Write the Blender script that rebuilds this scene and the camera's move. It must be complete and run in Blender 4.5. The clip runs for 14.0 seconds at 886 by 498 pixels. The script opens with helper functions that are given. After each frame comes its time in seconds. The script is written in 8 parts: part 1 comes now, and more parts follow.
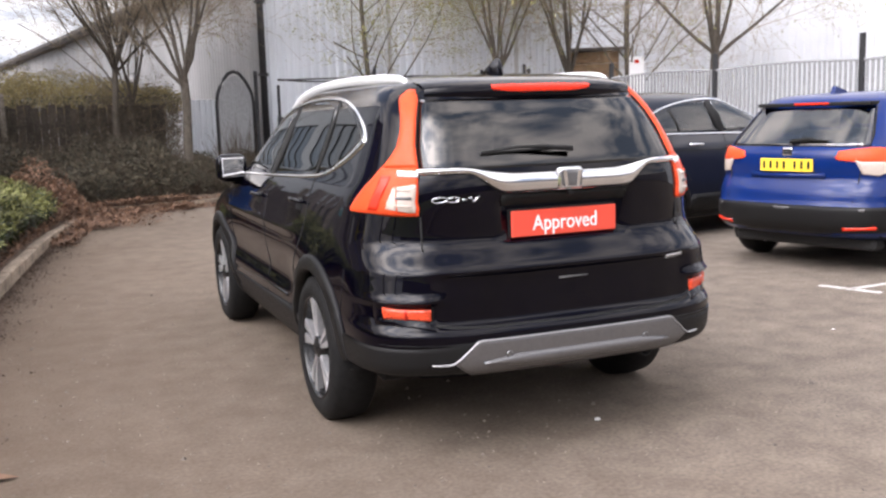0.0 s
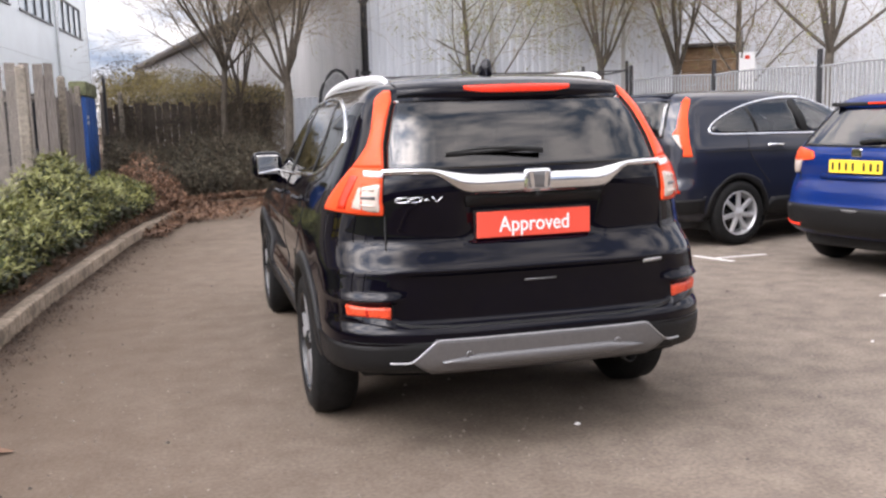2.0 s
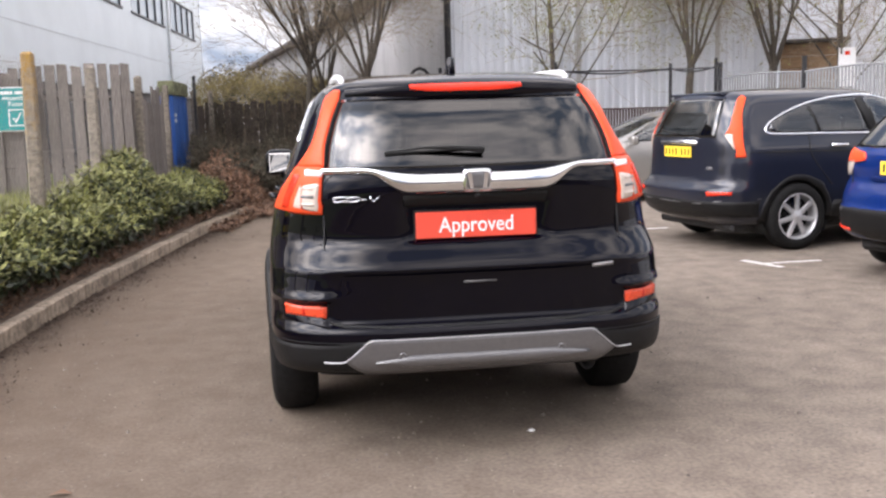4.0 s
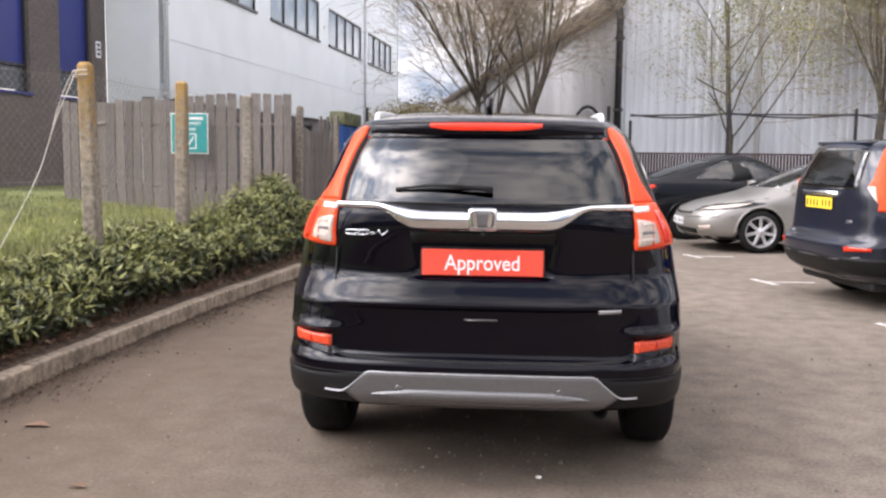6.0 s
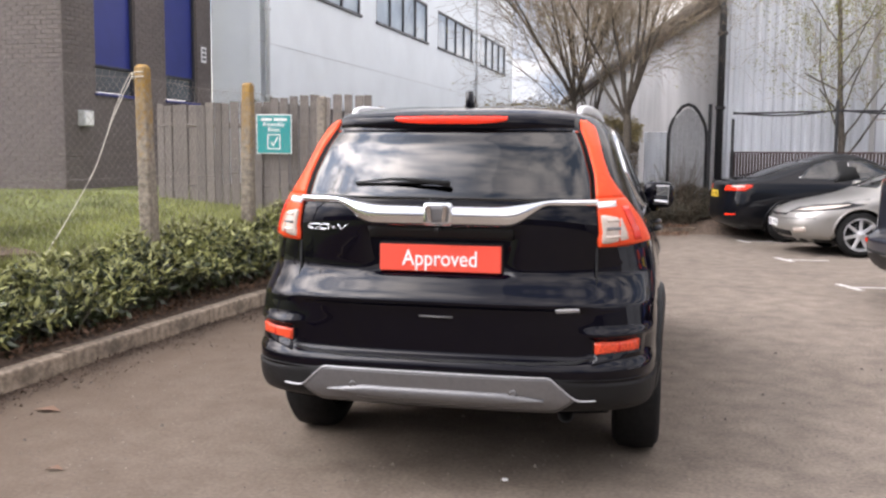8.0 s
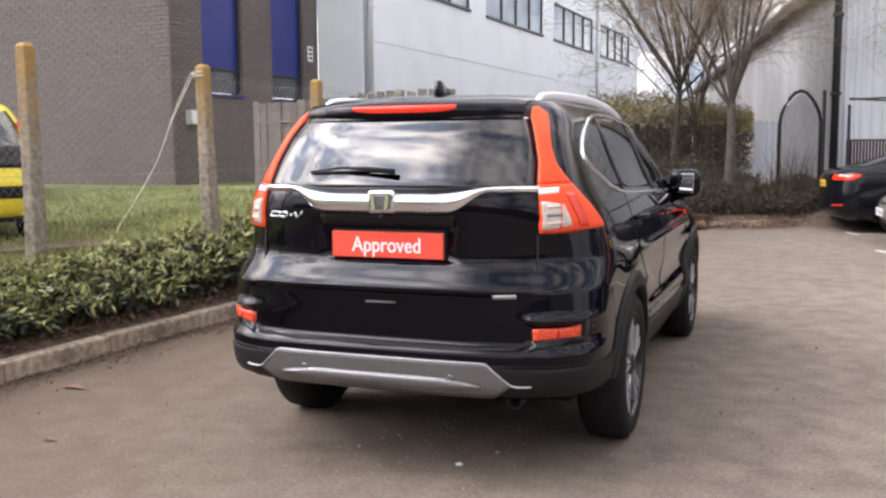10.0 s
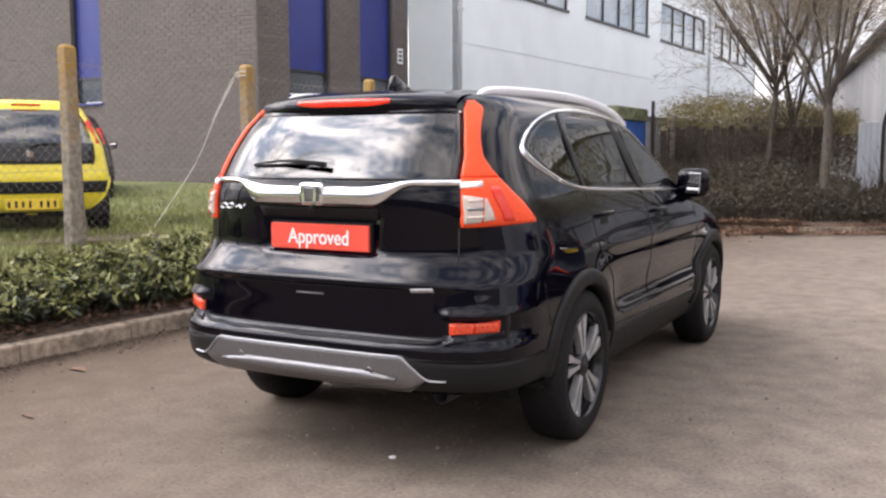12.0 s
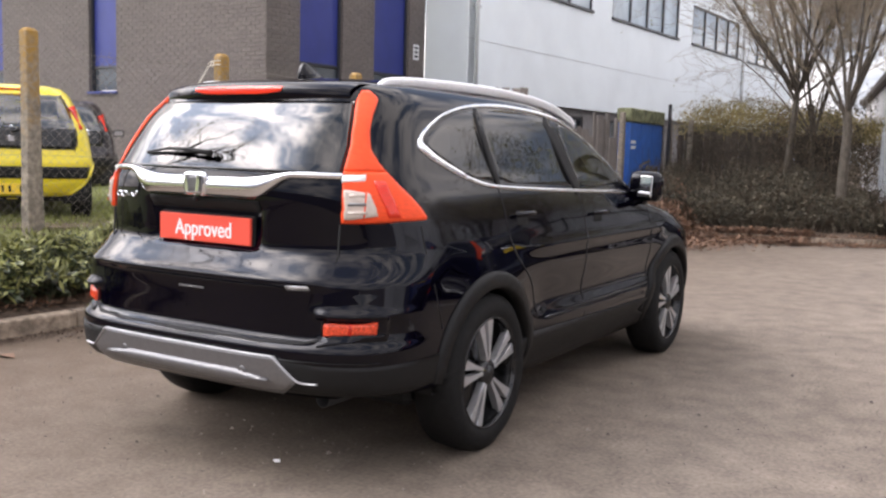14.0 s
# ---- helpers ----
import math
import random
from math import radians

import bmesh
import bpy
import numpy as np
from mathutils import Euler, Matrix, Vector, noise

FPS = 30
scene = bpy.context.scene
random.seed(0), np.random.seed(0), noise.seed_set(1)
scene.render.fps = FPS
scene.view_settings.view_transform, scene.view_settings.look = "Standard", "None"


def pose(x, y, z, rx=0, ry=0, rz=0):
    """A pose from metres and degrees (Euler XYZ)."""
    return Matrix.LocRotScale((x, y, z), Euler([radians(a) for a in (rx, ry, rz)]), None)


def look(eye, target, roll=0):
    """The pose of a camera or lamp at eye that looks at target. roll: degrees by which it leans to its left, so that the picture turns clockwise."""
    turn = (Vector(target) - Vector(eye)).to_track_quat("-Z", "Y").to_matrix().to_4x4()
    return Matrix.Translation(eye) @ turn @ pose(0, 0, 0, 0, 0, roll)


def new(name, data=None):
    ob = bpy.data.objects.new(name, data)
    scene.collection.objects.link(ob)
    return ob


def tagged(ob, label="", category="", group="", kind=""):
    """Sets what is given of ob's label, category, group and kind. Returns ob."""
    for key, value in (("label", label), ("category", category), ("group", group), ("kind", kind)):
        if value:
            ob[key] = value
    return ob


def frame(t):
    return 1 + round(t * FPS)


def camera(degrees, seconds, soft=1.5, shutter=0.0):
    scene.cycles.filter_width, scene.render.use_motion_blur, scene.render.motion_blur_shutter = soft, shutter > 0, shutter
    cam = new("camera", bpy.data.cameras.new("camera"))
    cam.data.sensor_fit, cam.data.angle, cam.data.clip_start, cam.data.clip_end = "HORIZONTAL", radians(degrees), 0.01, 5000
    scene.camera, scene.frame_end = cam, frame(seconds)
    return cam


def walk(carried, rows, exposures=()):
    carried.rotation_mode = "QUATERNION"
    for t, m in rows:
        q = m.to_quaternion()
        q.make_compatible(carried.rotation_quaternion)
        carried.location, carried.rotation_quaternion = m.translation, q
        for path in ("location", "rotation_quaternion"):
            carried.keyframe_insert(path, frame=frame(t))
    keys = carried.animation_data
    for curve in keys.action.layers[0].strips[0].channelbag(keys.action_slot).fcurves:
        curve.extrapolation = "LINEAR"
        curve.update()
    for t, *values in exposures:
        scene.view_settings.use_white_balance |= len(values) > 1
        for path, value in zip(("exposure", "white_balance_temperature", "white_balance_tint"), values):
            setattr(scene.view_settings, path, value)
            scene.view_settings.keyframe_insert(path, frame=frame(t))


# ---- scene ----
cam = camera(50.8, 14.0, 2.45)
PATH = [
    (0, (-2.075, -3.553, 1.483), (-1.311, -1.727, 1.198), -1.8),
    (0.5, (-1.937, -3.61, 1.485), (-1.223, -1.762, 1.209), -2.7),
    (1, (-1.756, -3.736, 1.491), (-1.138, -1.856, 1.198), -1.2),
    (1.5, (-1.61, -3.817, 1.49), (-1.057, -1.921, 1.176), -1.2),
    (2, (-1.419, -3.817, 1.481), (-0.917, -1.902, 1.197), -1.7),
    (2.5, (-1.207, -3.828, 1.499), (-0.766, -1.897, 1.226), -0.7),
    (2.7, (-1.15, -3.829, 1.501), (-0.722, -1.895, 1.222), -0.5),
    (4.8, (-0.337, -3.968, 1.447), (-0.269, -1.986, 1.184), -0.6),
    (5, (-0.261, -3.961, 1.464), (-0.248, -1.977, 1.217), 0.1),
    (5.5, (-0.098, -3.955, 1.472), (-0.164, -1.967, 1.264), -0.1),
    (6, (0.141, -3.985, 1.473), (-0.014, -2.001, 1.269), 0.6),
    (6.5, (0.341, -4.022, 1.465), (0.123, -2.046, 1.246), 0.0),
    (7, (0.522, -3.933, 1.427), (0.248, -1.963, 1.217), 0.1),
    (7.5, (0.733, -3.863, 1.438), (0.377, -1.906, 1.234), 1.1),
    (8, (0.849, -3.818, 1.443), (0.424, -1.874, 1.241), 0.4),
    (8.5, (1.05, -3.805, 1.436), (0.532, -1.882, 1.247), 0.6),
    (9, (1.284, -3.834, 1.427), (0.689, -1.936, 1.217), 0.7),
    (9.2, (1.355, -3.8, 1.413), (0.743, -1.908, 1.202), 0.3),
    (11.3, (2.189, -3.448, 1.42), (1.298, -1.67, 1.208), 0.1),
    (11.5, (2.263, -3.407, 1.405), (1.355, -1.638, 1.196), 0.1),
    (12, (2.424, -3.307, 1.37), (1.472, -1.56, 1.165), -0.1),
    (12.5, (2.593, -3.145, 1.378), (1.574, -1.435, 1.176), 0.8),
    (13, (2.706, -3.057, 1.386), (1.674, -1.358, 1.169), 1.0),
    (13.5, (2.829, -2.943, 1.377), (1.791, -1.248, 1.157), 1.3),
    (14, (2.875, -2.826, 1.355), (1.851, -1.121, 1.147), 1.6),
]
walk(cam, [(t, look(eye, target, roll)) for t, eye, target, roll in PATH], [(0, 0.82, 6700, 16), (14, 0.82, 6700, 16)])

# ---- world and light ----
world = bpy.data.worlds.new("overcast_sky")
scene.world = world
world.use_nodes = True
wn, wl = world.node_tree.nodes, world.node_tree.links
wn.clear()
SUN_EL, SUN_AZ = radians(42), radians(-112)
SUN_DIR = (math.sin(SUN_AZ) * math.cos(SUN_EL), math.cos(SUN_AZ) * math.cos(SUN_EL), math.sin(SUN_EL))
sky = wn.new("ShaderNodeTexSky")
sky.sky_type, sky.sun_disc, sky.sun_elevation, sky.sun_rotation = "NISHITA", False, SUN_EL, SUN_AZ
sky.dust_density = 3.0
wtc = wn.new("ShaderNodeTexCoord")
wmap = wn.new("ShaderNodeMapping")
wmap.inputs["Scale"].default_value = (1.0, 1.0, 2.6)
wl.new(wtc.outputs["Generated"], wmap.inputs["Vector"])
wno = wn.new("ShaderNodeTexNoise")
wno.inputs["Scale"].default_value, wno.inputs["Detail"].default_value = 3.4, 8.0
wno.inputs["Roughness"].default_value = 0.55
wl.new(wmap.outputs["Vector"], wno.inputs["Vector"])
wra = wn.new("ShaderNodeValToRGB")
wra.color_ramp.elements[0].position, wra.color_ramp.elements[0].color = 0.40, (3.4, 4.3, 5.8, 1)
wra.color_ramp.elements[1].position, wra.color_ramp.elements[1].color = 0.61, (18.5, 18.0, 17.6, 1)
wl.new(wno.outputs["Fac"], wra.inputs["Fac"])
# the veiled sun brightens the cloud round it
wnm = wn.new("ShaderNodeVectorMath")
wnm.operation = "NORMALIZE"
wl.new(wtc.outputs["Generated"], wnm.inputs[0])
wdot = wn.new("ShaderNodeVectorMath")
wdot.operation = "DOT_PRODUCT"
wl.new(wnm.outputs["Vector"], wdot.inputs[0])
wdot.inputs[1].default_value = SUN_DIR
wgl = wn.new("ShaderNodeMapRange")
wgl.interpolation_type = "SMOOTHSTEP"
wgl.inputs["From Min"].default_value, wgl.inputs["From Max"].default_value = 0.78, 1.0
wgl.inputs["To Min"].default_value, wgl.inputs["To Max"].default_value = 0.84, 5.2
wl.new(wdot.outputs["Value"], wgl.inputs["Value"])
# the overcast is a little brighter overhead than towards the horizon
wsz = wn.new("ShaderNodeSeparateXYZ")
wl.new(wnm.outputs["Vector"], wsz.inputs["Vector"])
wze = wn.new("ShaderNodeMapRange")
wze.interpolation_type = "SMOOTHSTEP"
wze.inputs["From Min"].default_value, wze.inputs["From Max"].default_value = 0.1, 0.85
wze.inputs["To Min"].default_value, wze.inputs["To Max"].default_value = 0.82, 1.14
wl.new(wsz.outputs["Z"], wze.inputs["Value"])
wgz = wn.new("ShaderNodeMath")
wgz.operation = "MULTIPLY"
wl.new(wgl.outputs["Result"], wgz.inputs[0])
wl.new(wze.outputs["Result"], wgz.inputs[1])
wmul = wn.new("ShaderNodeMix")
wmul.data_type, wmul.blend_type = "RGBA", "MULTIPLY"
wmul.inputs["Factor"].default_value = 1.0
wl.new(wra.outputs["Color"], wmul.inputs["A"])
wl.new(wgz.outputs["Value"], wmul.inputs["B"])
wmix = wn.new("ShaderNodeMix")
wmix.data_type = "RGBA"
wmix.inputs["Factor"].default_value = 0.88
wl.new(sky.outputs["Color"], wmix.inputs["A"])
wl.new(wmul.outputs["Result"], wmix.inputs["B"])
wbg = wn.new("ShaderNodeBackground")
wbg.inputs["Strength"].default_value = 0.108
wl.new(wmix.outputs["Result"], wbg.inputs["Color"])
wout = wn.new("ShaderNodeOutputWorld")
wl.new(wbg.outputs["Background"], wout.inputs["Surface"])

sun_data = bpy.data.lights.new("sun", "SUN")
sun_data.energy, sun_data.angle, sun_data.color = 0.5, radians(80), (1.0, 0.97, 0.93)
sun = new("sun", sun_data)
sun.matrix_world = look((0, 0, 30), Vector((0, 0, 30)) - Vector((math.sin(SUN_AZ) * math.cos(SUN_EL), math.cos(SUN_AZ) * math.cos(SUN_EL), math.sin(SUN_EL))))


# ---- materials ----
def mat(name, color, rough=0.6, metal=0.0, noise_scale=None, vary=0.25, bump=0.0, bump_scale=None, spec=0.5, coat=0.0, dark=None, stretch=(1, 1, 1), per_object=0.0, per_island=0.0, stain=0.0, stain_scale=0.7, sheen_rough=0.0, coat_ior=1.5):
    """A surface with grain at one scale and stains at a larger one."""
    m = bpy.data.materials.new(name)
    m.use_nodes = True
    n, l = m.node_tree.nodes, m.node_tree.links
    b = n["Principled BSDF"]
    b.inputs["Roughness"].default_value, b.inputs["Metallic"].default_value = rough, metal
    b.inputs["Specular IOR Level"].default_value = spec
    b.inputs["Coat Weight"].default_value, b.inputs["Coat Roughness"].default_value, b.inputs["Coat IOR"].default_value = coat, 0.03, coat_ior
    col = None
    tc = n.new("ShaderNodeTexCoord")
    mp = n.new("ShaderNodeMapping")
    mp.inputs["Scale"].default_value = stretch
    l.new(tc.outputs["Object"], mp.inputs["Vector"])
    if noise_scale:
        no = n.new("ShaderNodeTexNoise")
        no.inputs["Scale"].default_value, no.inputs["Detail"].default_value = noise_scale, 6.0
        l.new(mp.outputs["Vector"], no.inputs["Vector"])
        ra = n.new("ShaderNodeValToRGB")
        lo = dark or tuple(c * (1 - vary) for c in color)
        hi = color if dark else tuple(min(1, c * (1 + vary)) for c in color)
        ra.color_ramp.elements[0].position, ra.color_ramp.elements[0].color = 0.32, (*lo, 1)
        ra.color_ramp.elements[1].position, ra.color_ramp.elements[1].color = 0.68, (*hi, 1)
        l.new(no.outputs["Fac"], ra.inputs["Fac"])
        col = ra.outputs["Color"]
        if sheen_rough:
            mr = n.new("ShaderNodeMapRange")
            mr.inputs["To Min"].default_value, mr.inputs["To Max"].default_value = rough - sheen_rough, rough + sheen_rough
            l.new(no.outputs["Fac"], mr.inputs["Value"])
            l.new(mr.outputs["Result"], b.inputs["Roughness"])
    def scaled(value, base, amount):
        """base colour times a factor that the value moves round one."""
        mr = n.new("ShaderNodeMapRange")
        mr.inputs["To Min"].default_value, mr.inputs["To Max"].default_value = 1 - amount, 1 + amount
        l.new(value, mr.inputs["Value"])
        mx = n.new("ShaderNodeMix")
        mx.data_type, mx.blend_type = "RGBA", "MULTIPLY"
        mx.inputs["Factor"].default_value = 1.0
        if base is None:
            mx.inputs["A"].default_value = (*color, 1)
        else:
            l.new(base, mx.inputs["A"])
        l.new(mr.outputs["Result"], mx.inputs["B"])
        return mx.outputs["Result"]
    if stain:
        ns = n.new("ShaderNodeTexNoise")
        ns.inputs["Scale"].default_value, ns.inputs["Detail"].default_value = stain_scale, 5.0
        l.new(tc.outputs["Object"], ns.inputs["Vector"])
        st = n.new("ShaderNodeMapRange")
        st.inputs["From Min"].default_value, st.inputs["From Max"].default_value = 0.3, 0.7
        l.new(ns.outputs["Fac"], st.inputs["Value"])
        col = scaled(st.outputs["Result"], col, stain)
    if per_object:
        oi = n.new("ShaderNodeObjectInfo")
        col = scaled(oi.outputs["Random"], col, per_object)
    if per_island:
        ge = n.new("ShaderNodeNewGeometry")
        col = scaled(ge.outputs["Random Per Island"], col, per_island)
    if col is None:
        b.inputs["Base Color"].default_value = (*color, 1)
    else:
        l.new(col, b.inputs["Base Color"])
    if bump:
        nb = n.new("ShaderNodeTexNoise")
        nb.inputs["Scale"].default_value, nb.inputs["Detail"].default_value = bump_scale or 60.0, 5.0
        l.new(mp.outputs["Vector"], nb.inputs["Vector"])
        bu = n.new("ShaderNodeBump")
        bu.inputs["Strength"].default_value, bu.inputs["Distance"].default_value = bump, 0.02
        l.new(nb.outputs["Fac"], bu.inputs["Height"])
        l.new(bu.outputs["Normal"], b.inputs["Normal"])
    return m


def glass_mat(name, tint, rough=0.01, ior=2.0):
    """Thin tinted glazing: what passes is coloured by the tint, and the gloss follows Fresnel."""
    m = bpy.data.materials.new(name)
    m.use_nodes = True
    n, l = m.node_tree.nodes, m.node_tree.links
    n.clear()
    fr = n.new("ShaderNodeFresnel")
    fr.inputs["IOR"].default_value = ior
    tr = n.new("ShaderNodeBsdfTransparent")
    tr.inputs["Color"].default_value = (*tint, 1)
    gl = n.new("ShaderNodeBsdfGlossy")
    gl.inputs["Roughness"].default_value = rough
    mx = n.new("ShaderNodeMixShader")
    l.new(fr.outputs["Fac"], mx.inputs["Fac"])
    l.new(tr.outputs["BSDF"], mx.inputs[1])
    l.new(gl.outputs["BSDF"], mx.inputs[2])
    out = n.new("ShaderNodeOutputMaterial")
    l.new(mx.outputs["Shader"], out.inputs["Surface"])
    return m


def lens_mat(name, color, rough=0.08, spec=0.5):
    m = mat(name, color, rough, noise_scale=40, vary=0.1, spec=spec, stretch=(1, 1, 4))
    return m


M_PAINT = mat("black_paint", (0.001, 0.0008, 0.0035), 0.3, spec=0.0, coat=1.0, noise_scale=3, vary=0.2, coat_ior=1.35)
M_CLAD = mat("grey_black_plastic", (0.007, 0.0068, 0.007), 0.5, noise_scale=300, vary=0.3, spec=0.25, bump=0.15, bump_scale=500)
M_GAP = mat("panel_gap_black", (0.003, 0.003, 0.003), 0.8)
M_CHROME = mat("chrome", (0.82, 0.83, 0.85), 0.06, 1.0, noise_scale=4, vary=0.03)
M_SILVER = mat("satin_silver_plastic", (0.17, 0.168, 0.17), 0.33, 0.6, noise_scale=60, vary=0.06)
M_RAIL = mat("bright_roof_rail", (0.84, 0.84, 0.85), 0.3, 0.25, noise_scale=40, vary=0.05)
M_DEEPRED = lens_mat("deep_red_lens", (0.5, 0.022, 0.01))
M_RED = lens_mat("red_lens", (0.72, 0.035, 0.012))
M_REDGLOW = lens_mat("orange_red_reflector", (0.85, 0.085, 0.025), 0.3, 0.2)
M_REFLECT = mat("bumper_reflector_red", (0.72, 0.07, 0.026), 0.25, noise_scale=110, vary=0.5, stretch=(1, 1, 2))
M_CLEARLENS = lens_mat("clear_lamp_lens", (0.54, 0.46, 0.4), 0.06)
M_SIGN = mat("red_sign_plastic", (0.82, 0.085, 0.05), 0.42, noise_scale=5, vary=0.05)
M_WHITE = mat("white_print", (0.86, 0.86, 0.86), 0.5, noise_scale=30, vary=0.04)
M_TYRE = mat("tyre_rubber", (0.009, 0.0088, 0.0088), 0.75, spec=0.2, noise_scale=40, vary=0.35, bump=0.2, bump_scale=120)
M_ALLOY = mat("machined_alloy", (0.46, 0.46, 0.47), 0.33, 0.6, noise_scale=50, vary=0.08)
M_RIMDARK = mat("gloss_black_rim", (0.012, 0.012, 0.013), 0.2, noise_scale=20, vary=0.3)
M_SIDEPRIV = glass_mat("side_privacy_glass", (0.02, 0.022, 0.025), ior=1.75)
M_PRIVACY = glass_mat("privacy_glass", (0.03, 0.035, 0.042), ior=1.8)
M_GLASS = glass_mat("clear_car_glass", (0.5, 0.55, 0.53), ior=1.75)
M_ALLOYB = mat("bright_alloy", (0.54, 0.54, 0.55), 0.3, 0.55, noise_scale=50, vary=0.06)
M_MIRROR = mat("mirror_glass", (0.9, 0.9, 0.9), 0.02, 1.0)
M_SEAT = mat("dark_seat_cloth", (0.03, 0.03, 0.032), 0.9, noise_scale=80, vary=0.3)
M_TRIM = mat("dark_cabin_trim", (0.02, 0.02, 0.021), 0.7, noise_scale=50, vary=0.3)


# ---- mesh helpers ----
def mesh_object(name, bm, material, parent=None, smooth=False, label=""):
    me = bpy.data.meshes.new(name)
    bmesh.ops.recalc_face_normals(bm, faces=bm.faces)
    bm.to_mesh(me)
    bm.free()
    for m in material if isinstance(material, (list, tuple)) else [material]:
        me.materials.append(m)
    if smooth:
        for p in me.polygons:
            p.use_smooth = True
    ob = new(name, me)
    ob.parent = parent
    if label:
        ob["label"] = label
    return ob


def raw_object(name, verts, faces, material, parent=None, smooth=False, label="", mats=None):
    me = bpy.data.meshes.new(name)
    me.from_pydata([tuple(v) for v in verts], [], faces)
    for m in material if isinstance(material, (list, tuple)) else [material]:
        me.materials.append(m)
    if mats is not None:
        me.polygons.foreach_set("material_index", mats)
    if smooth:
        me.polygons.foreach_set("use_smooth", [True] * len(me.polygons))
    me.update()
    ob = new(name, me)
    ob.parent = parent
    if label:
        ob["label"] = label
    return ob


def part(name, bm, material, parent, label="", smooth=False):
    return mesh_object(name, bm, material, parent, smooth, label)


def thing(name, at=(0, 0, 0), yaw=0.0, label="", category="", group="", kind=""):
    e = new(name)
    e.matrix_world = pose(*at, 0, 0, yaw)
    e.empty_display_size = 0.1
    return tagged(e, label, category, group, kind)


def box(bm, lo, hi, bevel=0.0, m=None, segs=1):
    r = bmesh.ops.create_cube(bm, size=1.0)
    vs = r["verts"]
    for v in vs:
        v.co = Vector([lo[i] + (v.co[i] + 0.5) * (hi[i] - lo[i]) for i in range(3)])
    if bevel:
        es = list({e for v in vs for e in v.link_edges})
        got = bmesh.ops.bevel(bm, geom=es, offset=bevel, segments=segs, affect="EDGES", profile=0.6)
        vs = list({v for f in got["faces"] for v in f.verts} | {v for v in vs if v.is_valid})
    if m is not None:
        bmesh.ops.transform(bm, matrix=m, verts=[v for v in vs if v.is_valid])
    return vs


def boxed(lo, hi, bevel=0.0, m=None, segs=1):
    bm = bmesh.new()
    box(bm, lo, hi, bevel, m, segs)
    return bm


def tube(bm, pts, radii, seg=8, cap=True):
    """A round bar along points."""
    pts = [Vector(p) for p in pts]
    if not isinstance(radii, (list, tuple)):
        radii = [radii] * len(pts)
    rings = []
    for i, p in enumerate(pts):
        d = (pts[min(i + 1, len(pts) - 1)] - pts[max(i - 1, 0)]).normalized()
        a = d.cross(Vector((0, 0, 1)) if abs(d.z) < 0.9 else Vector((1, 0, 0))).normalized()
        b = d.cross(a)
        rings.append([bm.verts.new(p + radii[i] * (a * math.cos(k * 2 * math.pi / seg) + b * math.sin(k * 2 * math.pi / seg))) for k in range(seg)])
    for r, s in zip(rings, rings[1:]):
        for k in range(seg):
            bm.faces.new((r[k], r[(k + 1) % seg], s[(k + 1) % seg], s[k]))
    if cap:
        bm.faces.new(rings[0][::-1])
        bm.faces.new(rings[-1])


def tubed(pts, radii, seg=8):
    bm = bmesh.new()
    tube(bm, pts, radii, seg)
    return bm


def lathe(bm, profile, axis="x", seg=48, at=(0, 0, 0), closed=False):
    """Turns (along, radius) pairs round an axis."""
    rings = []
    for a, r in profile:
        ring = []
        for k in range(seg):
            c, s = math.cos(k * 2 * math.pi / seg) * r, math.sin(k * 2 * math.pi / seg) * r
            p = {"x": (a, c, s), "y": (c, a, s), "z": (c, s, a)}[axis]
            ring.append(bm.verts.new(Vector(p) + Vector(at)))
        rings.append(ring)
    pairs = list(zip(rings, rings[1:])) + ([(rings[-1], rings[0])] if closed else [])
    for r, s in pairs:
        for k in range(seg):
            bm.faces.new((r[k], r[(k + 1) % seg], s[(k + 1) % seg], s[k]))
    return rings


def prism(bm, outline, lo, hi, axis="y"):
    """A plate from an outline in the plane across an axis."""
    def at(p, d):
        return {"y": (p[0], d, p[1]), "x": (d, p[0], p[1]), "z": (p[0], p[1], d)}[axis]
    a = [bm.verts.new(at(p, lo)) for p in outline]
    b = [bm.verts.new(at(p, hi)) for p in outline]
    bm.faces.new(a)
    bm.faces.new(b[::-1])
    for i in range(len(a)):
        j = (i + 1) % len(a)
        bm.faces.new((a[j], a[i], b[i], b[j]))


def lettering(name, body, size, material, parent, m, label="", extrude=0.0015):
    """Raised letters in the built-in font, as a mesh."""
    cu = bpy.data.curves.new(name, "FONT")
    cu.body, cu.size, cu.align_x, cu.align_y, cu.extrude, cu.offset = body, size, "CENTER", "CENTER", extrude, size * 0.007
    tmp = bpy.data.objects.new(name, cu)
    scene.collection.objects.link(tmp)
    me = bpy.data.meshes.new_from_object(tmp.evaluated_get(bpy.context.evaluated_depsgraph_get()))
    bpy.data.objects.remove(tmp)
    bpy.data.curves.remove(cu)
    me.transform(m)
    me.materials.append(material)
    ob = new(name, me)
    ob.parent = parent
    if label:
        ob["label"] = label
    return ob


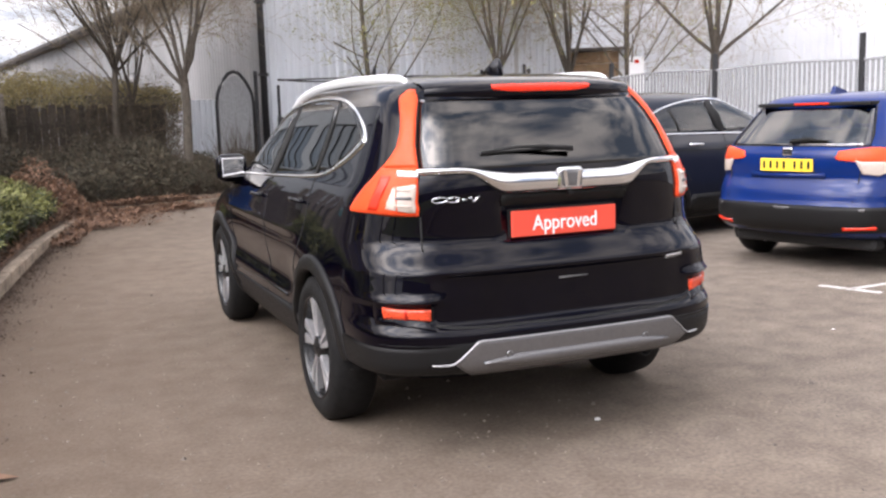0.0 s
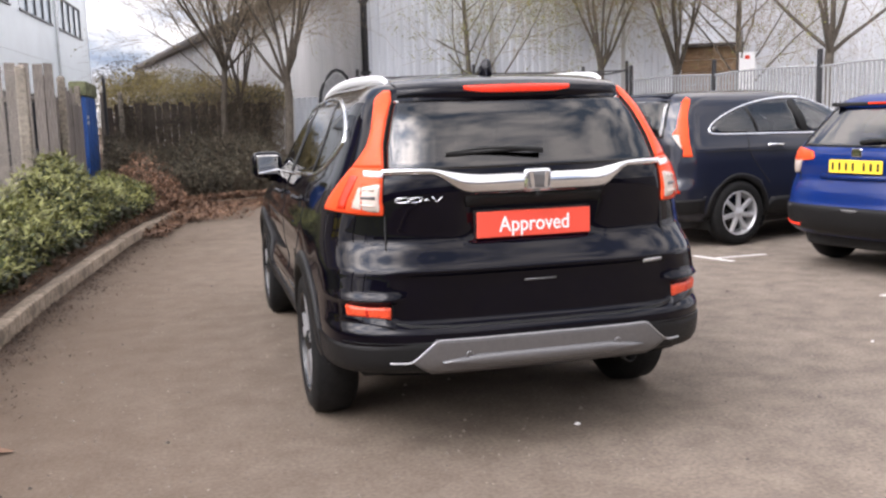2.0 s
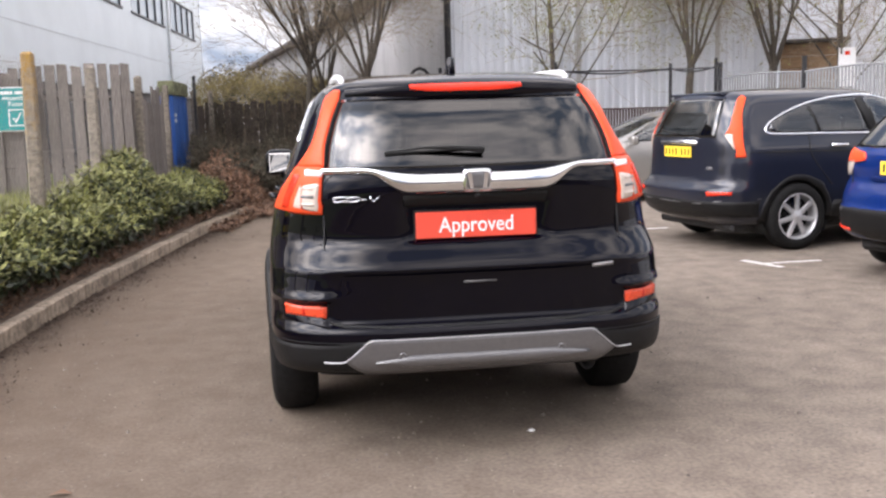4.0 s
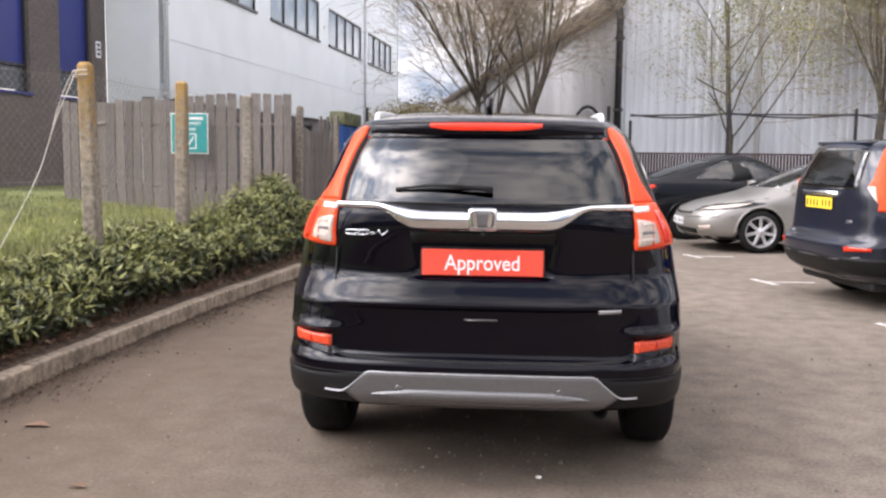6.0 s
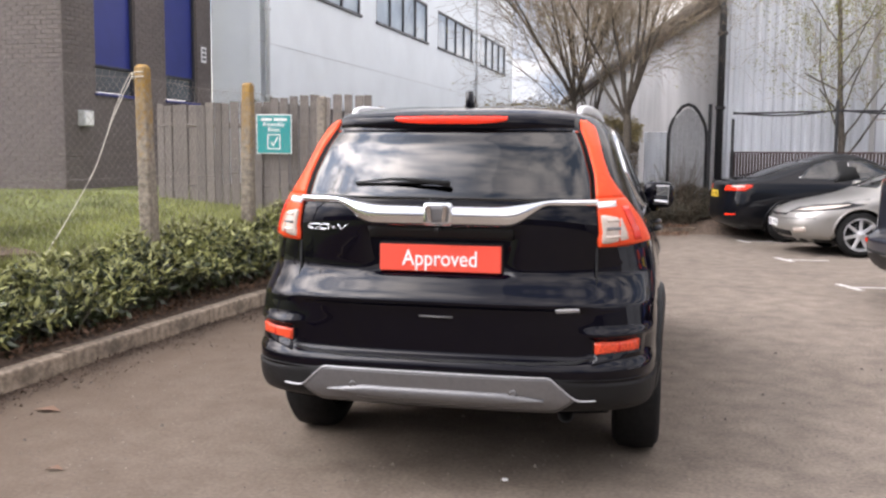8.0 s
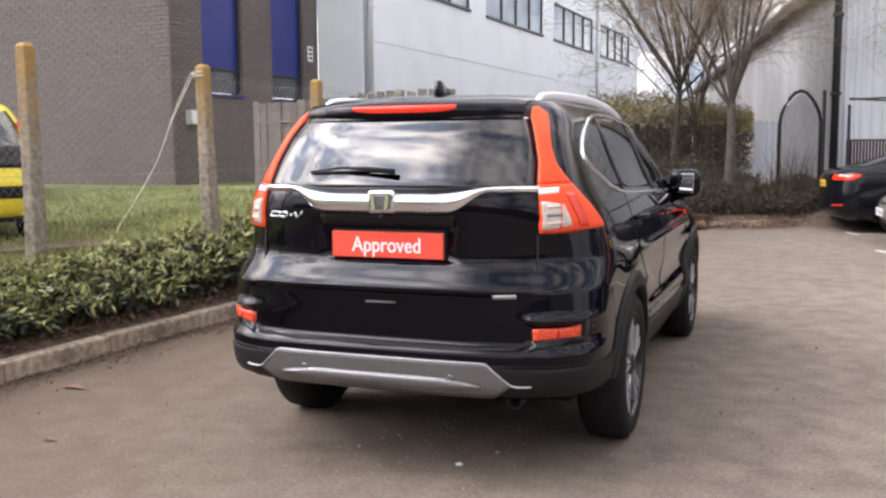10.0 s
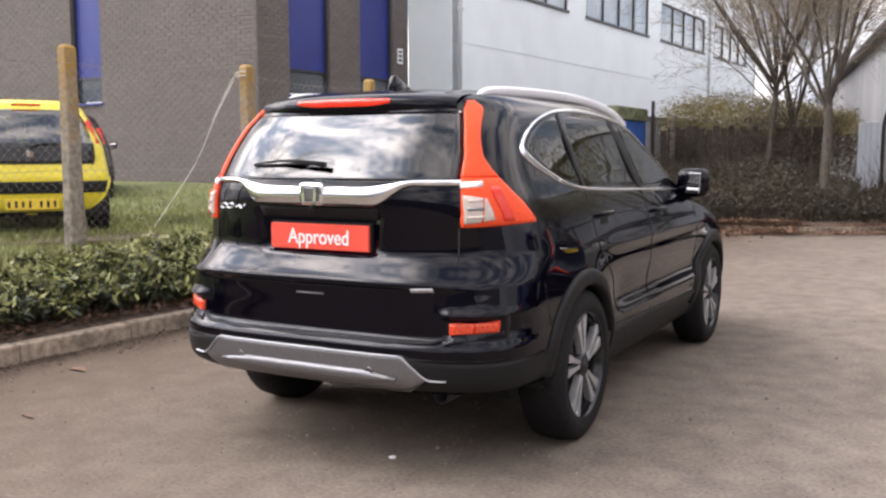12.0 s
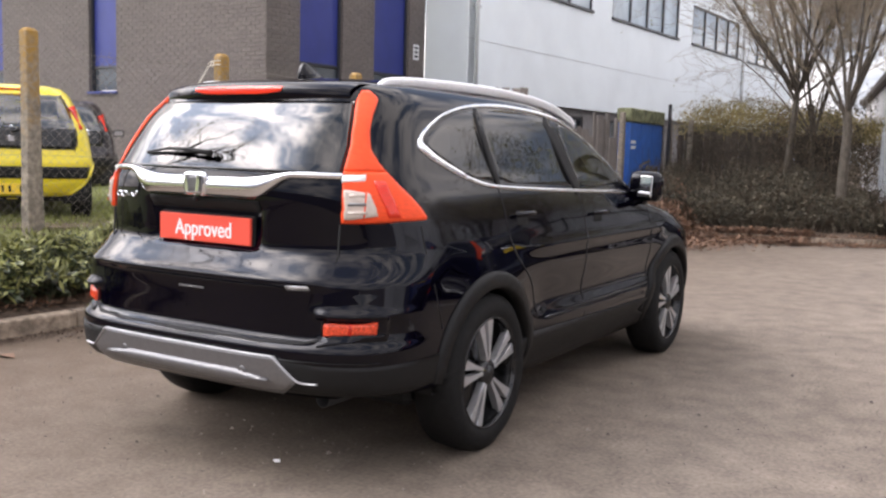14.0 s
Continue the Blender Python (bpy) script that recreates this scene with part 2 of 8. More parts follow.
def pchip(xs, ys):
    """A smooth curve through points that makes no waves between them."""
    xs, ys = np.array(xs, float), np.array(ys, float)
    h, d = np.diff(xs), np.diff(ys) / np.diff(xs)
    s = np.zeros(len(xs))
    s[0], s[-1] = d[0], d[-1]
    for i in range(1, len(xs) - 1):
        if d[i - 1] * d[i] > 0:
            w1, w2 = 2 * h[i] + h[i - 1], h[i] + 2 * h[i - 1]
            s[i] = (w1 + w2) / (w1 / d[i - 1] + w2 / d[i])
    def f(x):
        x = min(max(x, xs[0]), xs[-1])
        i = min(max(int(np.searchsorted(xs, x)) - 1, 0), len(xs) - 2)
        t = (x - xs[i]) / h[i]
        return float((1 + 2 * t) * (1 - t) ** 2 * ys[i] + t * (1 - t) ** 2 * h[i] * s[i] + t * t * (3 - 2 * t) * ys[i + 1] + t * t * (t - 1) * h[i] * s[i + 1])
    return f


def smooth_line(pts, n=8):
    """Catmull-Rom through points in the plane."""
    pts = [np.array(p, float) for p in pts]
    out = []
    for i in range(len(pts) - 1):
        p0, p1, p2, p3 = pts[max(i - 1, 0)], pts[i], pts[i + 1], pts[min(i + 2, len(pts) - 1)]
        for k in range(n):
            t = k / n
            out.append(0.5 * (2 * p1 + (p2 - p0) * t + (2 * p0 - 5 * p1 + 4 * p2 - p3) * t * t + (3 * p1 - p0 - 3 * p2 + p3) * t ** 3))
    out.append(pts[-1])
    return out


def step(x, a, b):
    t = min(max((x - a) / (b - a), 0), 1)
    return t * t * (3 - 2 * t)


def eased(f, lo, hi, width):
    """The curve f with its small waves ironed out over a width, left as it is near the roof."""
    zs = np.arange(lo, hi + 0.004, 0.004)
    v = np.array([f(z) for z in zs])
    k = np.exp(-0.5 * (np.arange(-30, 31) * 0.004 / width) ** 2)
    soft = np.convolve(np.concatenate([[v[0]] * 30, v, [v[-1]] * 30]), k / k.sum(), "valid")
    w = np.clip((hi - 0.1 - zs) / 0.08, 0, 1)
    out = soft * w + v * (1 - w)
    return lambda z: float(np.interp(z, zs, out))


class Shell:
    """A car body as level outlines: half width, tail and nose by height. s runs along an outline from the middle of the tail; the right side is positive."""

    def __init__(self, levels, tail_n=3.0, nose_n=2.6, dent=None, bow=0.02, soften=0.0, low_square=0.0):
        z = [r[0] for r in levels]
        self.hw, self.y0, self.y1, self.ry, self.fy = (pchip(z, [r[i] for r in levels]) for i in (1, 2, 3, 4, 5))
        self.z0, self.z1 = z[0], z[-1]
        if soften:
            self.hw, self.ry = eased(self.hw, z[0], z[-1], soften), eased(self.ry, z[0], z[-1], soften)
        self.tn, self.nn, self.dent, self.bow = tail_n, nose_n, dent, bow
        self.cache, self.low_square = {}, low_square

    def outline(self, z, na=26, ns=40, nf=16):
        key = (round(z, 4), na, ns)
        if key in self.cache:
            return self.cache[key]
        hw, y0, y1, ry, fy = self.hw(z), self.y0(z), self.y1(z), self.ry(z), self.fy(z)
        room = max(y1 - y0, 0.02)
        if ry + fy > room * 0.96:
            k = room * 0.96 / (ry + fy)
            ry, fy = ry * k, fy * k
        pts = []
        tn = self.tn + self.low_square * (1 - step(z, 0.7, 0.9))
        for i in range(na):
            a = math.pi / 2 * i / na
            r = 1 / (math.sin(a) ** tn + math.cos(a) ** tn) ** (1 / tn)
            pts.append((hw * math.sin(a) * r, y0 + ry * (1 - math.cos(a) * r)))
        for i in range(ns):
            t = i / ns
            pts.append((hw, y0 + ry + t * (y1 - fy - y0 - ry)))
        for i in range(nf + 1):
            a = math.pi / 2 * (1 - i / nf)
            sa, ca = max(math.sin(a), 0), max(math.cos(a), 0)
            r = 1 / (sa ** self.nn + ca ** self.nn) ** (1 / self.nn)
            pts.append((hw * sa * r, y1 - fy * (1 - ca * r)))
        p = np.array(pts)
        mid, half = (y0 + y1) / 2, room / 2
        p[:, 0] *= 1 - self.bow * ((p[:, 1] - mid) / half) ** 2
        if self.dent:
            for q in p:
                dx, dy = self.dent(q[0], q[1], z)
                q[0] += dx
                q[1] += dy
        s = np.concatenate([[0], np.cumsum(np.hypot(*np.diff(p, axis=0).T))])
        self.cache[key] = (p, s)
        return p, s

    def at(self, s, z):
        p, ss = self.outline(z)
        a = abs(s)
        x, y = np.interp(a, ss, p[:, 0]), np.interp(a, ss, p[:, 1])
        return Vector((math.copysign(x, s) if s else 0.0, y, z))

    def normal(self, s, z):
        e = 0.012
        a, b = self.at(s + e, z) - self.at(s - e, z), self.at(s, min(z + e, self.z1)) - self.at(s, max(z - e, self.z0))
        n = a.cross(b)
        return n.normalized() if n.length > 1e-9 else Vector((0, -1, 0))

    def off(self, s, z, d):
        return self.at(s, z) + self.normal(s, z) * d

    def R(self, x, z):
        """s where the tail's outline is x from the middle."""
        p, ss = self.outline(z)
        k = int(np.argmax(p[:, 0] >= abs(x))) if (p[:, 0] >= abs(x)).any() else int(np.argmax(p[:, 0]))
        if k == 0:
            return (0.0, z)
        t = (abs(x) - p[k - 1, 0]) / max(p[k, 0] - p[k - 1, 0], 1e-6)
        return (math.copysign(ss[k - 1] + min(t, 1) * (ss[k] - ss[k - 1]), x), z)

    def S(self, y, z, side=1):
        """s where the side's outline is at y."""
        p, ss = self.outline(z)
        return (side * float(np.interp(y, np.maximum.accumulate(p[:, 1]), ss)), z)

    def F(self, x, z):
        """s where the nose's outline is x from the middle."""
        p, ss = self.outline(z)
        k = int(np.argmax(p[:, 0]))
        q, qs = p[k:][::-1], ss[k:][::-1]
        return (math.copysign(float(np.interp(abs(x), np.maximum.accumulate(q[:, 0]), qs)), x if x else 1.0), z)

    def body(self, name, parent, material, step=0.02, na=26, ns=40, holes=(), wheels=(), label="", top=None):
        zs = list(np.arange(self.z0, self.z1, step)) + [self.z1]
        verts, faces = [], []
        rows = []
        for z in zs:
            p, s = self.outline(z, na, ns)
            n = len(p)
            rows.append((len(verts), n, s, p, z))
            verts += [(x, y, z) for x, y in p] + [(-x, y, z) for x, y in p]
        for (b0, n, s0, p0, z0), (b1, _, s1, p1, z1) in zip(rows, rows[1:]):
            for i in range(n - 1):
                sm, zm = (s0[i] + s0[i + 1] + s1[i] + s1[i + 1]) / 4, (z0 + z1) / 2
                ym, xm = (p0[i, 1] + p0[i + 1, 1] + p1[i, 1] + p1[i + 1, 1]) / 4, (p0[i, 0] + p1[i, 0]) / 2
                if any(math.hypot(ym - wy, zm - wz) < wr and xm > 0.5 for wy, wz, wr in wheels):
                    continue
                if not any(inside(h, sm, zm) for h in holes):
                    faces.append((b0 + i, b0 + i + 1, b1 + i + 1, b1 + i))
                if not any(inside(h, -sm, zm) for h in holes):
                    faces.append((b0 + n + i + 1, b0 + n + i, b1 + n + i, b1 + n + i + 1))
        b, n = rows[-1][:2]
        for i in range(n - 1):
            faces.append((b + i, b + i + 1, b + n + i + 1, b + n + i))
        b, n = rows[0][:2]
        for i in range(n - 1):
            faces.append((b + i + 1, b + i, b + n + i, b + n + i + 1))
        bm = bmesh.new()
        vs = [bm.verts.new(v) for v in verts]
        for f in faces:
            try:
                bm.faces.new([vs[k] for k in f])
            except ValueError:
                pass
        bmesh.ops.remove_doubles(bm, verts=bm.verts, dist=0.0004)
        return mesh_object(name, bm, material, parent, True, label)

    def patch(self, name, parent, material, poly, off=0.004, rim=0.012, nz=14, na=16, label="", dome=0.0, mirror=False, bm=None):
        """A panel that follows the body over a region given by (s, z) corners, every level of which is one stretch."""
        own = bm is None
        bm = bm or bmesh.new()
        sg = -1 if mirror else 1
        zlo, zhi = min(p[1] for p in poly), max(p[1] for p in poly)
        grid = []
        for i in range(nz + 1):
            t = i / nz
            z = zlo + (zhi - zlo) * min(max(t, 0.004), 0.996)
            cuts = []
            for (s0, z0), (s1, z1) in zip(poly, poly[1:] + poly[:1]):
                if (z0 - z) * (z1 - z) < 0:
                    cuts.append(s0 + (s1 - s0) * (z - z0) / (z1 - z0))
            if len(cuts) < 2:
                continue
            a, b = min(cuts), max(cuts)
            row = []
            for j in range(na + 1):
                u = j / na
                d = off + dome * (1 - (2 * u - 1) ** 4) * (1 - (2 * t - 1) ** 4)
                row.append(bm.verts.new(self.off(sg * (a + (b - a) * u), z, d)))
            row.append((sg * a, sg * b, z))
            grid.append(row)
        for r0, r1 in zip(grid, grid[1:]):
            for j in range(na):
                bm.faces.new((r0[j], r0[j + 1], r1[j + 1], r1[j]))
        lo = [bm.verts.new(self.off(r[-1][0], r[-1][2], -rim)) for r in grid]
        hi = [bm.verts.new(self.off(r[-1][1], r[-1][2], -rim)) for r in grid]
        for k in range(len(grid) - 1):
            bm.faces.new((grid[k][0], grid[k + 1][0], lo[k + 1], lo[k]))
            bm.faces.new((grid[k][na], grid[k + 1][na], hi[k + 1], hi[k]))
        for g, sgn in ((grid[0], 0), (grid[-1], 1)):
            a, b, z = g[-1]
            prev = None
            for j in range(na + 1):
                q = bm.verts.new(self.off(a + (b - a) * j / na, z, -rim))
                if prev is not None:
                    bm.faces.new((g[j - 1], g[j], q, prev))
                prev = q
        if own:
            ob = mesh_object(name, bm, material, parent, True, label)
            mid = grid[len(grid) // 2][-1]
            want = self.normal((mid[0] + mid[1]) / 2, mid[2])
            spot = self.off((mid[0] + mid[1]) / 2, mid[2], off)
            face = min(ob.data.polygons, key=lambda p: (p.center - spot).length)
            if face.normal.dot(want) < 0:
                ob.data.flip_normals()
            return ob

    def band(self, name, parent, material, line, width, off=0.004, high=0.004, label="", mirror=False, closed=False):
        """A raised strip along a line of (s, z) places; width may be a list."""
        bm = bmesh.new()
        sg = -1 if mirror else 1
        pts = [np.array(p, float) for p in line]
        n = len(pts)
        rings = []
        for i, p in enumerate(pts):
            d = (pts[(i + 1) % n] if closed else pts[min(i + 1, n - 1)]) - (pts[i - 1] if closed or i else pts[0])
            d = d / max(np.hypot(*d), 1e-9)
            q = np.array((-d[1], d[0]))
            w = (width[i] if isinstance(width, (list, tuple)) else width) / 2
            ring = []
            for k, (u, h) in enumerate(((-1, -0.006), (-1, 0), (-0.55, high), (0.55, high), (1, 0), (1, -0.006))):
                c = p + q * w * u
                ring.append(bm.verts.new(self.off(sg * c[0], c[1], off + h)))
            rings.append(ring)
        for r, s in zip(rings, rings[1:] + (rings[:1] if closed else [])):
            if s is rings[0] and not closed:
                continue
            for k in range(5):
                bm.faces.new((r[k], r[k + 1], s[k + 1], s[k]))
        if not closed:
            bm.faces.new(rings[0])
            bm.faces.new(rings[-1][::-1])
        return mesh_object(name, bm, material, parent, True, label)


def inside(poly, x, y):
    hit = False
    for (x0, y0), (x1, y1) in zip(poly, poly[1:] + poly[:1]):
        if (y0 > y) != (y1 > y) and x < x0 + (x1 - x0) * (y - y0) / (y1 - y0):
            hit = not hit
    return hit


def shrink(poly, d):
    """The polygon drawn in by about d."""
    c = np.mean(np.array(poly), axis=0)
    out = []
    for p in poly:
        v = np.array(p) - c
        out.append(tuple(c + v * max(0.0, 1 - d / max(np.hypot(*v), 1e-6))))
    return out


# ---- large structure ----
M_ASPHALT = mat("worn_tarmac", (0.174, 0.145, 0.119), 0.95, noise_scale=48, vary=0.22, bump=0.22, bump_scale=120, stain=0.2, stain_scale=5.0, spec=0.15)
M_LINE = mat("worn_white_road_paint", (0.72, 0.71, 0.68), 0.8, noise_scale=25, dark=(0.32, 0.29, 0.26))
M_KERB = mat("weathered_concrete_kerb", (0.275, 0.218, 0.165), 0.9, noise_scale=22, vary=0.38, bump=0.4, bump_scale=60, stain=0.25, stain_scale=2.0, per_object=0.12)
M_SOIL = mat("dark_soil_leaf_litter", (0.105, 0.073, 0.052), 0.95, noise_scale=16, vary=0.5, bump=0.6, bump_scale=40)
M_TURF = mat("turf", (0.125, 0.142, 0.045), 0.95, noise_scale=9, vary=0.4, bump=0.5, bump_scale=70, stain=0.25, stain_scale=0.8)
M_GRASS = mat("grass_blades", (0.205, 0.218, 0.066), 0.7, noise_scale=1.1, vary=0.5, per_island=0.45)
M_CONC = mat("lichen_concrete", (0.22, 0.19, 0.155), 0.92, noise_scale=24, vary=0.35, bump=0.4, bump_scale=70, stain=0.25, stain_scale=3.0)
M_LICHEN = mat("yellow_lichen_concrete", (0.42, 0.27, 0.06), 0.95, noise_scale=35, dark=(0.26, 0.2, 0.12), bump=0.5, bump_scale=90)
M_BRICK = mat("grey_brown_brick", (0.15, 0.129, 0.121), 0.9, noise_scale=30, vary=0.16, bump=0.3, bump_scale=90, per_object=0.07, stain=0.08, stain_scale=0.5)
M_MORTAR = mat("grey_mortar", (0.145, 0.125, 0.117), 0.95, noise_scale=30, vary=0.2)
M_CLADDING = mat("pale_blue_white_cladding", (0.83, 0.89, 0.92), 0.45, noise_scale=1.2, vary=0.03, stain=0.04, stain_scale=0.4)
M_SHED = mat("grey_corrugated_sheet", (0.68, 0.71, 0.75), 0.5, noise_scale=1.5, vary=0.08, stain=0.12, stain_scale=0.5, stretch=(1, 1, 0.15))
M_SHEDSIDE = mat("darker_corrugated_sheet", (0.43, 0.425, 0.42), 0.6, noise_scale=1.5, vary=0.12, stain=0.15, stain_scale=0.4, stretch=(1, 1, 0.15))
M_FARHALL = mat("dull_white_sheet", (0.62, 0.64, 0.67), 0.5, noise_scale=0.8, vary=0.06, stain=0.08, stain_scale=0.3)
M_FASCIA = mat("dark_brown_fascia", (0.06, 0.05, 0.045), 0.6, noise_scale=10, vary=0.2)
M_BLUE = mat("royal_blue_panel", (0.02, 0.032, 0.2), 0.4, noise_scale=3, vary=0.08)
M_DARKFRAME = mat("dark_window_frame", (0.025, 0.027, 0.035), 0.4, noise_scale=30, vary=0.2)
M_PANE = mat("dark_reflecting_pane", (0.05, 0.06, 0.07), 0.04, spec=0.9, noise_scale=1.0, vary=0.4)
M_PALEPANE = mat("pale_reflecting_pane", (0.4, 0.47, 0.52), 0.06, spec=0.9, noise_scale=1.0, vary=0.25)
M_WOOD = mat("silvered_fence_board", (0.178, 0.156, 0.141), 0.9, noise_scale=14, vary=0.35, stretch=(6, 6, 0.5), bump=0.4, bump_scale=30, per_object=0.22)
M_IRON = mat("black_painted_iron", (0.02, 0.02, 0.022), 0.5, noise_scale=40, vary=0.3)
M_GALV = mat("galvanised_steel", (0.55, 0.57, 0.58), 0.5, 0.1, noise_scale=20, vary=0.12)
M_PALEBAR = mat("dull_galvanised_bar", (0.27, 0.275, 0.28), 0.55, 0.1, noise_scale=20, vary=0.15)
M_RUSTY = mat("brown_painted_steel", (0.055, 0.03, 0.025), 0.7, noise_scale=30, vary=0.3)

# a second, broad staining over the tarmac: darker damp patches and paler worn tracks
an, al = M_ASPHALT.node_tree.nodes, M_ASPHALT.node_tree.links
ab = an["Principled BSDF"]
old = ab.inputs["Base Color"].links[0].from_socket
atc, ano = an.new("ShaderNodeTexCoord"), an.new("ShaderNodeTexNoise")
ano.inputs["Scale"].default_value, ano.inputs["Detail"].default_value, ano.inputs["Distortion"].default_value = 0.55, 4.0, 0.6
al.new(atc.outputs["Object"], ano.inputs["Vector"])
amr = an.new("ShaderNodeMapRange")
amr.inputs["From Min"].default_value, amr.inputs["From Max"].default_value = 0.32, 0.68
amr.inputs["To Min"].default_value, amr.inputs["To Max"].default_value = 0.9, 1.12
al.new(ano.outputs["Fac"], amr.inputs["Value"])
amx = an.new("ShaderNodeMix")
amx.data_type, amx.blend_type = "RGBA", "MULTIPLY"
amx.inputs["Factor"].default_value = 1.0
al.new(old, amx.inputs["A"])
al.new(amr.outputs["Result"], amx.inputs["B"])
# brown dirt by the kerb; a darker tone fades from it across the drive
asx, adn, adm, adr, adx = an.new("ShaderNodeSeparateXYZ"), an.new("ShaderNodeTexNoise"), an.new("ShaderNodeMath"), an.new("ShaderNodeMapRange"), an.new("ShaderNodeMix")
al.new(atc.outputs["Object"], asx.inputs["Vector"])
al.new(atc.outputs["Object"], adn.inputs["Vector"])
adn.inputs["Scale"].default_value, adn.inputs["Detail"].default_value = 2.2, 6.0
adm.operation = "MULTIPLY_ADD"
adm.inputs[1].default_value = 1.3
al.new(adn.outputs["Fac"], adm.inputs[0])
al.new(asx.outputs["X"], adm.inputs[2])
adr.inputs["From Min"].default_value, adr.inputs["From Max"].default_value = 2.4, -2.3
adr.inputs["To Max"].default_value = 0.8
al.new(adm.outputs["Value"], adr.inputs["Value"])
adx.data_type = "RGBA"
al.new(adr.outputs["Result"], adx.inputs["Factor"])
al.new(amx.outputs["Result"], adx.inputs["A"])
adx.inputs["B"].default_value = (0.095, 0.066, 0.045, 1)
al.new(adx.outputs["Result"], ab.inputs["Base Color"])

# ground: one sheet with the bank to the side of the drive rising behind the kerb
KERB = [(-2.9, -14), (-2.89, -4), (-2.875, 0), (-2.84, 1.5), (-2.78, 2.7), (-2.69, 4.0), (-2.55, 5.4), (-2.33, 7.4), (-2.07, 9.4), (-1.73, 11.2), (-1.45, 12.6)]
FARKERB = [(-1.45, 12.6), (-0.9, 13.05), (0.0, 13.25), (0.9, 13.65), (2.0, 14.3), (3.0, 14.45)]
KX = pchip([p[1] for p in KERB], [p[0] for p in KERB])


def bank(x, y):
    """Height of the planted bank beside and behind the drive."""
    kx = KX(min(y, 12.6))
    if y > 12.6:
        d = max((y - 13.0 - 0.35 * max(x + 1.45, 0)) if x > -1.45 else 1.45 - 1.45 + max(kx - x, y - 12.9), 0)
        return 0.1 + 0.1 * min(d / 0.6, 1) + 0.12 * min(max(d - 0.6, 0) / 3, 1)
    d = max(kx - 0.14 - x, 0)
    far = min(max((y - 4.0) / 5.0, 0), 1)
    return 0.122 + 0.2 * min(d / 0.8, 1) + 0.2 * min(max(d - 1.1, 0) / 1.8, 1) + far * 0.3 * min(max(d - 1.4, 0) / 3.5, 1)


def planted(x, y):
    if y > 12.6:
        return (x <= -1.45) or (x < 3.0 and y > np.interp(x, [p[0] for p in FARKERB], [p[1] for p in FARKERB]) + 0.13)
    return x < KX(y) - 0.13


def sheet(name, xs, ys, zf, material, keep=None, label="", category="", kind="structure"):
    verts, faces, idx = [], [], {}
    for i, x in enumerate(xs):
        for j, y in enumerate(ys):
            idx[i, j] = len(verts)
            verts.append((x, y, zf(x, y)))
    for i in range(len(xs) - 1):
        for j in range(len(ys) - 1):
            if keep is None or keep((xs[i] + xs[i + 1]) / 2, (ys[j] + ys[j + 1]) / 2):
                faces.append((idx[i, j], idx[i + 1, j], idx[i + 1, j + 1], idx[i, j + 1]))
    ob = raw_object(name, verts, faces, material, smooth=True)
    return tagged(ob, label, category, kind=kind)


ground = sheet("ground", [-600, -60, -20, -8, -3, 0, 3, 8, 20, 60, 600], [-600, -60, -20, -6, 0, 6, 14, 30, 60, 600], lambda x, y: 0.0, M_ASPHALT,
               label="worn grey-brown tarmac of a car park", category="ground")


# the bank: rows that start at the kerb's back
def bank_sheet():
    verts, faces = [], []
    cols = [0.0, 0.15, 0.4, 0.8, 1.2, 1.8, 2.6, 3.6, 4.8, 6.5, 9, 14, 25, 50]
    ys = list(np.arange(-14, 12.61, 0.35)) + [12.6]
    for y in ys:
        for c in cols:
            x = KX(y) - 0.12 - c
            verts.append((x, y, bank(x, y) - (0.06 if c < 0.7 else 0.0) + 0.02 * noise.noise((x * 2, y * 2, 0))))
    n = len(cols)
    for j in range(len(ys) - 1):
        for i in range(n - 1):
            faces.append((j * n + i, (j + 1) * n + i, (j + 1) * n + i + 1, j * n + i + 1))
    return tagged(raw_object("lawn_bank", verts, faces, M_TURF, smooth=True), "rough green lawn bank rising behind the kerb", "lawn", kind="structure")


bank_sheet()


def soil_strip():
    """Bare soil and leaf mould between the kerb and the lawn, under the hedge."""
    verts, faces = [], []
    cols = [0.0, 0.12, 0.3, 0.55, 0.8, 1.0]
    ys = list(np.arange(-14, 12.61, 0.25)) + [12.6]
    for y in ys:
        for k, c in enumerate(cols):
            x = KX(y) - 0.112 - c * (1 + 0.12 * noise.noise((y * 1.3, 0, 4)))
            verts.append((x, y, bank(x, y) + (0.0, 0.012, 0.03, 0.035, 0.03, -0.03)[k] + 0.02 * noise.noise((x * 5, y * 5, 2))))
    n = len(cols)
    for j in range(len(ys) - 1):
        for i in range(n - 1):
            faces.append((j * n + i, (j + 1) * n + i, (j + 1) * n + i + 1, j * n + i + 1))
    return tagged(raw_object("hedge_bed", verts, faces, M_SOIL, smooth=True), "dark soil and leaf mould under the hedge", "soil", kind="structure")


soil_strip()
xs_far = list(np.arange(-12, 3.01, 0.5))
far_bank = sheet("planting_bed", xs_far, [12.55, 12.8, 13.0, 13.3, 13.6, 14.0, 14.5, 15, 16, 17, 19, 22, 26],
                 lambda x, y: (0.12 + 0.12 * min(max(y - 13.4, 0), 1) + 0.05 * noise.noise((x, y, 1))) if x < -1.4 or y > np.interp(x, [p[0] for p in FARKERB], [p[1] for p in FARKERB]) + 0.05 else -0.03,
                 M_SOIL, label="dark soil and brown leaf litter under shrubs", category="soil")


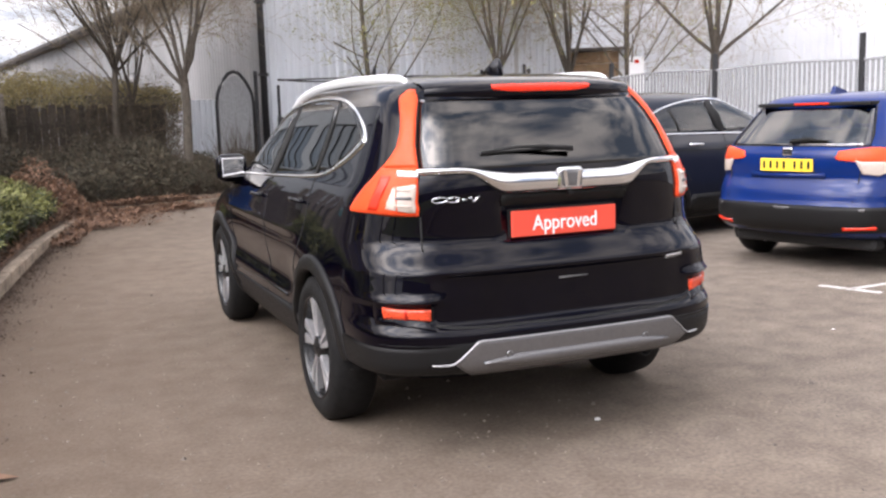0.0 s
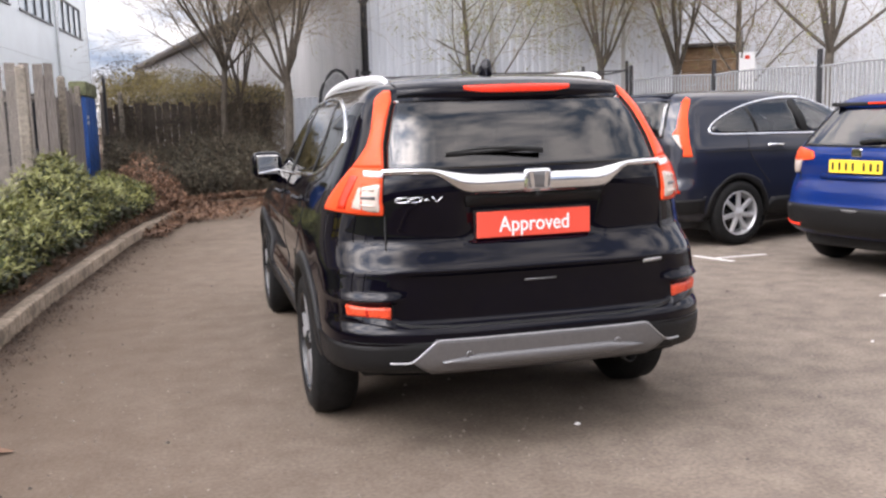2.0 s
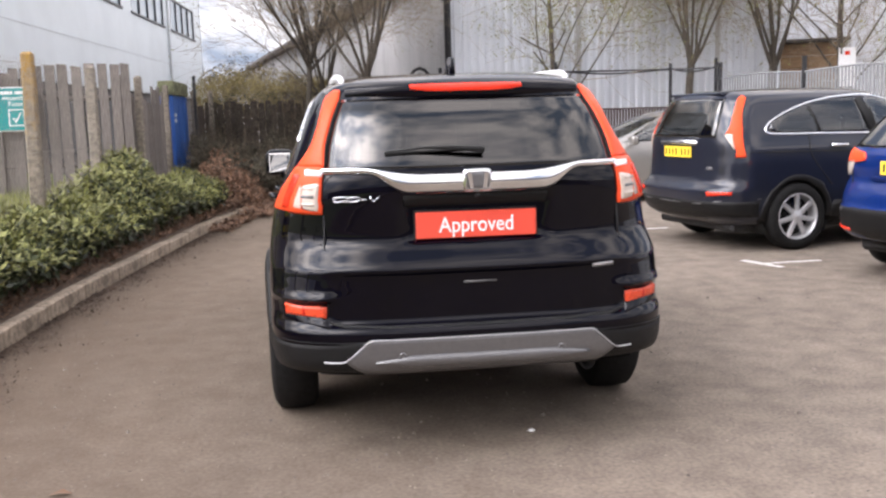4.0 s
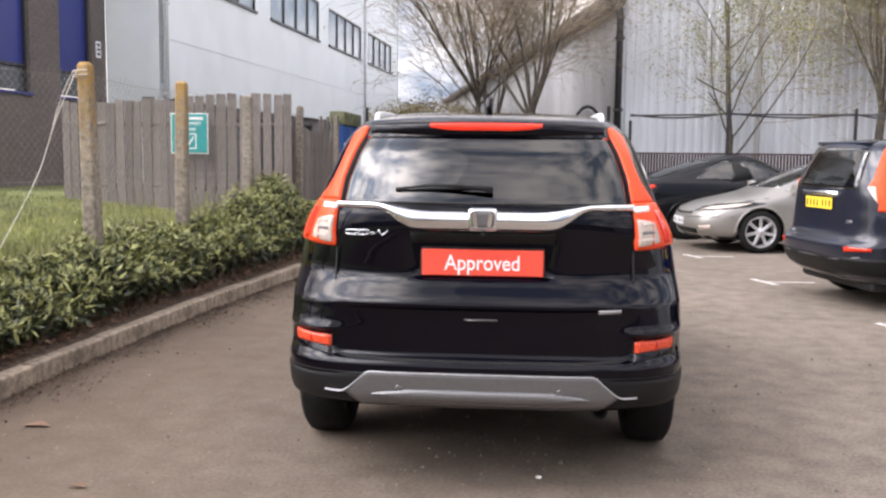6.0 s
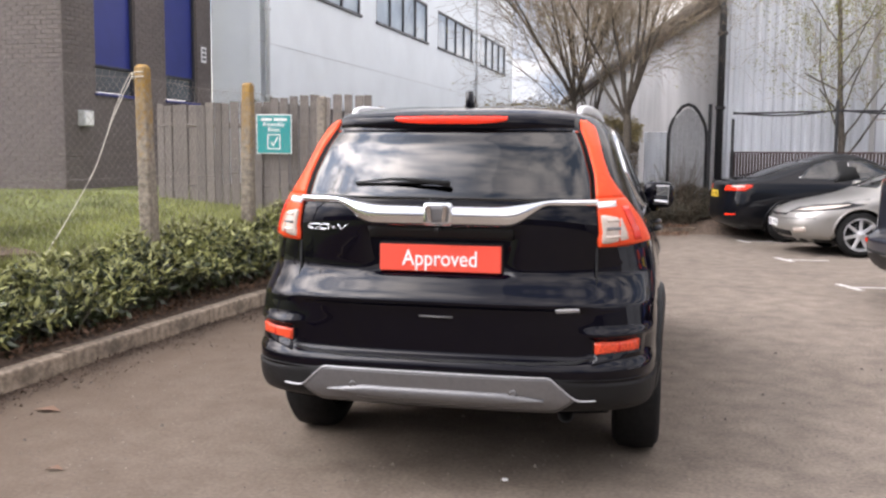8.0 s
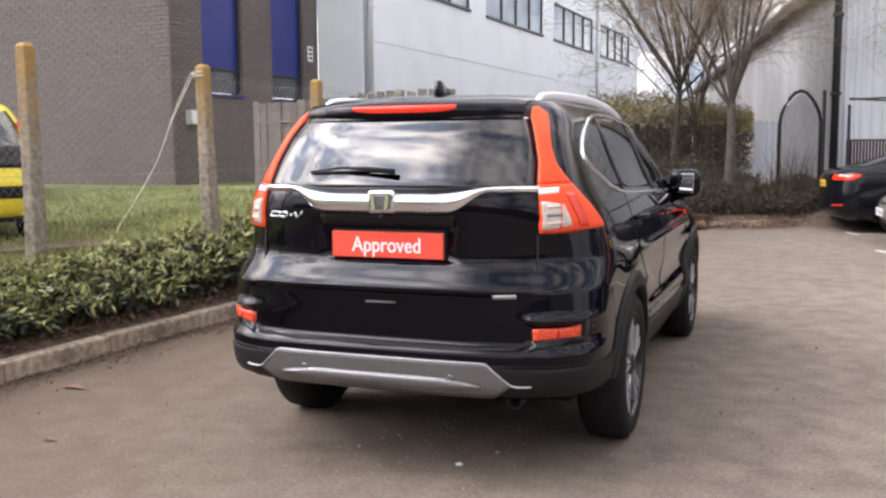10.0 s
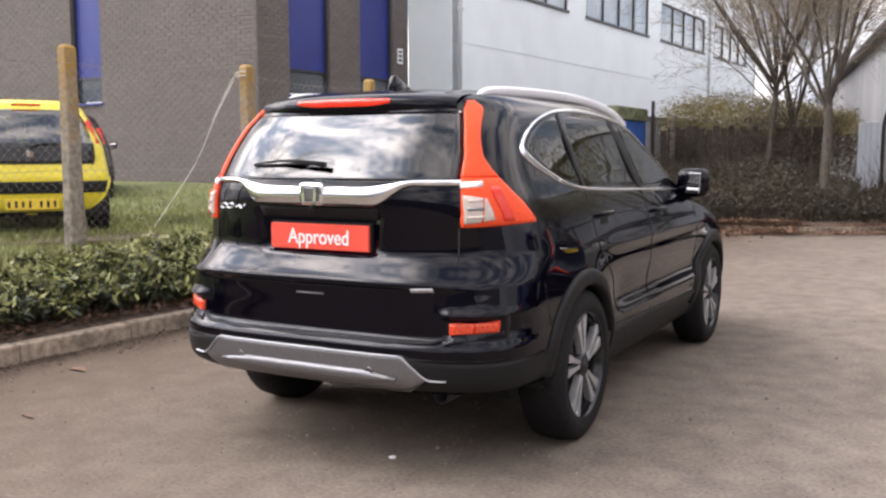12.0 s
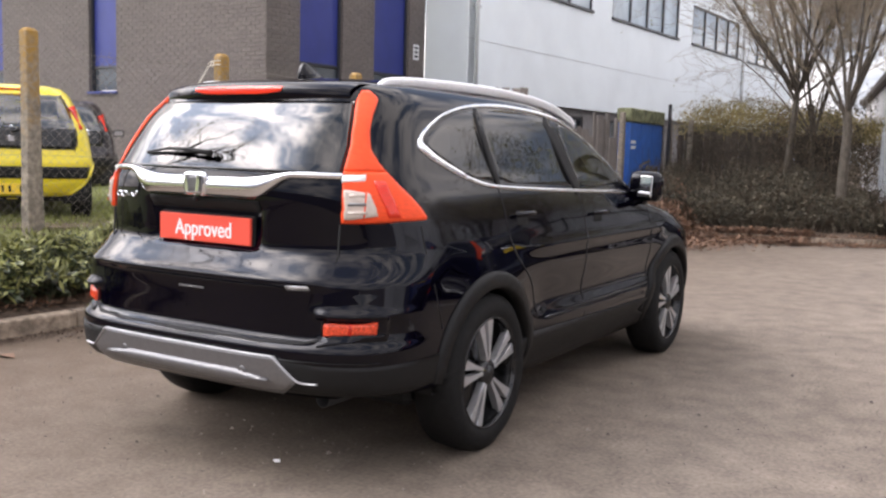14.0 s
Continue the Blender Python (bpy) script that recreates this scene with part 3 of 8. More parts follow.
# kerb stones
def kerb_run(line, length, group):
    pts = smooth_line(line, 30)
    d = [0.0]
    for p, q in zip(pts, pts[1:]):
        d.append(d[-1] + float(np.hypot(*(q - p))))
    px, py = [p[0] for p in pts], [p[1] for p in pts]
    root = thing("kerb", label="weathered concrete kerb edging the tarmac drive", category="kerb", kind="structure")
    bm = boxed((-0.06, -length / 2 + 0.004, -0.1), (0.06, length / 2 - 0.004, 0.128), 0.018, segs=2)
    first = None
    k = 0
    while (k + 1) * length < d[-1]:
        s = (k + 0.5) * length
        x, y = np.interp(s, d, px), np.interp(s, d, py)
        x1, y1 = np.interp(s + 0.2, d, px), np.interp(s + 0.2, d, py)
        rot = math.degrees(math.atan2(-(x1 - x), y1 - y))
        if first is None:
            first = mesh_object("kerb_stone", bm, M_KERB, root, False)
            ob = first
        else:
            ob = new("kerb_stone", first.data)
            ob.parent = root
        off = Vector((math.cos(radians(rot)), math.sin(radians(rot)), 0)) * -0.065
        ob.matrix_local = pose(x + off.x, y + off.y, random.uniform(-0.012, 0.008), random.uniform(-0.5, 0.5), random.uniform(-1, 1), rot + random.uniform(-0.5, 0.5))
        k += 1


kerb_run(KERB, 0.915, "kerb")
kerb_run(FARKERB, 0.915, "kerb")

# worn bay markings: short T and L marks at the mouths of the parking bays
def marking(pieces):
    verts, faces = [], []
    for x0, y0, x1, y1, w in pieces:
        d = Vector((x1 - x0, y1 - y0)).normalized()
        q = Vector((-d.y, d.x)) * w / 2
        n = 6
        b = len(verts)
        for i in range(n + 1):
            t = i / n
            j = random.uniform(0.85, 1.1)
            cx, cy = x0 + (x1 - x0) * t, y0 + (y1 - y0) * t
            verts += [(cx + q.x * j, cy + q.y * j, 0.004), (cx - q.x * j, cy - q.y * j, 0.004)]
        faces += [(b + 2 * i, b + 2 * i + 1, b + 2 * i + 3, b + 2 * i + 2) for i in range(n)]
    return tagged(raw_object("bay_marking", verts, faces, M_LINE), "worn white painted bay marking on the tarmac", "road marking", "bay markings", "structure")


for mx, my in ((2.45, 12.75), (2.73, 9.95), (3.05, 7.2), (3.44, 4.3), (3.72, 1.95)):
    marking([(mx - 0.06, my + 0.24, mx + 0.1, my - 0.24, 0.09), (mx + 0.02, my, mx + 0.62, my + 0.02, 0.07)])

# brick building: wing with a side wall and a front wall, beside a clad hall
E1, E2 = Vector((0.054, 0.9985, 0)), Vector((-0.9985, 0.054, 0))
CORNER = Vector((-7.06, 14.5, 0))
BRICK_IN = CORNER + E2 * 1.12
WING = BRICK_IN - E1 * 4.77
BASE_Z, BRICK_TOP = 0.55, 7.6
DEG = math.degrees(math.atan2(E1.y, E1.x)) - 90


def wall_slab(name, origin, along, length, z0, z1, thick, openings, material, label, category="wall"):
    """A wall with openings through it; it faces to the right of its run seen from above."""
    n = Vector((along.y, -along.x, 0))
    bm = bmesh.new()
    us = sorted({0.0, length, *[o[0] for o in openings], *[o[1] for o in openings]})
    zs = sorted({z0, z1, *[o[2] for o in openings], *[o[3] for o in openings]})
    def solid(u, z):
        return not any(a < u < b and c < z < d for a, b, c, d in openings)
    def pt(u, z, back):
        return origin + along * u + Vector((0, 0, z)) - n * (thick if back else 0)
    def quad(*ps):
        bm.faces.new([bm.verts.new(p) for p in ps])
    for a, b in zip(us, us[1:]):
        for c, d in zip(zs, zs[1:]):
            if solid((a + b) / 2, (c + d) / 2):
                quad(pt(a, c, 0), pt(b, c, 0), pt(b, d, 0), pt(a, d, 0))
                quad(pt(b, c, 1), pt(a, c, 1), pt(a, d, 1), pt(b, d, 1))
    for a, b, c, d in openings:
        quad(pt(a, c, 0), pt(a, c, 1), pt(b, c, 1), pt(b, c, 0))
        quad(pt(a, d, 0), pt(b, d, 0), pt(b, d, 1), pt(a, d, 1))
        quad(pt(a, c, 0), pt(a, d, 0), pt(a, d, 1), pt(a, c, 1))
        quad(pt(b, c, 0), pt(b, c, 1), pt(b, d, 1), pt(b, d, 0))
    quad(pt(0, z1, 0), pt(length, z1, 0), pt(length, z1, 1), pt(0, z1, 1))
    quad(pt(0, z0, 0), pt(0, z1, 0), pt(0, z1, 1), pt(0, z0, 1))
    quad(pt(length, z0, 0), pt(length, z0, 1), pt(length, z1, 1), pt(length, z1, 0))
    bmesh.ops.remove_doubles(bm, verts=bm.verts, dist=0.0005)
    return tagged(mesh_object(name, bm, material), label, category, kind="structure")


SIDE_WIN = [(0.85, 2.05, 2.42, 7.0), (3.02, 4.2, 2.42, 7.0)]
# front face runs towards the left from the wing's corner: built from its far end back to the corner
FRONT_LEN = 18.0
FRONT_WIN = [(FRONT_LEN - 5.06, FRONT_LEN - 4.17, 2.35, 7.0), (FRONT_LEN - 9.2, FRONT_LEN - 8.2, 2.35, 7.0), (FRONT_LEN - 13.3, FRONT_LEN - 12.4, 2.35, 7.0)]
wall_slab("wall_brick_side", WING, E1, 4.77, BASE_Z - 0.6, BRICK_TOP, 0.3, SIDE_WIN, M_MORTAR, "grey-brown brick wall in running bond with tall blue windows")
wall_slab("wall_brick_front", WING + E2 * FRONT_LEN, -E2, FRONT_LEN, BASE_Z - 0.6, BRICK_TOP, 0.3, FRONT_WIN, M_MORTAR, "grey-brown brick front wall with narrow blue windows")
roof_bm = bmesh.new()
prism(roof_bm, [tuple((WING + E2 * a + E1 * b).xy) for a, b in ((-0.05, -0.05), (FRONT_LEN, -0.05), (FRONT_LEN, 9), (-0.05, 9))], BRICK_TOP, BRICK_TOP + 0.25, "z")
tagged(mesh_object("roof_brick_wing", roof_bm, M_FASCIA), "flat dark roof slab over the brick wing", "roof", kind="structure")


def tall_window(origin, along, a, b, z0, z1, glass_top):
    """A blue panel over a lower glazed light, in a dark frame with a sill."""
    n = Vector((along.y, -along.x, 0))
    w = thing("window", label="tall narrow window, royal blue panel above dark glass", category="window", kind="structure", group="blue windows")
    w.matrix_world = Matrix((( along.x, -n.x, 0, (origin + along * a).x), (along.y, -n.y, 0, (origin + along * a).y), (0, 0, 1, 0), (0, 0, 0, 1)))
    d = b - a
    part("blue_panel", boxed((0.05, 0.1, glass_top), (d - 0.05, 0.14, z1 - 0.04)), M_BLUE, w, "royal blue panel")
    part("pane", boxed((0.05, 0.11, z0 + 0.06), (d - 0.05, 0.13, glass_top - 0.03)), M_PANE, w, "dark glass pane")
    for name, lo, hi in (("window_frame", (0, 0.06, z0 + 0.03), (0.05, 0.18, z1)), ("window_frame", (d - 0.05, 0.06, z0 + 0.03), (d, 0.18, z1)), ("transom", (0.05, 0.07, glass_top - 0.03), (d - 0.05, 0.17, glass_top + 0.02))):
        part(name, boxed(lo, hi, 0.004), M_DARKFRAME, w)
    part("window_sill", boxed((-0.03, -0.05, z0 - 0.02), (d + 0.03, 0.18, z0 + 0.03), 0.006), M_BLUE, w)
    return w


for a, b, z0, z1 in SIDE_WIN:
    tall_window(WING, E1, a, b, z0, z1, 2.92)
for a, b, z0, z1 in FRONT_WIN:
    tall_window(WING + E2 * FRONT_LEN, -E2, a, b, z0, z1, 2.88)

# clad hall
HALL_TOP, CLAD_LOW, HALL_LEN = 9.2, 2.55, 26.5
GROUPS = [(0.9 + k * 6.3, 5.9 + k * 6.3) for k in range(4)]
HALL_WIN = [(a, b, 5.1, 6.35) for a, b in GROUPS]
wall_slab("wall_hall_side", CORNER, E1, HALL_LEN, CLAD_LOW, HALL_TOP, 0.25, HALL_WIN, M_CLADDING, "pale blue-white clad upper wall of an industrial hall with strip windows")
LOW_OPEN = [(4.2, 5.9, 0.7, 2.35), (6.6, 8.3, 0.7, 2.35), (9.2, 11.8, 0.2, 2.35), (13.0, 15.4, 0.7, 2.35), (17.0, 20.0, 0.7, 2.35)]
M_PLINTH = mat("grey_plinth_block", (0.2, 0.19, 0.19), 0.9, noise_scale=12, vary=0.2, bump=0.3, bump_scale=40)
wall_slab("wall_hall_plinth", CORNER + E2 * 0.12, E1, HALL_LEN, -0.2, CLAD_LOW, 0.25, LOW_OPEN, M_PLINTH, "grey block ground floor wall with dark window openings")
wall_slab("wall_hall_front", CORNER + E2 * 1.12 + E1 * 0.03, -E2, 1.12, -0.2, HALL_TOP, 0.2, [], M_CLADDING, "pale clad end return of the hall")
wall_slab("wall_hall_end", CORNER + E1 * HALL_LEN, E2, 14, -0.2, HALL_TOP, 0.25, [], M_CLADDING, "pale clad end wall of the hall")
hr = bmesh.new()
prism(hr, [tuple((CORNER + E2 * a + E1 * b).xy) for a, b in ((-0.12, -0.05), (14, -0.05), (14, HALL_LEN + 0.1), (-0.12, HALL_LEN + 0.1))], HALL_TOP, HALL_TOP + 0.3, "z")
tagged(mesh_object("roof_hall", hr, M_CLADDING), "pale roof edge of the clad hall", "roof", kind="structure")


def hall_frame(w, origin, along):
    n = Vector((along.y, -along.x, 0))
    w.matrix_world = Matrix(((along.x, -n.x, 0, origin.x), (along.y, -n.y, 0, origin.y), (0, 0, 1, 0), (0, 0, 0, 1)))


for a, b, z0, z1 in HALL_WIN:
    w = thing("window", label="strip of four dark-framed panes in pale cladding", category="window", kind="structure", group="hall strip windows")
    hall_frame(w, CORNER + E1 * a, E1)
    d = b - a
    for k in range(4):
        x0, x1 = k * d / 4, (k + 1) * d / 4
        part("pane", boxed((x0 + 0.04, 0.05, z0 + 0.05), (x1 - 0.04, 0.07, z1 - 0.05)), M_PALEPANE, w, "pale reflecting pane")
        part("mullion", boxed((x0 - 0.04, 0.0, z0), (x0 + 0.04, 0.1, z1), 0.005), M_DARKFRAME, w)
    part("mullion", boxed((d - 0.04, 0.0, z0), (d + 0.04, 0.1, z1), 0.005), M_DARKFRAME, w)
    part("window_frame", boxed((0.04, 0.0, z1 - 0.06), (d - 0.04, 0.1, z1), 0.005), M_DARKFRAME, w)
    part("window_sill", boxed((-0.06, -0.05, z0 - 0.05), (d + 0.06, 0.1, z0 + 0.02), 0.006), M_DARKFRAME, w)
for a, b, z0, z1 in LOW_OPEN:
    w = thing("window", label="dark ground-floor window under the cladding", category="window", kind="structure", group="hall ground windows")
    hall_frame(w, CORNER + E2 * 0.12 + E1 * a, E1)
    part("pane", boxed((0.05, 0.1, z0 + 0.05), (b - a - 0.05, 0.12, z1 - 0.05)), M_PANE, w)
    for lo, hi in (((0, 0.05, z0), (0.06, 0.16, z1)), ((b - a - 0.06, 0.05, z0), (b - a, 0.16, z1)), ((0.06, 0.05, z1 - 0.06), (b - a - 0.06, 0.16, z1)), ((0.06, 0.05, z0), (b - a - 0.06, 0.16, z0 + 0.06))):
        part("window_frame", boxed(lo, hi, 0.004), M_DARKFRAME, w)
# cladding seams and a downpipe at the corner
for z in (3.75, 7.2, 8.4):
    bm = bmesh.new()
    for a, b in ((0.0, HALL_LEN),):
        p, q = CORNER + E1 * a - E2 * 0.004, CORNER + E1 * b - E2 * 0.004
        tube(bm, [p + Vector((0, 0, z)), q + Vector((0, 0, z))], 0.006, 6)
    tagged(mesh_object("cladding_seam", bm, M_GALV), "thin horizontal seam trim on the cladding", "trim", kind="structure")
for du in (0.25, 19.0):
    dp = thing("downpipe", label="grey downpipe on the side of the clad hall", category="downpipe", group="hall downpipes")
    c = CORNER - E2 * 0.06 + E1 * du
    part("pipe", tubed([c + Vector((0, 0, 0.3)), c + Vector((0, 0, 9.15))], 0.045, 12), M_GALV, dp, smooth=True)
    for z in (2.6, 4.4, 6.2, 8.0):
        part("bracket", boxed((c.x - 0.06, c.y - 0.06, z), (c.x + 0.06, c.y + 0.06, z + 0.05), 0.004), M_GALV, dp)

# corrugated shed
SH = Vector((2.33, 16.4, 0))
SIDE_DIR, FRONT_DIR = Vector((-0.167, 0.986, 0)), Vector((0.986, 0.167, 0))


def corrugated(name, origin, along, length, z0, top, material, label, pitch=0.2, depth=0.035, category="wall", kind="structure"):
    """Trapezoid-profiled sheeting; top is a height or a function of the distance along."""
    n = Vector((along.y, -along.x, 0))
    verts, faces = [], []
    u, prof = 0.0, []
    while u < length:
        for du, d in ((0.0, 0.0), (0.3, 0.0), (0.42, 1.0), (0.88, 1.0)):
            prof.append((u + du * pitch, d * depth))
        u += pitch
    for u, d in prof:
        t = top(u) if callable(top) else top
        p = origin + along * u + n * d
        b = p - n * (0.05 + d)
        verts += [(p.x, p.y, z0), (p.x, p.y, t), (b.x, b.y, t), (b.x, b.y, z0)]
    for i in range(len(prof) - 1):
        a, b = i * 4, i * 4 + 4
        faces += [(a, b, b + 1, a + 1), (a + 1, b + 1, b + 2, a + 2), (a + 3, a + 2, b + 2, b + 3)]
    return tagged(raw_object(name, verts, faces, material), label, category, kind=kind)


EAVE, SHED_W = 4.75, 8.4
corrugated("wall_shed_front", SH, FRONT_DIR, SHED_W, 0.0, lambda u: EAVE + 0.25 * u, M_SHED, "tall pale grey corrugated steel front wall of a shed")
# the side sheeting is coloured darker than the front's
corrugated("wall_shed_side", SH + SIDE_DIR * 40, -SIDE_DIR, 40.0, 0.0, EAVE, M_SHEDSIDE, "long darker grey corrugated side wall of a shed")
bm = bmesh.new()
tube(bm, [SH + SIDE_DIR * -0.15 - FRONT_DIR * 0.16 + Vector((0, 0, EAVE)), SH + SIDE_DIR * 40 - FRONT_DIR * 0.16 + Vector((0, 0, EAVE))], 0.2, 8)
tagged(mesh_object("shed_gutter", bm, M_FASCIA), "deep dark brown gutter along the shed eave", "gutter", kind="structure")
bm = bmesh.new()
prism(bm, [(0, EAVE), (0, EAVE + 0.12), (SHED_W, EAVE + 0.12 + 0.25 * SHED_W), (SHED_W, EAVE + 0.25 * SHED_W)], -0.05, 40, "y")
bmesh.ops.transform(bm, matrix=Matrix(((FRONT_DIR.x, SIDE_DIR.x, 0, SH.x), (FRONT_DIR.y, SIDE_DIR.y, 0, SH.y), (0, 0, 1, 0), (0, 0, 0, 1))), verts=bm.verts)
tagged(mesh_object("roof_shed", bm, M_FASCIA), "shallow dark sheet roof of the shed", "roof", kind="structure")
dp = thing("drainpipe", label="thick black drainpipe down the corner of the shed", category="drainpipe")
c = SH - FRONT_DIR * 0.1 - SIDE_DIR * 0.12
part("pipe", tubed([c + Vector((0, 0, 0.1)), c + Vector((0, 0, EAVE - 0.35)), c + Vector((-0.03, 0.03, EAVE - 0.2)), c + Vector((-0.18, 0.1, EAVE - 0.05))], 0.075, 12), M_IRON, dp, smooth=True)
for z in (0.9, 2.4, 3.9):
    part("bracket", boxed((c.x - 0.1, c.y - 0.08, z), (c.x + 0.1, c.y + 0.1, z + 0.06), 0.005), M_IRON, dp)
# vertical joint trims on the shed front
for u in (3.0, 6.6):
    p = SH + FRONT_DIR * u - SIDE_DIR * 0.05
    tagged(mesh_object("shed_joint_trim", boxed((p.x - 0.05, p.y - 0.02, 0.0), (p.x + 0.05, p.y + 0.03, EAVE + 0.25 * u), 0.004), M_SHEDSIDE), "grey vertical joint trim on the shed wall", "trim", kind="structure")
# paler hall beyond the boundary on the right
corrugated("wall_far_hall", Vector((10.9, 30, 0)), Vector((0.33, -0.944, 0)), 34.0, 0.0, 6.2, M_FARHALL, "pale clad wall of a hall beyond the boundary fence", pitch=0.4)


# ---- the black car ----
def hero_dent(x, y, z):
    """The recess round the plate, the hollow of the tailgate below the ledge and the crease along the doors."""
    dy = dx = 0.0
    rear = 1 - step(y, 0.12, 0.42)
    if rear > 0:
        m = step(z, 0.925, 0.95) * (1 - step(z, 1.1, 1.13)) * (1 - step(x, 0.275 + 0.1 * (z - 0.95), 0.33))
        dy += m * (0.016 + 0.028 * min(max((z - 0.93) / 0.18, 0), 1))
        low = step(z, 0.59, 0.615) * (1 - step(z, 0.80, 0.83)) * (1 - step(x, 0.60, 0.66))
        dy += 0.02 * low
        # flange over the reflectors
        dy -= rear * 0.02 * step(x, 0.6, 0.67) * step(z, 0.69, 0.704) * (1 - step(z, 0.712, 0.745))
        dy += rear * 0.016 * step(x, 0.62, 0.67) * step(z, 0.615, 0.632) * (1 - step(z, 0.695, 0.71))
    if x > 0.6:
        f = step(y, 1.1, 1.5) * (1 - step(y, 3.1, 3.4))
        dx -= 0.028 * f * step(z, 0.5, 0.62) * (1 - step(z, 0.62, 0.82))
        dx += 0.012 * f * math.exp(-((z - 0.9) / 0.03) ** 2)
        dx += 0.02 * math.exp(-((z - 0.72) / 0.22) ** 2) * (step(y, 0.1, 0.75) * math.exp(-((y - 0.87) / 0.42) ** 2) + math.exp(-((y - 3.5) / 0.42) ** 2))
    return dx, dy


HERO = Shell([
    # height, half width, tail, nose, tail corner depth, nose corner depth
    (0.25, 0.82, 0.75, 4.2, 0.4, 0.6),
    (0.32, 0.87, 0.50, 4.40, 0.45, 0.65),
    (0.365, 0.885, 0.12, 4.44, 0.5, 0.68),
    (0.39, 0.899, -0.055, 4.46, 0.55, 0.7),
    (0.45, 0.912, -0.105, 4.48, 0.6, 0.75),
    (0.53, 0.917, -0.112, 4.49, 0.6, 0.75),
    (0.568, 0.919, -0.114, 4.49, 0.6, 0.75),
    (0.581, 0.919, -0.108, 4.49, 0.6, 0.75),
    (0.61, 0.917, -0.078, 4.49, 0.6, 0.75),
    (0.70, 0.917, -0.0795, 4.48, 0.6, 0.75),
    (0.75, 0.916, -0.081, 4.46, 0.6, 0.77),
    (0.80, 0.914, -0.086, 4.44, 0.6, 0.78),
    (0.828, 0.913, -0.091, 4.41, 0.6, 0.8),
    (0.842, 0.912, -0.084, 4.40, 0.6, 0.8),
    (0.93, 0.907, -0.012, 4.22, 0.62, 0.85),
    (0.95, 0.904, -0.001, 4.16, 0.62, 0.85),
    (0.97, 0.901, 0.0, 4.10, 0.62, 0.85),
    (1.01, 0.893, -0.003, 3.90, 0.62, 0.85),
    (1.06, 0.883, -0.0075, 3.60, 0.62, 0.8),
    (1.10, 0.870, -0.0105, 3.42, 0.6, 0.7),
    (1.16, 0.848, -0.013, 3.28, 0.58, 0.6),
    (1.20, 0.828, -0.010, 3.20, 0.56, 0.6),
    (1.24, 0.808, 0.0, 3.12, 0.54, 0.55),
    (1.32, 0.775, 0.04, 2.96, 0.5, 0.5),
    (1.40, 0.743, 0.085, 2.80, 0.48, 0.5),
    (1.48, 0.712, 0.14, 2.62, 0.46, 0.5),
    (1.54, 0.685, 0.195, 2.46, 0.45, 0.5),
    (1.58, 0.655, 0.22, 2.34, 0.46, 0.5),
    (1.615, 0.618, 0.235, 2.24, 0.5, 0.5),
    (1.64, 0.575, 0.30, 2.14, 0.55, 0.5),
    (1.66, 0.500, 0.44, 2.03, 0.5, 0.5),
    (1.674, 0.370, 0.66, 1.86, 0.4, 0.4),
    (1.68, 0.200, 0.9, 1.7, 0.3, 0.3),
], tail_n=3.1, nose_n=2.6, dent=hero_dent, soften=0.022, low_square=0.6)
H = HERO
R, S = H.R, H.S
hero = thing("estate_car", label="glossy black off-road estate car with a red sign as its plate", category="car")
WHEELS = [(0.874, 0.36), (3.504, 0.36)]

REAR_GLASS = [R(-0.636, 1.25), R(0.636, 1.25), R(0.622, 1.36), R(0.587, 1.47), R(0.551, 1.548), R(-0.551, 1.548), R(-0.587, 1.47), R(-0.622, 1.36)]
# side glazing outline, as (y, z), from the rear tip over the roof line to the mirror and back along the sill
GLAZE = [(0.50, 1.375), (0.60, 1.44), (0.80, 1.52), (1.05, 1.565), (1.40, 1.585), (1.80, 1.572), (2.15, 1.525), (2.45, 1.44), (2.72, 1.325), (2.92, 1.205), (2.99, 1.14)]
SILL = [(2.99, 1.14), (2.5, 1.152), (1.9, 1.168), (1.3, 1.19), (0.98, 1.21), (0.80, 1.245), (0.64, 1.31), (0.50, 1.375)]


def side_poly(pts, side):
    return [S(y, z, side) for y, z in pts]


def between(y0, y1, lean=0.0, inset=0.018):
    """The part of the side glazing between two uprights at the sill's level, leaning back with height."""
    top, low = smooth_line(GLAZE, 10), smooth_line(SILL[::-1], 10)
    tz = lambda y: float(np.interp(y, [p[0] for p in top], [p[1] for p in top]))
    lz = lambda y: float(np.interp(y, [p[0] for p in low], [p[1] for p in low]))
    a, b = [], []
    for k in range(13):
        y = y0 + (y1 - y0) * k / 12
        if tz(y) - inset > lz(y) + inset:
            a.append((y, lz(y) + inset))
            b.append((y, tz(y) - inset))
    return a + b[::-1]


holes = [shrink(REAR_GLASS, 0.05)]
PANES = [("rear_quarter_pane", 0.53, 1.065), ("rear_door_pane", 1.095, 1.92), ("front_door_pane", 2.02, 2.96)]
for side in (1, -1):
    for _, a, b in PANES:
        holes.append(side_poly(between(a + 0.04, b - 0.04, inset=0.05), side))
MID = lambda z: H.F(0.0, z)
wind_half = [MID(1.15), H.F(0.66, 1.15), H.F(0.62, 1.3), H.F(0.56, 1.45), H.F(0.5, 1.55), MID(1.55), MID(1.45), MID(1.3)]
for sgn in (1, -1):
    holes.append([(sgn * a, z) for a, z in shrink(wind_half, 0.03)])
body = H.body("body", hero, M_PAINT, step=0.01, na=52, ns=100, holes=holes, wheels=[(y, z, 0.40) for y, z in WHEELS], label="glossy black bodywork")
body_floor = part("underbody", boxed((-0.72, 0.5, 0.24), (0.72, 4.0, 0.34), 0.03), M_GAP, hero)
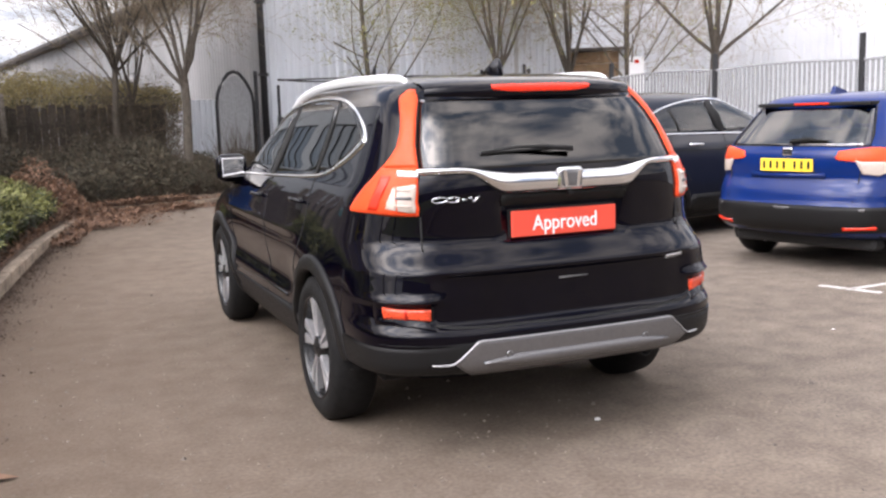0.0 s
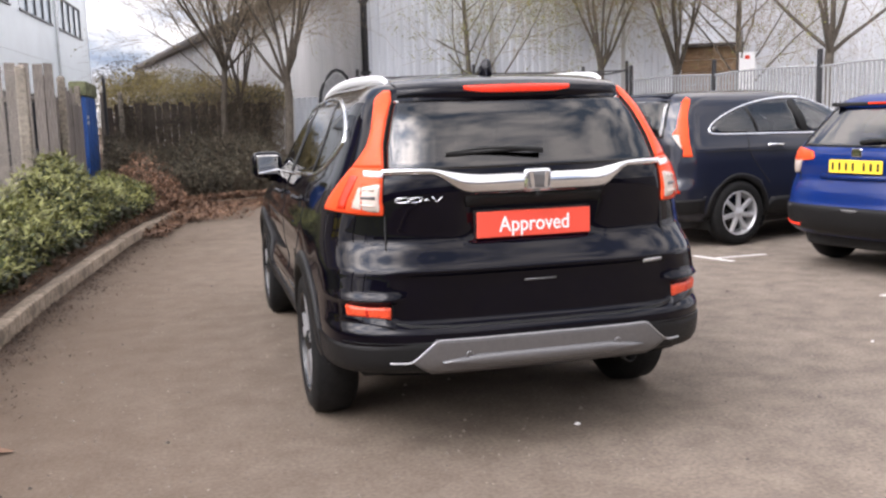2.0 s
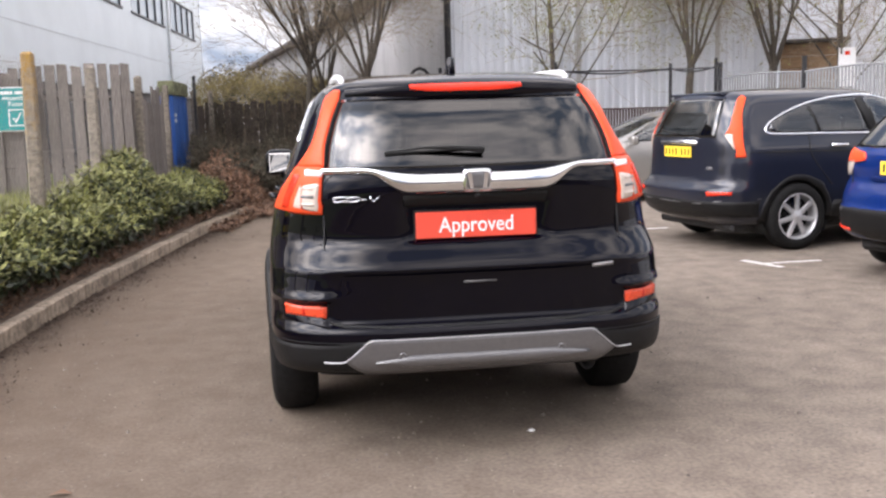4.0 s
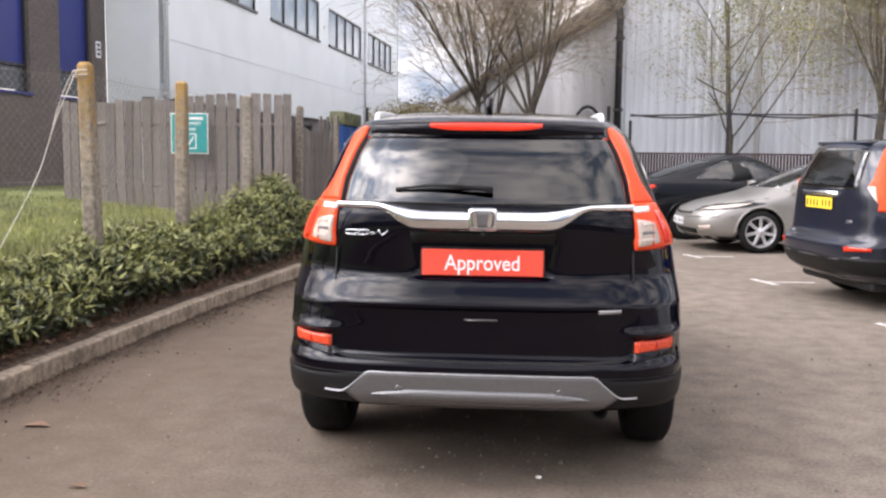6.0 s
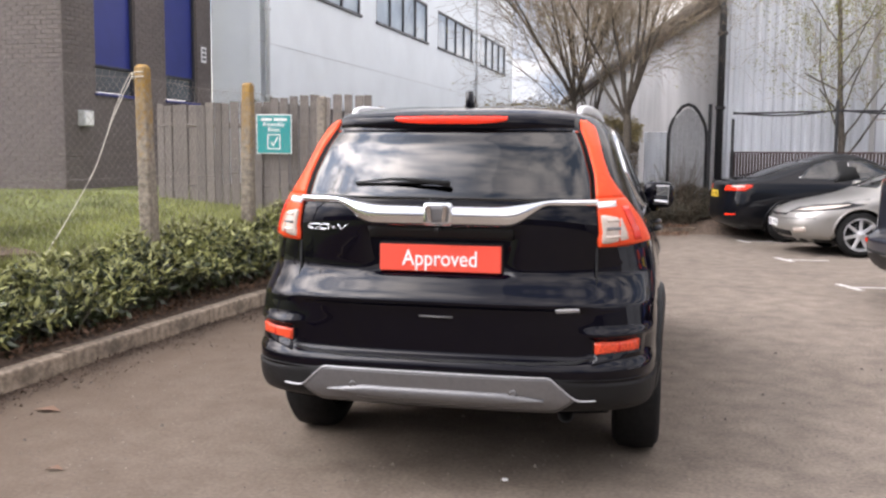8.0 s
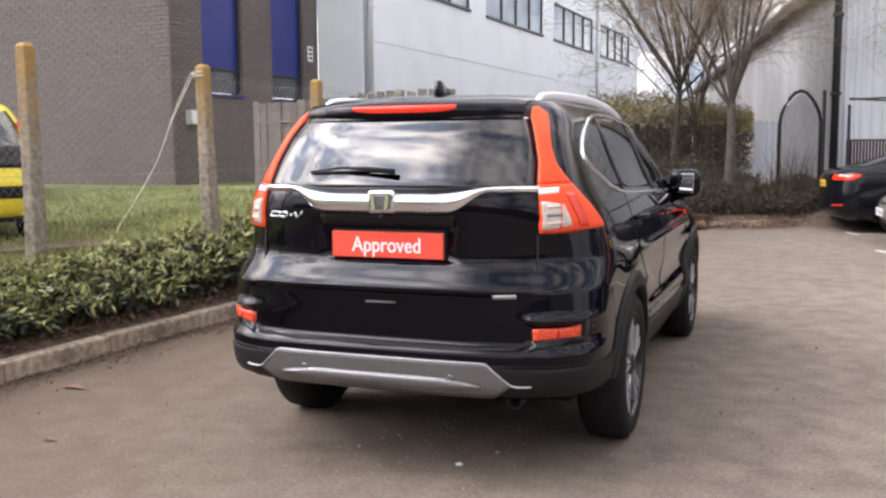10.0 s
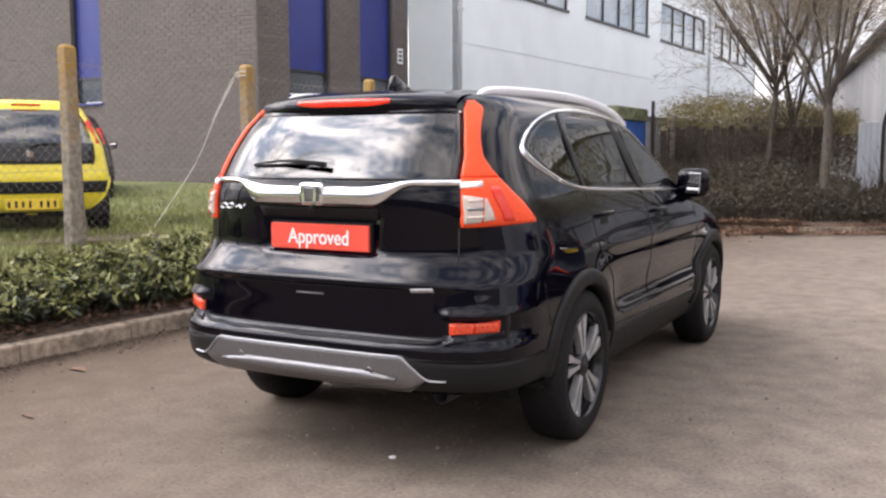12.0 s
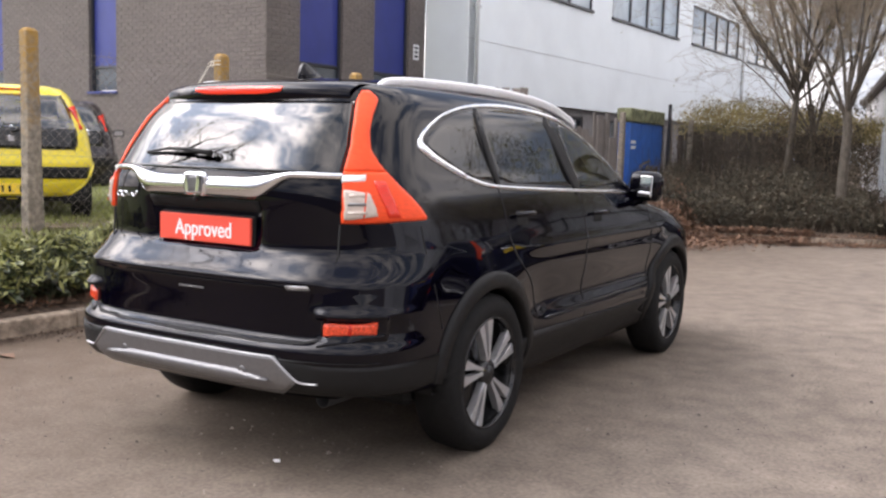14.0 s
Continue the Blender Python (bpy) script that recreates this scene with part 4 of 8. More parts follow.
for y, z in WHEELS:
    for sx in (1, -1):
        bm = bmesh.new()
        rings = []
        for a in range(25):
            t = math.pi * (a / 24) * 1.3 - 0.15 * math.pi
            rings.append([bm.verts.new((sx * x, y + 0.42 * math.cos(t), max(z + 0.42 * math.sin(t), 0.33))) for x in (0.58, 0.868)])
        for r, s in zip(rings, rings[1:]):
            bm.faces.new((r[0], r[1], s[1], s[0]))
        part("wheel_arch_liner", bm, M_GAP, hero, "black wheel arch liner")

# glazing
for m in (False, True):
    H.patch("windscreen_half", hero, M_GLASS, wind_half, off=0.003, rim=0.003, nz=12, na=12, mirror=m, label="clear windscreen")
H.patch("rear_window", hero, M_PRIVACY, REAR_GLASS, off=0.003, rim=0.004, nz=20, na=30, label="dark tinted rear window")
for sx in (1, -1):
    H.band("rear_window_seal", hero, M_GAP, smooth_line([R(sx * 0.636, 1.262), R(sx * 0.623, 1.36), R(sx * 0.588, 1.47), R(sx * 0.553, 1.55)], 6), 0.008, off=0.002, high=0.002)
for side in (1, -1):
    for name, a, b in PANES:
        H.patch(name, hero, M_GLASS if "front" in name else M_SIDEPRIV, side_poly(between(a, b), 1), off=0.003, rim=0.003, nz=14, na=14, mirror=side < 0, label="clear door glass" if "front" in name else "dark privacy glass")
    top = [(y, z) for y, z in smooth_line(GLAZE, 8)]
    H.band("window_chrome", hero, M_CHROME, [S(y, z) for y, z in smooth_line([(0.80, 1.245), (0.64, 1.305), (0.545, 1.355), (0.515, 1.385), (0.555, 1.425), (0.66, 1.475), (0.8, 1.522), (1.05, 1.567), (1.40, 1.587), (1.80, 1.574), (2.15, 1.527), (2.45, 1.442), (2.72, 1.327), (2.92, 1.207)], 8)], [0.02 + 0.015 * math.exp(-((i - 22) / 16) ** 2) for i in range(105)], off=0.004, high=0.005, mirror=side < 0, label="bright chrome window surround")
    H.band("sill_chrome", hero, M_CHROME, [S(y, z) for y, z in smooth_line([(2.95, 1.132), (2.5, 1.146), (1.9, 1.162), (1.3, 1.184), (0.98, 1.204), (0.80, 1.243)], 8)], 0.017, off=0.004, high=0.004, mirror=side < 0, label="bright chrome waist strip")
    H.band("door_pillar", hero, M_GAP, [S(1.075, 1.2), S(1.078, 1.3), S(1.082, 1.4), S(1.085, 1.555)], 0.036, off=0.005, high=0.001, mirror=side < 0, label="black window pillar")
    H.band("door_pillar", hero, M_GAP, [S(1.985, 1.165), S(1.955, 1.3), S(1.92, 1.42), S(1.88, 1.555)], 0.085, off=0.005, high=0.001, mirror=side < 0, label="black window pillar")
    # panel gaps
    for line in ([(1.98, 0.36), (1.985, 0.8), (1.98, 1.15)], [(3.02, 0.36), (3.06, 0.7), (3.05, 1.05), (3.0, 1.12)], [(1.40, 0.55), (1.30, 0.72), (1.12, 0.88), (1.06, 1.0), (1.06, 1.19)]):
        H.band("door_gap", hero, M_GAP, [S(y, z) for y, z in smooth_line(line, 8)], 0.008, off=0.0015, high=0.0008, mirror=side < 0)
    H.band("bumper_gap", hero, M_GAP, [S(0.46, 0.62), S(0.40, 0.8), S(0.37, 0.95), S(0.36, 1.05)], 0.006, off=0.0015, high=0.0008, mirror=side < 0)
    # cladding along the sill and round the arches
    H.patch("sill_cladding", hero, M_CLAD, [S(1.22, 0.27), S(3.12, 0.27), S(3.1, 0.455), S(1.3, 0.475)], off=0.012, nz=6, na=30, mirror=side < 0, label="dark grey plastic sill cladding")
    H.patch("door_trim", hero, M_PAINT, [S(1.45, 0.50), S(2.96, 0.478), S(2.97, 0.50), S(1.47, 0.535)], off=0.003, rim=0.004, nz=3, na=24, mirror=side < 0, label="gloss black door rubbing strip")
    for wy, wz in WHEELS:
        bm = bmesh.new()
        rings = []
        for k in range(41):
            a = math.pi * ((-0.06 + 1.035 * k / 40) if wy < 2 else (0.02 + 1.04 * k / 40))
            ring = []
            for r, o in ((0.385, -0.03), (0.388, 0.014), (0.40, 0.022), (0.445, 0.016), (0.462, 0.008), (0.463, -0.008)):
                y, z = wy + r * math.cos(a), wz + r * math.sin(a)
                z = max(z, 0.262)
                q = H.off(S(y, z, side)[0], z, o)
                ring.append(bm.verts.new(q))
            rings.append(ring)
        for r, s in zip(rings, rings[1:]):
            for j in range(5):
                bm.faces.new((r[j], r[j + 1], s[j + 1], s[j]))
        part("wheel_arch_trim", bm, M_CLAD, hero, "dark grey plastic wheel arch trim", True)
    # door handles and the lock plate
    for hy in (1.17, 2.13):
        hz = 1.058 - 0.03 * (hy - 1.2)
        H.patch("handle_recess", hero, M_GAP, [S(hy - 0.02, hz - 0.045), S(hy + 0.1, hz - 0.045), S(hy + 0.12, hz), S(hy + 0.08, hz + 0.02), S(hy, hz + 0.02)], off=0.001, rim=0.002, nz=5, na=6, mirror=side < 0)
        bm = bmesh.new()
        tube(bm, [H.off(S(hy - 0.03 + 0.2 * k / 8, hz)[0] * side, hz, 0.008 + 0.036 * math.sin(math.pi * k / 8) ** 0.6) for k in range(9)], [0.008] + [0.0125] * 7 + [0.008], 8)
        part("door_handle", bm, M_PAINT, hero, "black body-coloured door handle", True)
    # mirror
    mx = side * 0.925
    bm = boxed((mx - 0.105, 2.83, 1.075), (mx + 0.105, 2.97, 1.265), 0.07, segs=5)
    mirror = part("door_mirror", bm, M_PAINT, hero, "black door mirror housing", True)
    part("mirror_glass", boxed((-0.074, -0.006, -0.066), (0.074, 0.006, 0.066), 0.004, pose(mx, 2.828, 1.172, -4, 0, -24 if side > 0 else 8)), M_MIRROR, mirror, "bright mirror glass")
    part("mirror_arm", boxed((side * 0.87 - 0.06, 2.87, 1.055), (side * 0.87 + 0.06, 2.94, 1.115), 0.015), M_PAINT, mirror)
    # roof rail
    rail = []
    for y, z, x in ((0.50, 1.628, 0.535), (0.58, 1.656, 0.54), (0.85, 1.672, 0.552), (1.4, 1.679, 0.562), (1.9, 1.664, 0.562), (2.25, 1.628, 0.56), (2.48, 1.575, 0.556), (2.56, 1.545, 0.554)):
        rail.append((side * x, y, z))
    rl = [tuple(p) for p in smooth_line(rail, 6)]
    bm = bmesh.new()
    tube(bm, rl, [0.01] + [0.0135] * (len(rl) - 2) + [0.01], 10)
    for v in bm.verts:
        ref = min(rl, key=lambda q: abs(q[1] - v.co.y))
        if v.co.z < ref[2] - 0.004:
            v.co.z -= 0.022
    rr = part("roof_rail", bm, M_RAIL, hero, "bright silver roof rail", True)

# tail lamps: tall red upper, clear block and red wrap below
for side in (1, -1):
    m = side < 0
    low = [R(0.655, 1.062), S(0.375, 1.064), S(0.395, 1.085), S(0.372, 1.115), S(0.33, 1.165), S(0.285, 1.215), S(0.255, 1.262), R(0.638, 1.262), R(0.65, 1.2)]
    up = [R(0.638, 1.262), S(0.255, 1.262), S(0.238, 1.305), S(0.235, 1.35), S(0.265, 1.42), S(0.335, 1.51), S(0.385, 1.56), S(0.38, 1.592), R(0.548, 1.592), R(0.555, 1.55), R(0.592, 1.47), R(0.626, 1.36)]
    lamp = H.patch("tail_lamp", hero, M_REDGLOW, low, off=0.012, rim=0.02, nz=16, na=20, dome=0.006, mirror=m, label="red wrap-round tail lamp")
    H.patch("upper_lamp", lamp, M_REDGLOW, up, off=0.010, rim=0.015, nz=26, na=12, dome=0.007, mirror=m, label="tall orange-red pillar lamp")
    H.patch("clear_lens", lamp, M_CLEARLENS, [R(0.665, 1.078), S(0.185, 1.08), S(0.165, 1.188), R(0.655, 1.192)], off=0.022, rim=0.012, nz=8, na=10, dome=0.003, mirror=m, label="clear reversing lamp block")
    for k in range(3):
        z = 1.105 + k * 0.032
        H.band("lens_rib", lamp, M_SILVER if k == 1 else M_CLEARLENS, [R(0.675, z), R(0.72, z), S(0.15, z)], 0.013, off=0.025, high=0.004, mirror=m)
    H.band("lens_rib", lamp, M_REDGLOW, [R(0.725, 1.084), R(0.72, 1.186)], 0.006, off=0.026, high=0.003, mirror=m)
    H.band("lens_divider", lamp, M_WHITE, [R(0.642, 1.232), R(0.69, 1.234), S(0.17, 1.236)], 0.024, off=0.018, high=0.003, mirror=m, label="pale strip across the lamp")
    H.patch("inner_lens", lamp, M_RED, [S(0.215, 1.085), S(0.26, 1.085), S(0.23, 1.225), S(0.19, 1.225)], off=0.021, rim=0.006, nz=8, na=6, mirror=m, label="darker red inner lens")
    # bumper reflector with its recess
    H.patch("reflector_recess", hero, M_PAINT, [R(0.645, 0.59), S(0.125, 0.6), S(0.13, 0.715), R(0.668, 0.715)], off=0.004, nz=6, na=8, mirror=m)
    H.patch("bumper_reflector", hero, M_REFLECT, [R(0.655, 0.628), S(0.105, 0.632), S(0.11, 0.692), R(0.655, 0.69)], off=0.014, nz=5, na=8, mirror=m, label="orange-red bumper reflector")
    H.band("reflector_divider", hero, M_DEEPRED, [R(0.745, 0.632), R(0.747, 0.69)], 0.012, off=0.017, high=0.002, mirror=m)

# chrome garnish across the tailgate, waisted towards the badge
bm = bmesh.new()
n = 60
cols = []
for k in range(n + 1):
    x = -0.64 + 1.28 * k / n
    a = abs(x)
    drop = step(0.52 - a, 0.0, 0.3)
    zt = 1.258 - 0.03 * drop - 0.0
    zb = 1.232 - 0.088 * step(0.46 - a, 0.0, 0.17)
    col = []
    for t, o in ((0, -0.006), (0.0, 0.008), (0.12, 0.024), (0.3, 0.034), (0.42, 0.036), (0.62, 0.034), (0.95, 0.026), (1.0, -0.006)):
        z = zt + (zb - zt) * t
        col.append(bm.verts.new(H.off(R(x, z)[0], z, o * (0.55 + 0.45 * drop))))
    cols.append(col)
for c, d in zip(cols, cols[1:]):
    for j in range(7):
        bm.faces.new((c[j], d[j], d[j + 1], c[j + 1]))
garnish = part("tailgate_garnish", bm, M_CHROME, hero, "chrome garnish across the tailgate", True)

# plain badge block in the middle, with two uprights and a bar as a plain shape
by = H.at(0, 1.19).y - 0.045
badge = part("badge", boxed((-0.062, by, 1.148), (0.062, by + 0.03, 1.244), 0.02, segs=3), M_CHROME, hero, "chrome badge on the tailgate", True)
part("badge_field", boxed((-0.05, by - 0.003, 1.16), (0.05, by + 0.01, 1.233), 0.014, segs=2), M_SILVER, badge)
for sx in (1, -1):
    bm = bmesh.new()
    prism(bm, [(sx * 0.02, 1.165), (sx * 0.036, 1.165), (sx * 0.046, 1.23), (sx * 0.028, 1.23)], by - 0.009, by + 0.004, "y")
    part("badge_upright", bm, M_CHROME, badge)
# model badge to the side: plain chrome strokes
for x0, w in ((-0.575, 0.03), (-0.52, 0.026)):
    H.band("model_badge_stroke", hero, M_CHROME, [R(x0 + w * math.cos(a) + 0.006 * math.sin(a), 1.127 + 0.011 * math.sin(a)) for a in np.linspace(0, 2 * math.pi, 15)[:-1]], 0.005, off=0.002, high=0.003, closed=True)
H.band("model_badge_stroke", hero, M_CHROME, [R(-0.485, 1.126), R(-0.475, 1.126), R(-0.465, 1.126)], 0.005, off=0.002, high=0.003)
H.band("model_badge_stroke", hero, M_CHROME, [R(-0.452, 1.138), R(-0.444, 1.126), R(-0.436, 1.116), R(-0.424, 1.127), R(-0.41, 1.14)], 0.005, off=0.002, high=0.003)
# dull black strip added over the recess top to hide the sign's red reflection
H.band("recess_lip", hero, M_GAP, [R(x, 1.112) for x in np.linspace(-0.31, 0.31, 21)], 0.05, off=0.003, high=0.002, label="added dull black strip hiding the sign's reflection over the plate recess")
H.band("engine_badge", hero, M_ALLOYB, [R(0.497, 0.808), R(0.545, 0.810), R(0.592, 0.812)], 0.019, off=0.002, high=0.004, label="small silver badge plate")

# plate sign
sy = H.at(0, 0.98).y - 0.018
sign = part("plate_sign", boxed((-0.262, sy - 0.004, 0.948), (0.262, sy + 0.012, 1.062), 0.004), M_SIGN, hero, "red plastic plate sign with white lettering")
lettering("sign_lettering", "Approved", 0.094, M_WHITE, sign, pose(0, sy - 0.0055, 1.003, 90, 0, 0) @ Matrix.Diagonal((0.86, 1, 1, 1)), "white sign lettering")
part("plate_holder", boxed((-0.27, sy + 0.012, 0.94), (0.27, sy + 0.045, 1.07), 0.006), M_GAP, hero)
for sx in (1, -1):
    part("plate_lamp", boxed((sx * 0.19 - 0.03, sy - 0.0, 1.118), (sx * 0.19 + 0.03, sy + 0.03, 1.13), 0.003), M_RIMDARK, hero)
part("camera_bead", boxed((-0.012, by + 0.0, 1.122), (0.012, by + 0.03, 1.142), 0.006), M_GAP, hero)

# tailgate shut lines, pull and bumper
for sx in (1, -1):
    H.band("tailgate_gap", hero, M_GAP, [R(sx * 0.648, 0.63), R(sx * 0.652, 0.8), R(sx * 0.652, 0.93), R(sx * 0.65, 1.06)], 0.007, off=0.0015, high=0.0008)
H.band("tailgate_gap", hero, M_GAP, [R(-0.64, 0.612), R(-0.58, 0.598), R(-0.4, 0.592), R(0, 0.59), R(0.4, 0.592), R(0.58, 0.598), R(0.64, 0.612)], 0.009, off=0.0015, high=0.0008)
H.band("tailgate_pull", hero, M_SILVER, [R(-0.072, 0.768), R(0.0, 0.768), R(0.07, 0.768)], 0.008, off=0.002, high=0.004, label="thin bright tailgate pull edge")
H.patch("bumper_cladding", hero, M_CLAD, [S(0.56, 0.39, -1), R(-0.6, 0.385), R(0.6, 0.385), S(0.56, 0.39), S(0.47, 0.528), R(0.85, 0.532), R(0.6, 0.545), R(0.3, 0.549), R(-0.3, 0.549), R(-0.6, 0.545), R(-0.85, 0.532), S(0.47, 0.528, -1)], off=0.008, rim=0.02, nz=10, na=50, label="dark grey textured lower bumper")
skid = H.patch("skid_plate", hero, M_SILVER, [R(-0.50, 0.40), R(0.50, 0.40), R(0.585, 0.452), R(0.48, 0.545), R(-0.48, 0.545), R(-0.585, 0.452)], off=0.016, rim=0.02, nz=8, na=40, label="satin silver skid plate")
edge = [(0.0, 0.545), (0.2, 0.545), (0.465, 0.545), (0.488, 0.538), (0.52, 0.508), (0.56, 0.472), (0.584, 0.455), (0.602, 0.451), (0.64, 0.451), (0.67, 0.452)]
edge = [(-x, z) for x, z in edge[:0:-1]] + edge
H.band("skid_edge", skid, M_ALLOY, [R(a[0] + (b[0] - a[0]) * k / 3, a[1] + (b[1] - a[1]) * k / 3) for a, b in zip(edge, edge[1:]) for k in range(3)], 0.0055, off=0.0175, high=0.003, label="bright edge of the skid plate")
H.band("skid_ridge", skid, M_SILVER, [R(x, 0.452) for x in np.linspace(-0.46, 0.46, 24)], [0.006 + 0.044 * min(1, k / 4, (23 - k) / 4) for k in range(24)], off=0.0165, high=0.015, label="rounded ridge along the skid plate")
for x in (-0.345, 0.335):
    q = H.off(R(x, 0.475)[0], 0.475, 0.017)
    bm = bmesh.new()
    lathe(bm, [(0.004, 0.0001), (-0.006, 0.014), (0.0, 0.017), (0.01, 0.018)], "y", 16, q)
    part("parking_sensor", bm, M_SILVER, hero, "round grey parking sensor", True)

# spoiler, brake lamp, wiper, aerial
bm = bmesh.new()
cols = []
for k in range(41):
    x = -0.53 + 1.06 * k / 40
    a = abs(x) / 0.55
    back = 0.19 + 0.12 * a ** 3
    zt = 1.612 - 0.012 * a ** 2
    prof = [(back + 0.30, zt + 0.034), (back + 0.13, zt + 0.029), (back + 0.055, zt + 0.02), (back + 0.012, zt - 0.0), (back, zt - 0.012), (back + 0.003, zt - 0.04), (back + 0.01, zt - 0.062), (back + 0.025, zt - 0.072), (back + 0.12, zt - 0.073)]
    cols.append([bm.verts.new((x, y, z)) for y, z in prof])
for c, d in zip(cols, cols[1:]):
    for j in range(8):
        bm.faces.new((c[j], c[j + 1], d[j + 1], d[j]))
spoiler = part("roof_spoiler", bm, M_PAINT, hero, "gloss black roof spoiler", True)
bm = bmesh.new()
cols = []
for k in range(21):
    x = -0.25 + 0.5 * k / 20
    a = abs(x) / 0.55
    back = 0.187 + 0.12 * a ** 3
    zt = 1.612 - 0.012 * a ** 2
    h = 0.026 * (1 - 0.6 * (abs(x) / 0.25) ** 4)
    cols.append([bm.verts.new((x, back + 0.012, zt - 0.002)), bm.verts.new((x, back + 0.001, zt - 0.008)), bm.verts.new((x, back - 0.002, zt - 0.014)), bm.verts.new((x, back + 0.001, zt - 0.01 - h))])
for c, d in zip(cols, cols[1:]):
    for j in range(3):
        bm.faces.new((c[j], c[j + 1], d[j + 1], d[j]))
part("brake_lamp", bm, M_RED, spoiler, "red high brake lamp strip", True)
def glass_at(x, z, o):
    return H.off(R(x, z)[0], z, o)
bm = bmesh.new()
tube(bm, [glass_at(0.04, 1.305, 0.03), glass_at(-0.1, 1.318, 0.035), glass_at(-0.22, 1.322, 0.03), glass_at(-0.38, 1.312, 0.014)], [0.013, 0.008, 0.006, 0.004], 8)
wiper = part("rear_wiper", bm, M_GAP, hero, "black rear wiper arm", True)
part("wiper_blade", tubed([glass_at(-0.38 + 0.05 * k, 1.308 + 0.002 * k, 0.010) for k in range(8)], 0.005, 6), M_GAP, wiper)
bm = bmesh.new()
prism(bm, [(0.60, 1.655), (0.625, 1.735), (0.642, 1.75), (0.66, 1.745), (0.75, 1.70), (0.84, 1.668)], -0.017, 0.017, "x")
bmesh.ops.bevel(bm, geom=bm.edges[:], offset=0.006, segments=2, affect="EDGES")
part("aerial_fin", bm, M_PAINT, hero, "black shark fin aerial", True)

# exhaust
bm = bmesh.new()
lathe(bm, [(-0.02, 0.03), (-0.02, 0.036), (0.3, 0.036), (0.3, 0.03)], "y", 20, (0.53, 0.17, 0.325), True)
part("exhaust_pipe", bm, M_TRIM, hero, "dull exhaust pipe under the bumper", True)
part("rear_axle", boxed((-0.7, 0.75, 0.24), (0.7, 0.98, 0.36), 0.04, segs=2), M_GAP, hero)
part("silencer", boxed((-0.1, 0.55, 0.27), (0.5, 0.74, 0.36), 0.03, segs=2), M_GAP, hero)


def wheel(parent, x, y, z, side, radius=0.36, rim=0.235, width=0.225, spokes=5, style="twist", tyre=M_TYRE, face=M_ALLOY, dark=M_RIMDARK):
    """A tyre and its rim; x is the outer face of the tyre."""
    w = new("wheel")
    w.parent = parent
    w.matrix_local = pose(x, y, z, 0, 0, 0 if side > 0 else 180)
    bm = bmesh.new()
    lathe(bm, [(-width + 0.02, rim), (-width, rim + 0.03), (-width, radius - 0.045), (-width + 0.03, radius - 0.008), (-width * 0.5, radius), (-0.03, radius - 0.008), (-0.006, radius - 0.04), (0.0, radius - 0.07), (-0.004, rim + 0.02), (-0.016, rim)], "x", 56)
    part("tyre", bm, tyre, w, "black tyre", True)
    bm = bmesh.new()
    lathe(bm, [(-width + 0.03, rim), (-0.14, rim - 0.03), (-0.1, rim - 0.035), (-0.03, rim - 0.014)], "x", 56)
    part("rim", bm, dark if style == "twist" else face, w, "alloy wheel rim", True)
    bm = bmesh.new()
    lathe(bm, [(-0.03, rim - 0.006), (-0.012, rim - 0.002), (-0.006, rim + 0.002), (-0.014, rim + 0.007)] if style == "twist" else [(-0.03, rim - 0.012), (-0.012, rim - 0.008), (-0.006, rim + 0.003), (-0.014, rim + 0.008)], "x", 56)
    part("rim_lip", bm, dark if style == "twist" else face, w, "bright rim lip", True)
    bm = bmesh.new()
    lathe(bm, [(-0.11, rim - 0.03), (-0.1, 0.12), (-0.085, 0.06), (-0.08, 0.0005)], "x", 40)
    part("brake_backing", bm, dark, w, "", True)
    count = spokes * 2 if style == "twist" else spokes
    first = None
    for k in range(count):
        if first is None:
            bm = bmesh.new()
            if style == "twist":
                outer = [(0.045, -0.010), (0.09, -0.013), (0.15, -0.024), (rim - 0.003, -0.05), (rim - 0.001, 0.006), (0.19, 0.003), (0.13, 0.002), (0.045, 0.009)]
            else:
                outer = [(0.04, -0.026), (rim - 0.02, -0.021), (rim - 0.012, 0.021), (0.04, 0.026)]
            prism(bm, [(p[1], p[0]) for p in outer], -0.055, -0.02, "x")
            bmesh.ops.bevel(bm, geom=bm.edges[:], offset=0.004, segments=1, affect="EDGES")
            first = part("spoke", bm, face, w, "machined alloy spoke")
            sp = first
        else:
            sp = new("spoke", first.data)
            sp.parent = w
            sp["label"] = "machined alloy spoke"
        sp.matrix_local = pose(0, 0, 0, 72 * (k // 2) + (14 if k % 2 else -5.5) if style == "twist" else 360 * k / count)
    bm = bmesh.new()
    lathe(bm, [(-0.06, 0.062), (-0.022, 0.06), (-0.016, 0.05), (-0.014, 0.032), (-0.008, 0.028), (-0.006, 0.0005)], "x", 28)
    part("hub", bm, dark if style == "twist" else face, w, "", True)
    return w


for wy, wz in WHEELS:
    for side in (1, -1):
        wheel(hero, side * 0.936, wy, wz - 0.002, side, 0.366, 0.25)


def seat(parent, x, y, z, w=0.5):
    s = part("seat", boxed((x - w / 2, y, z), (x + w / 2, y + 0.5, z + 0.16), 0.05, segs=2), M_SEAT, parent, "dark cloth seat", True)
    part("backrest", boxed((x - w / 2, y - 0.14, z + 0.1), (x + w / 2, y + 0.02, z + 0.68), 0.06, segs=2), M_SEAT, s, "", True)
    part("headrest", boxed((x - 0.13, y - 0.15, z + 0.72), (x + 0.13, y - 0.04, z + 0.9), 0.04, segs=2), M_SEAT, s, "", True)


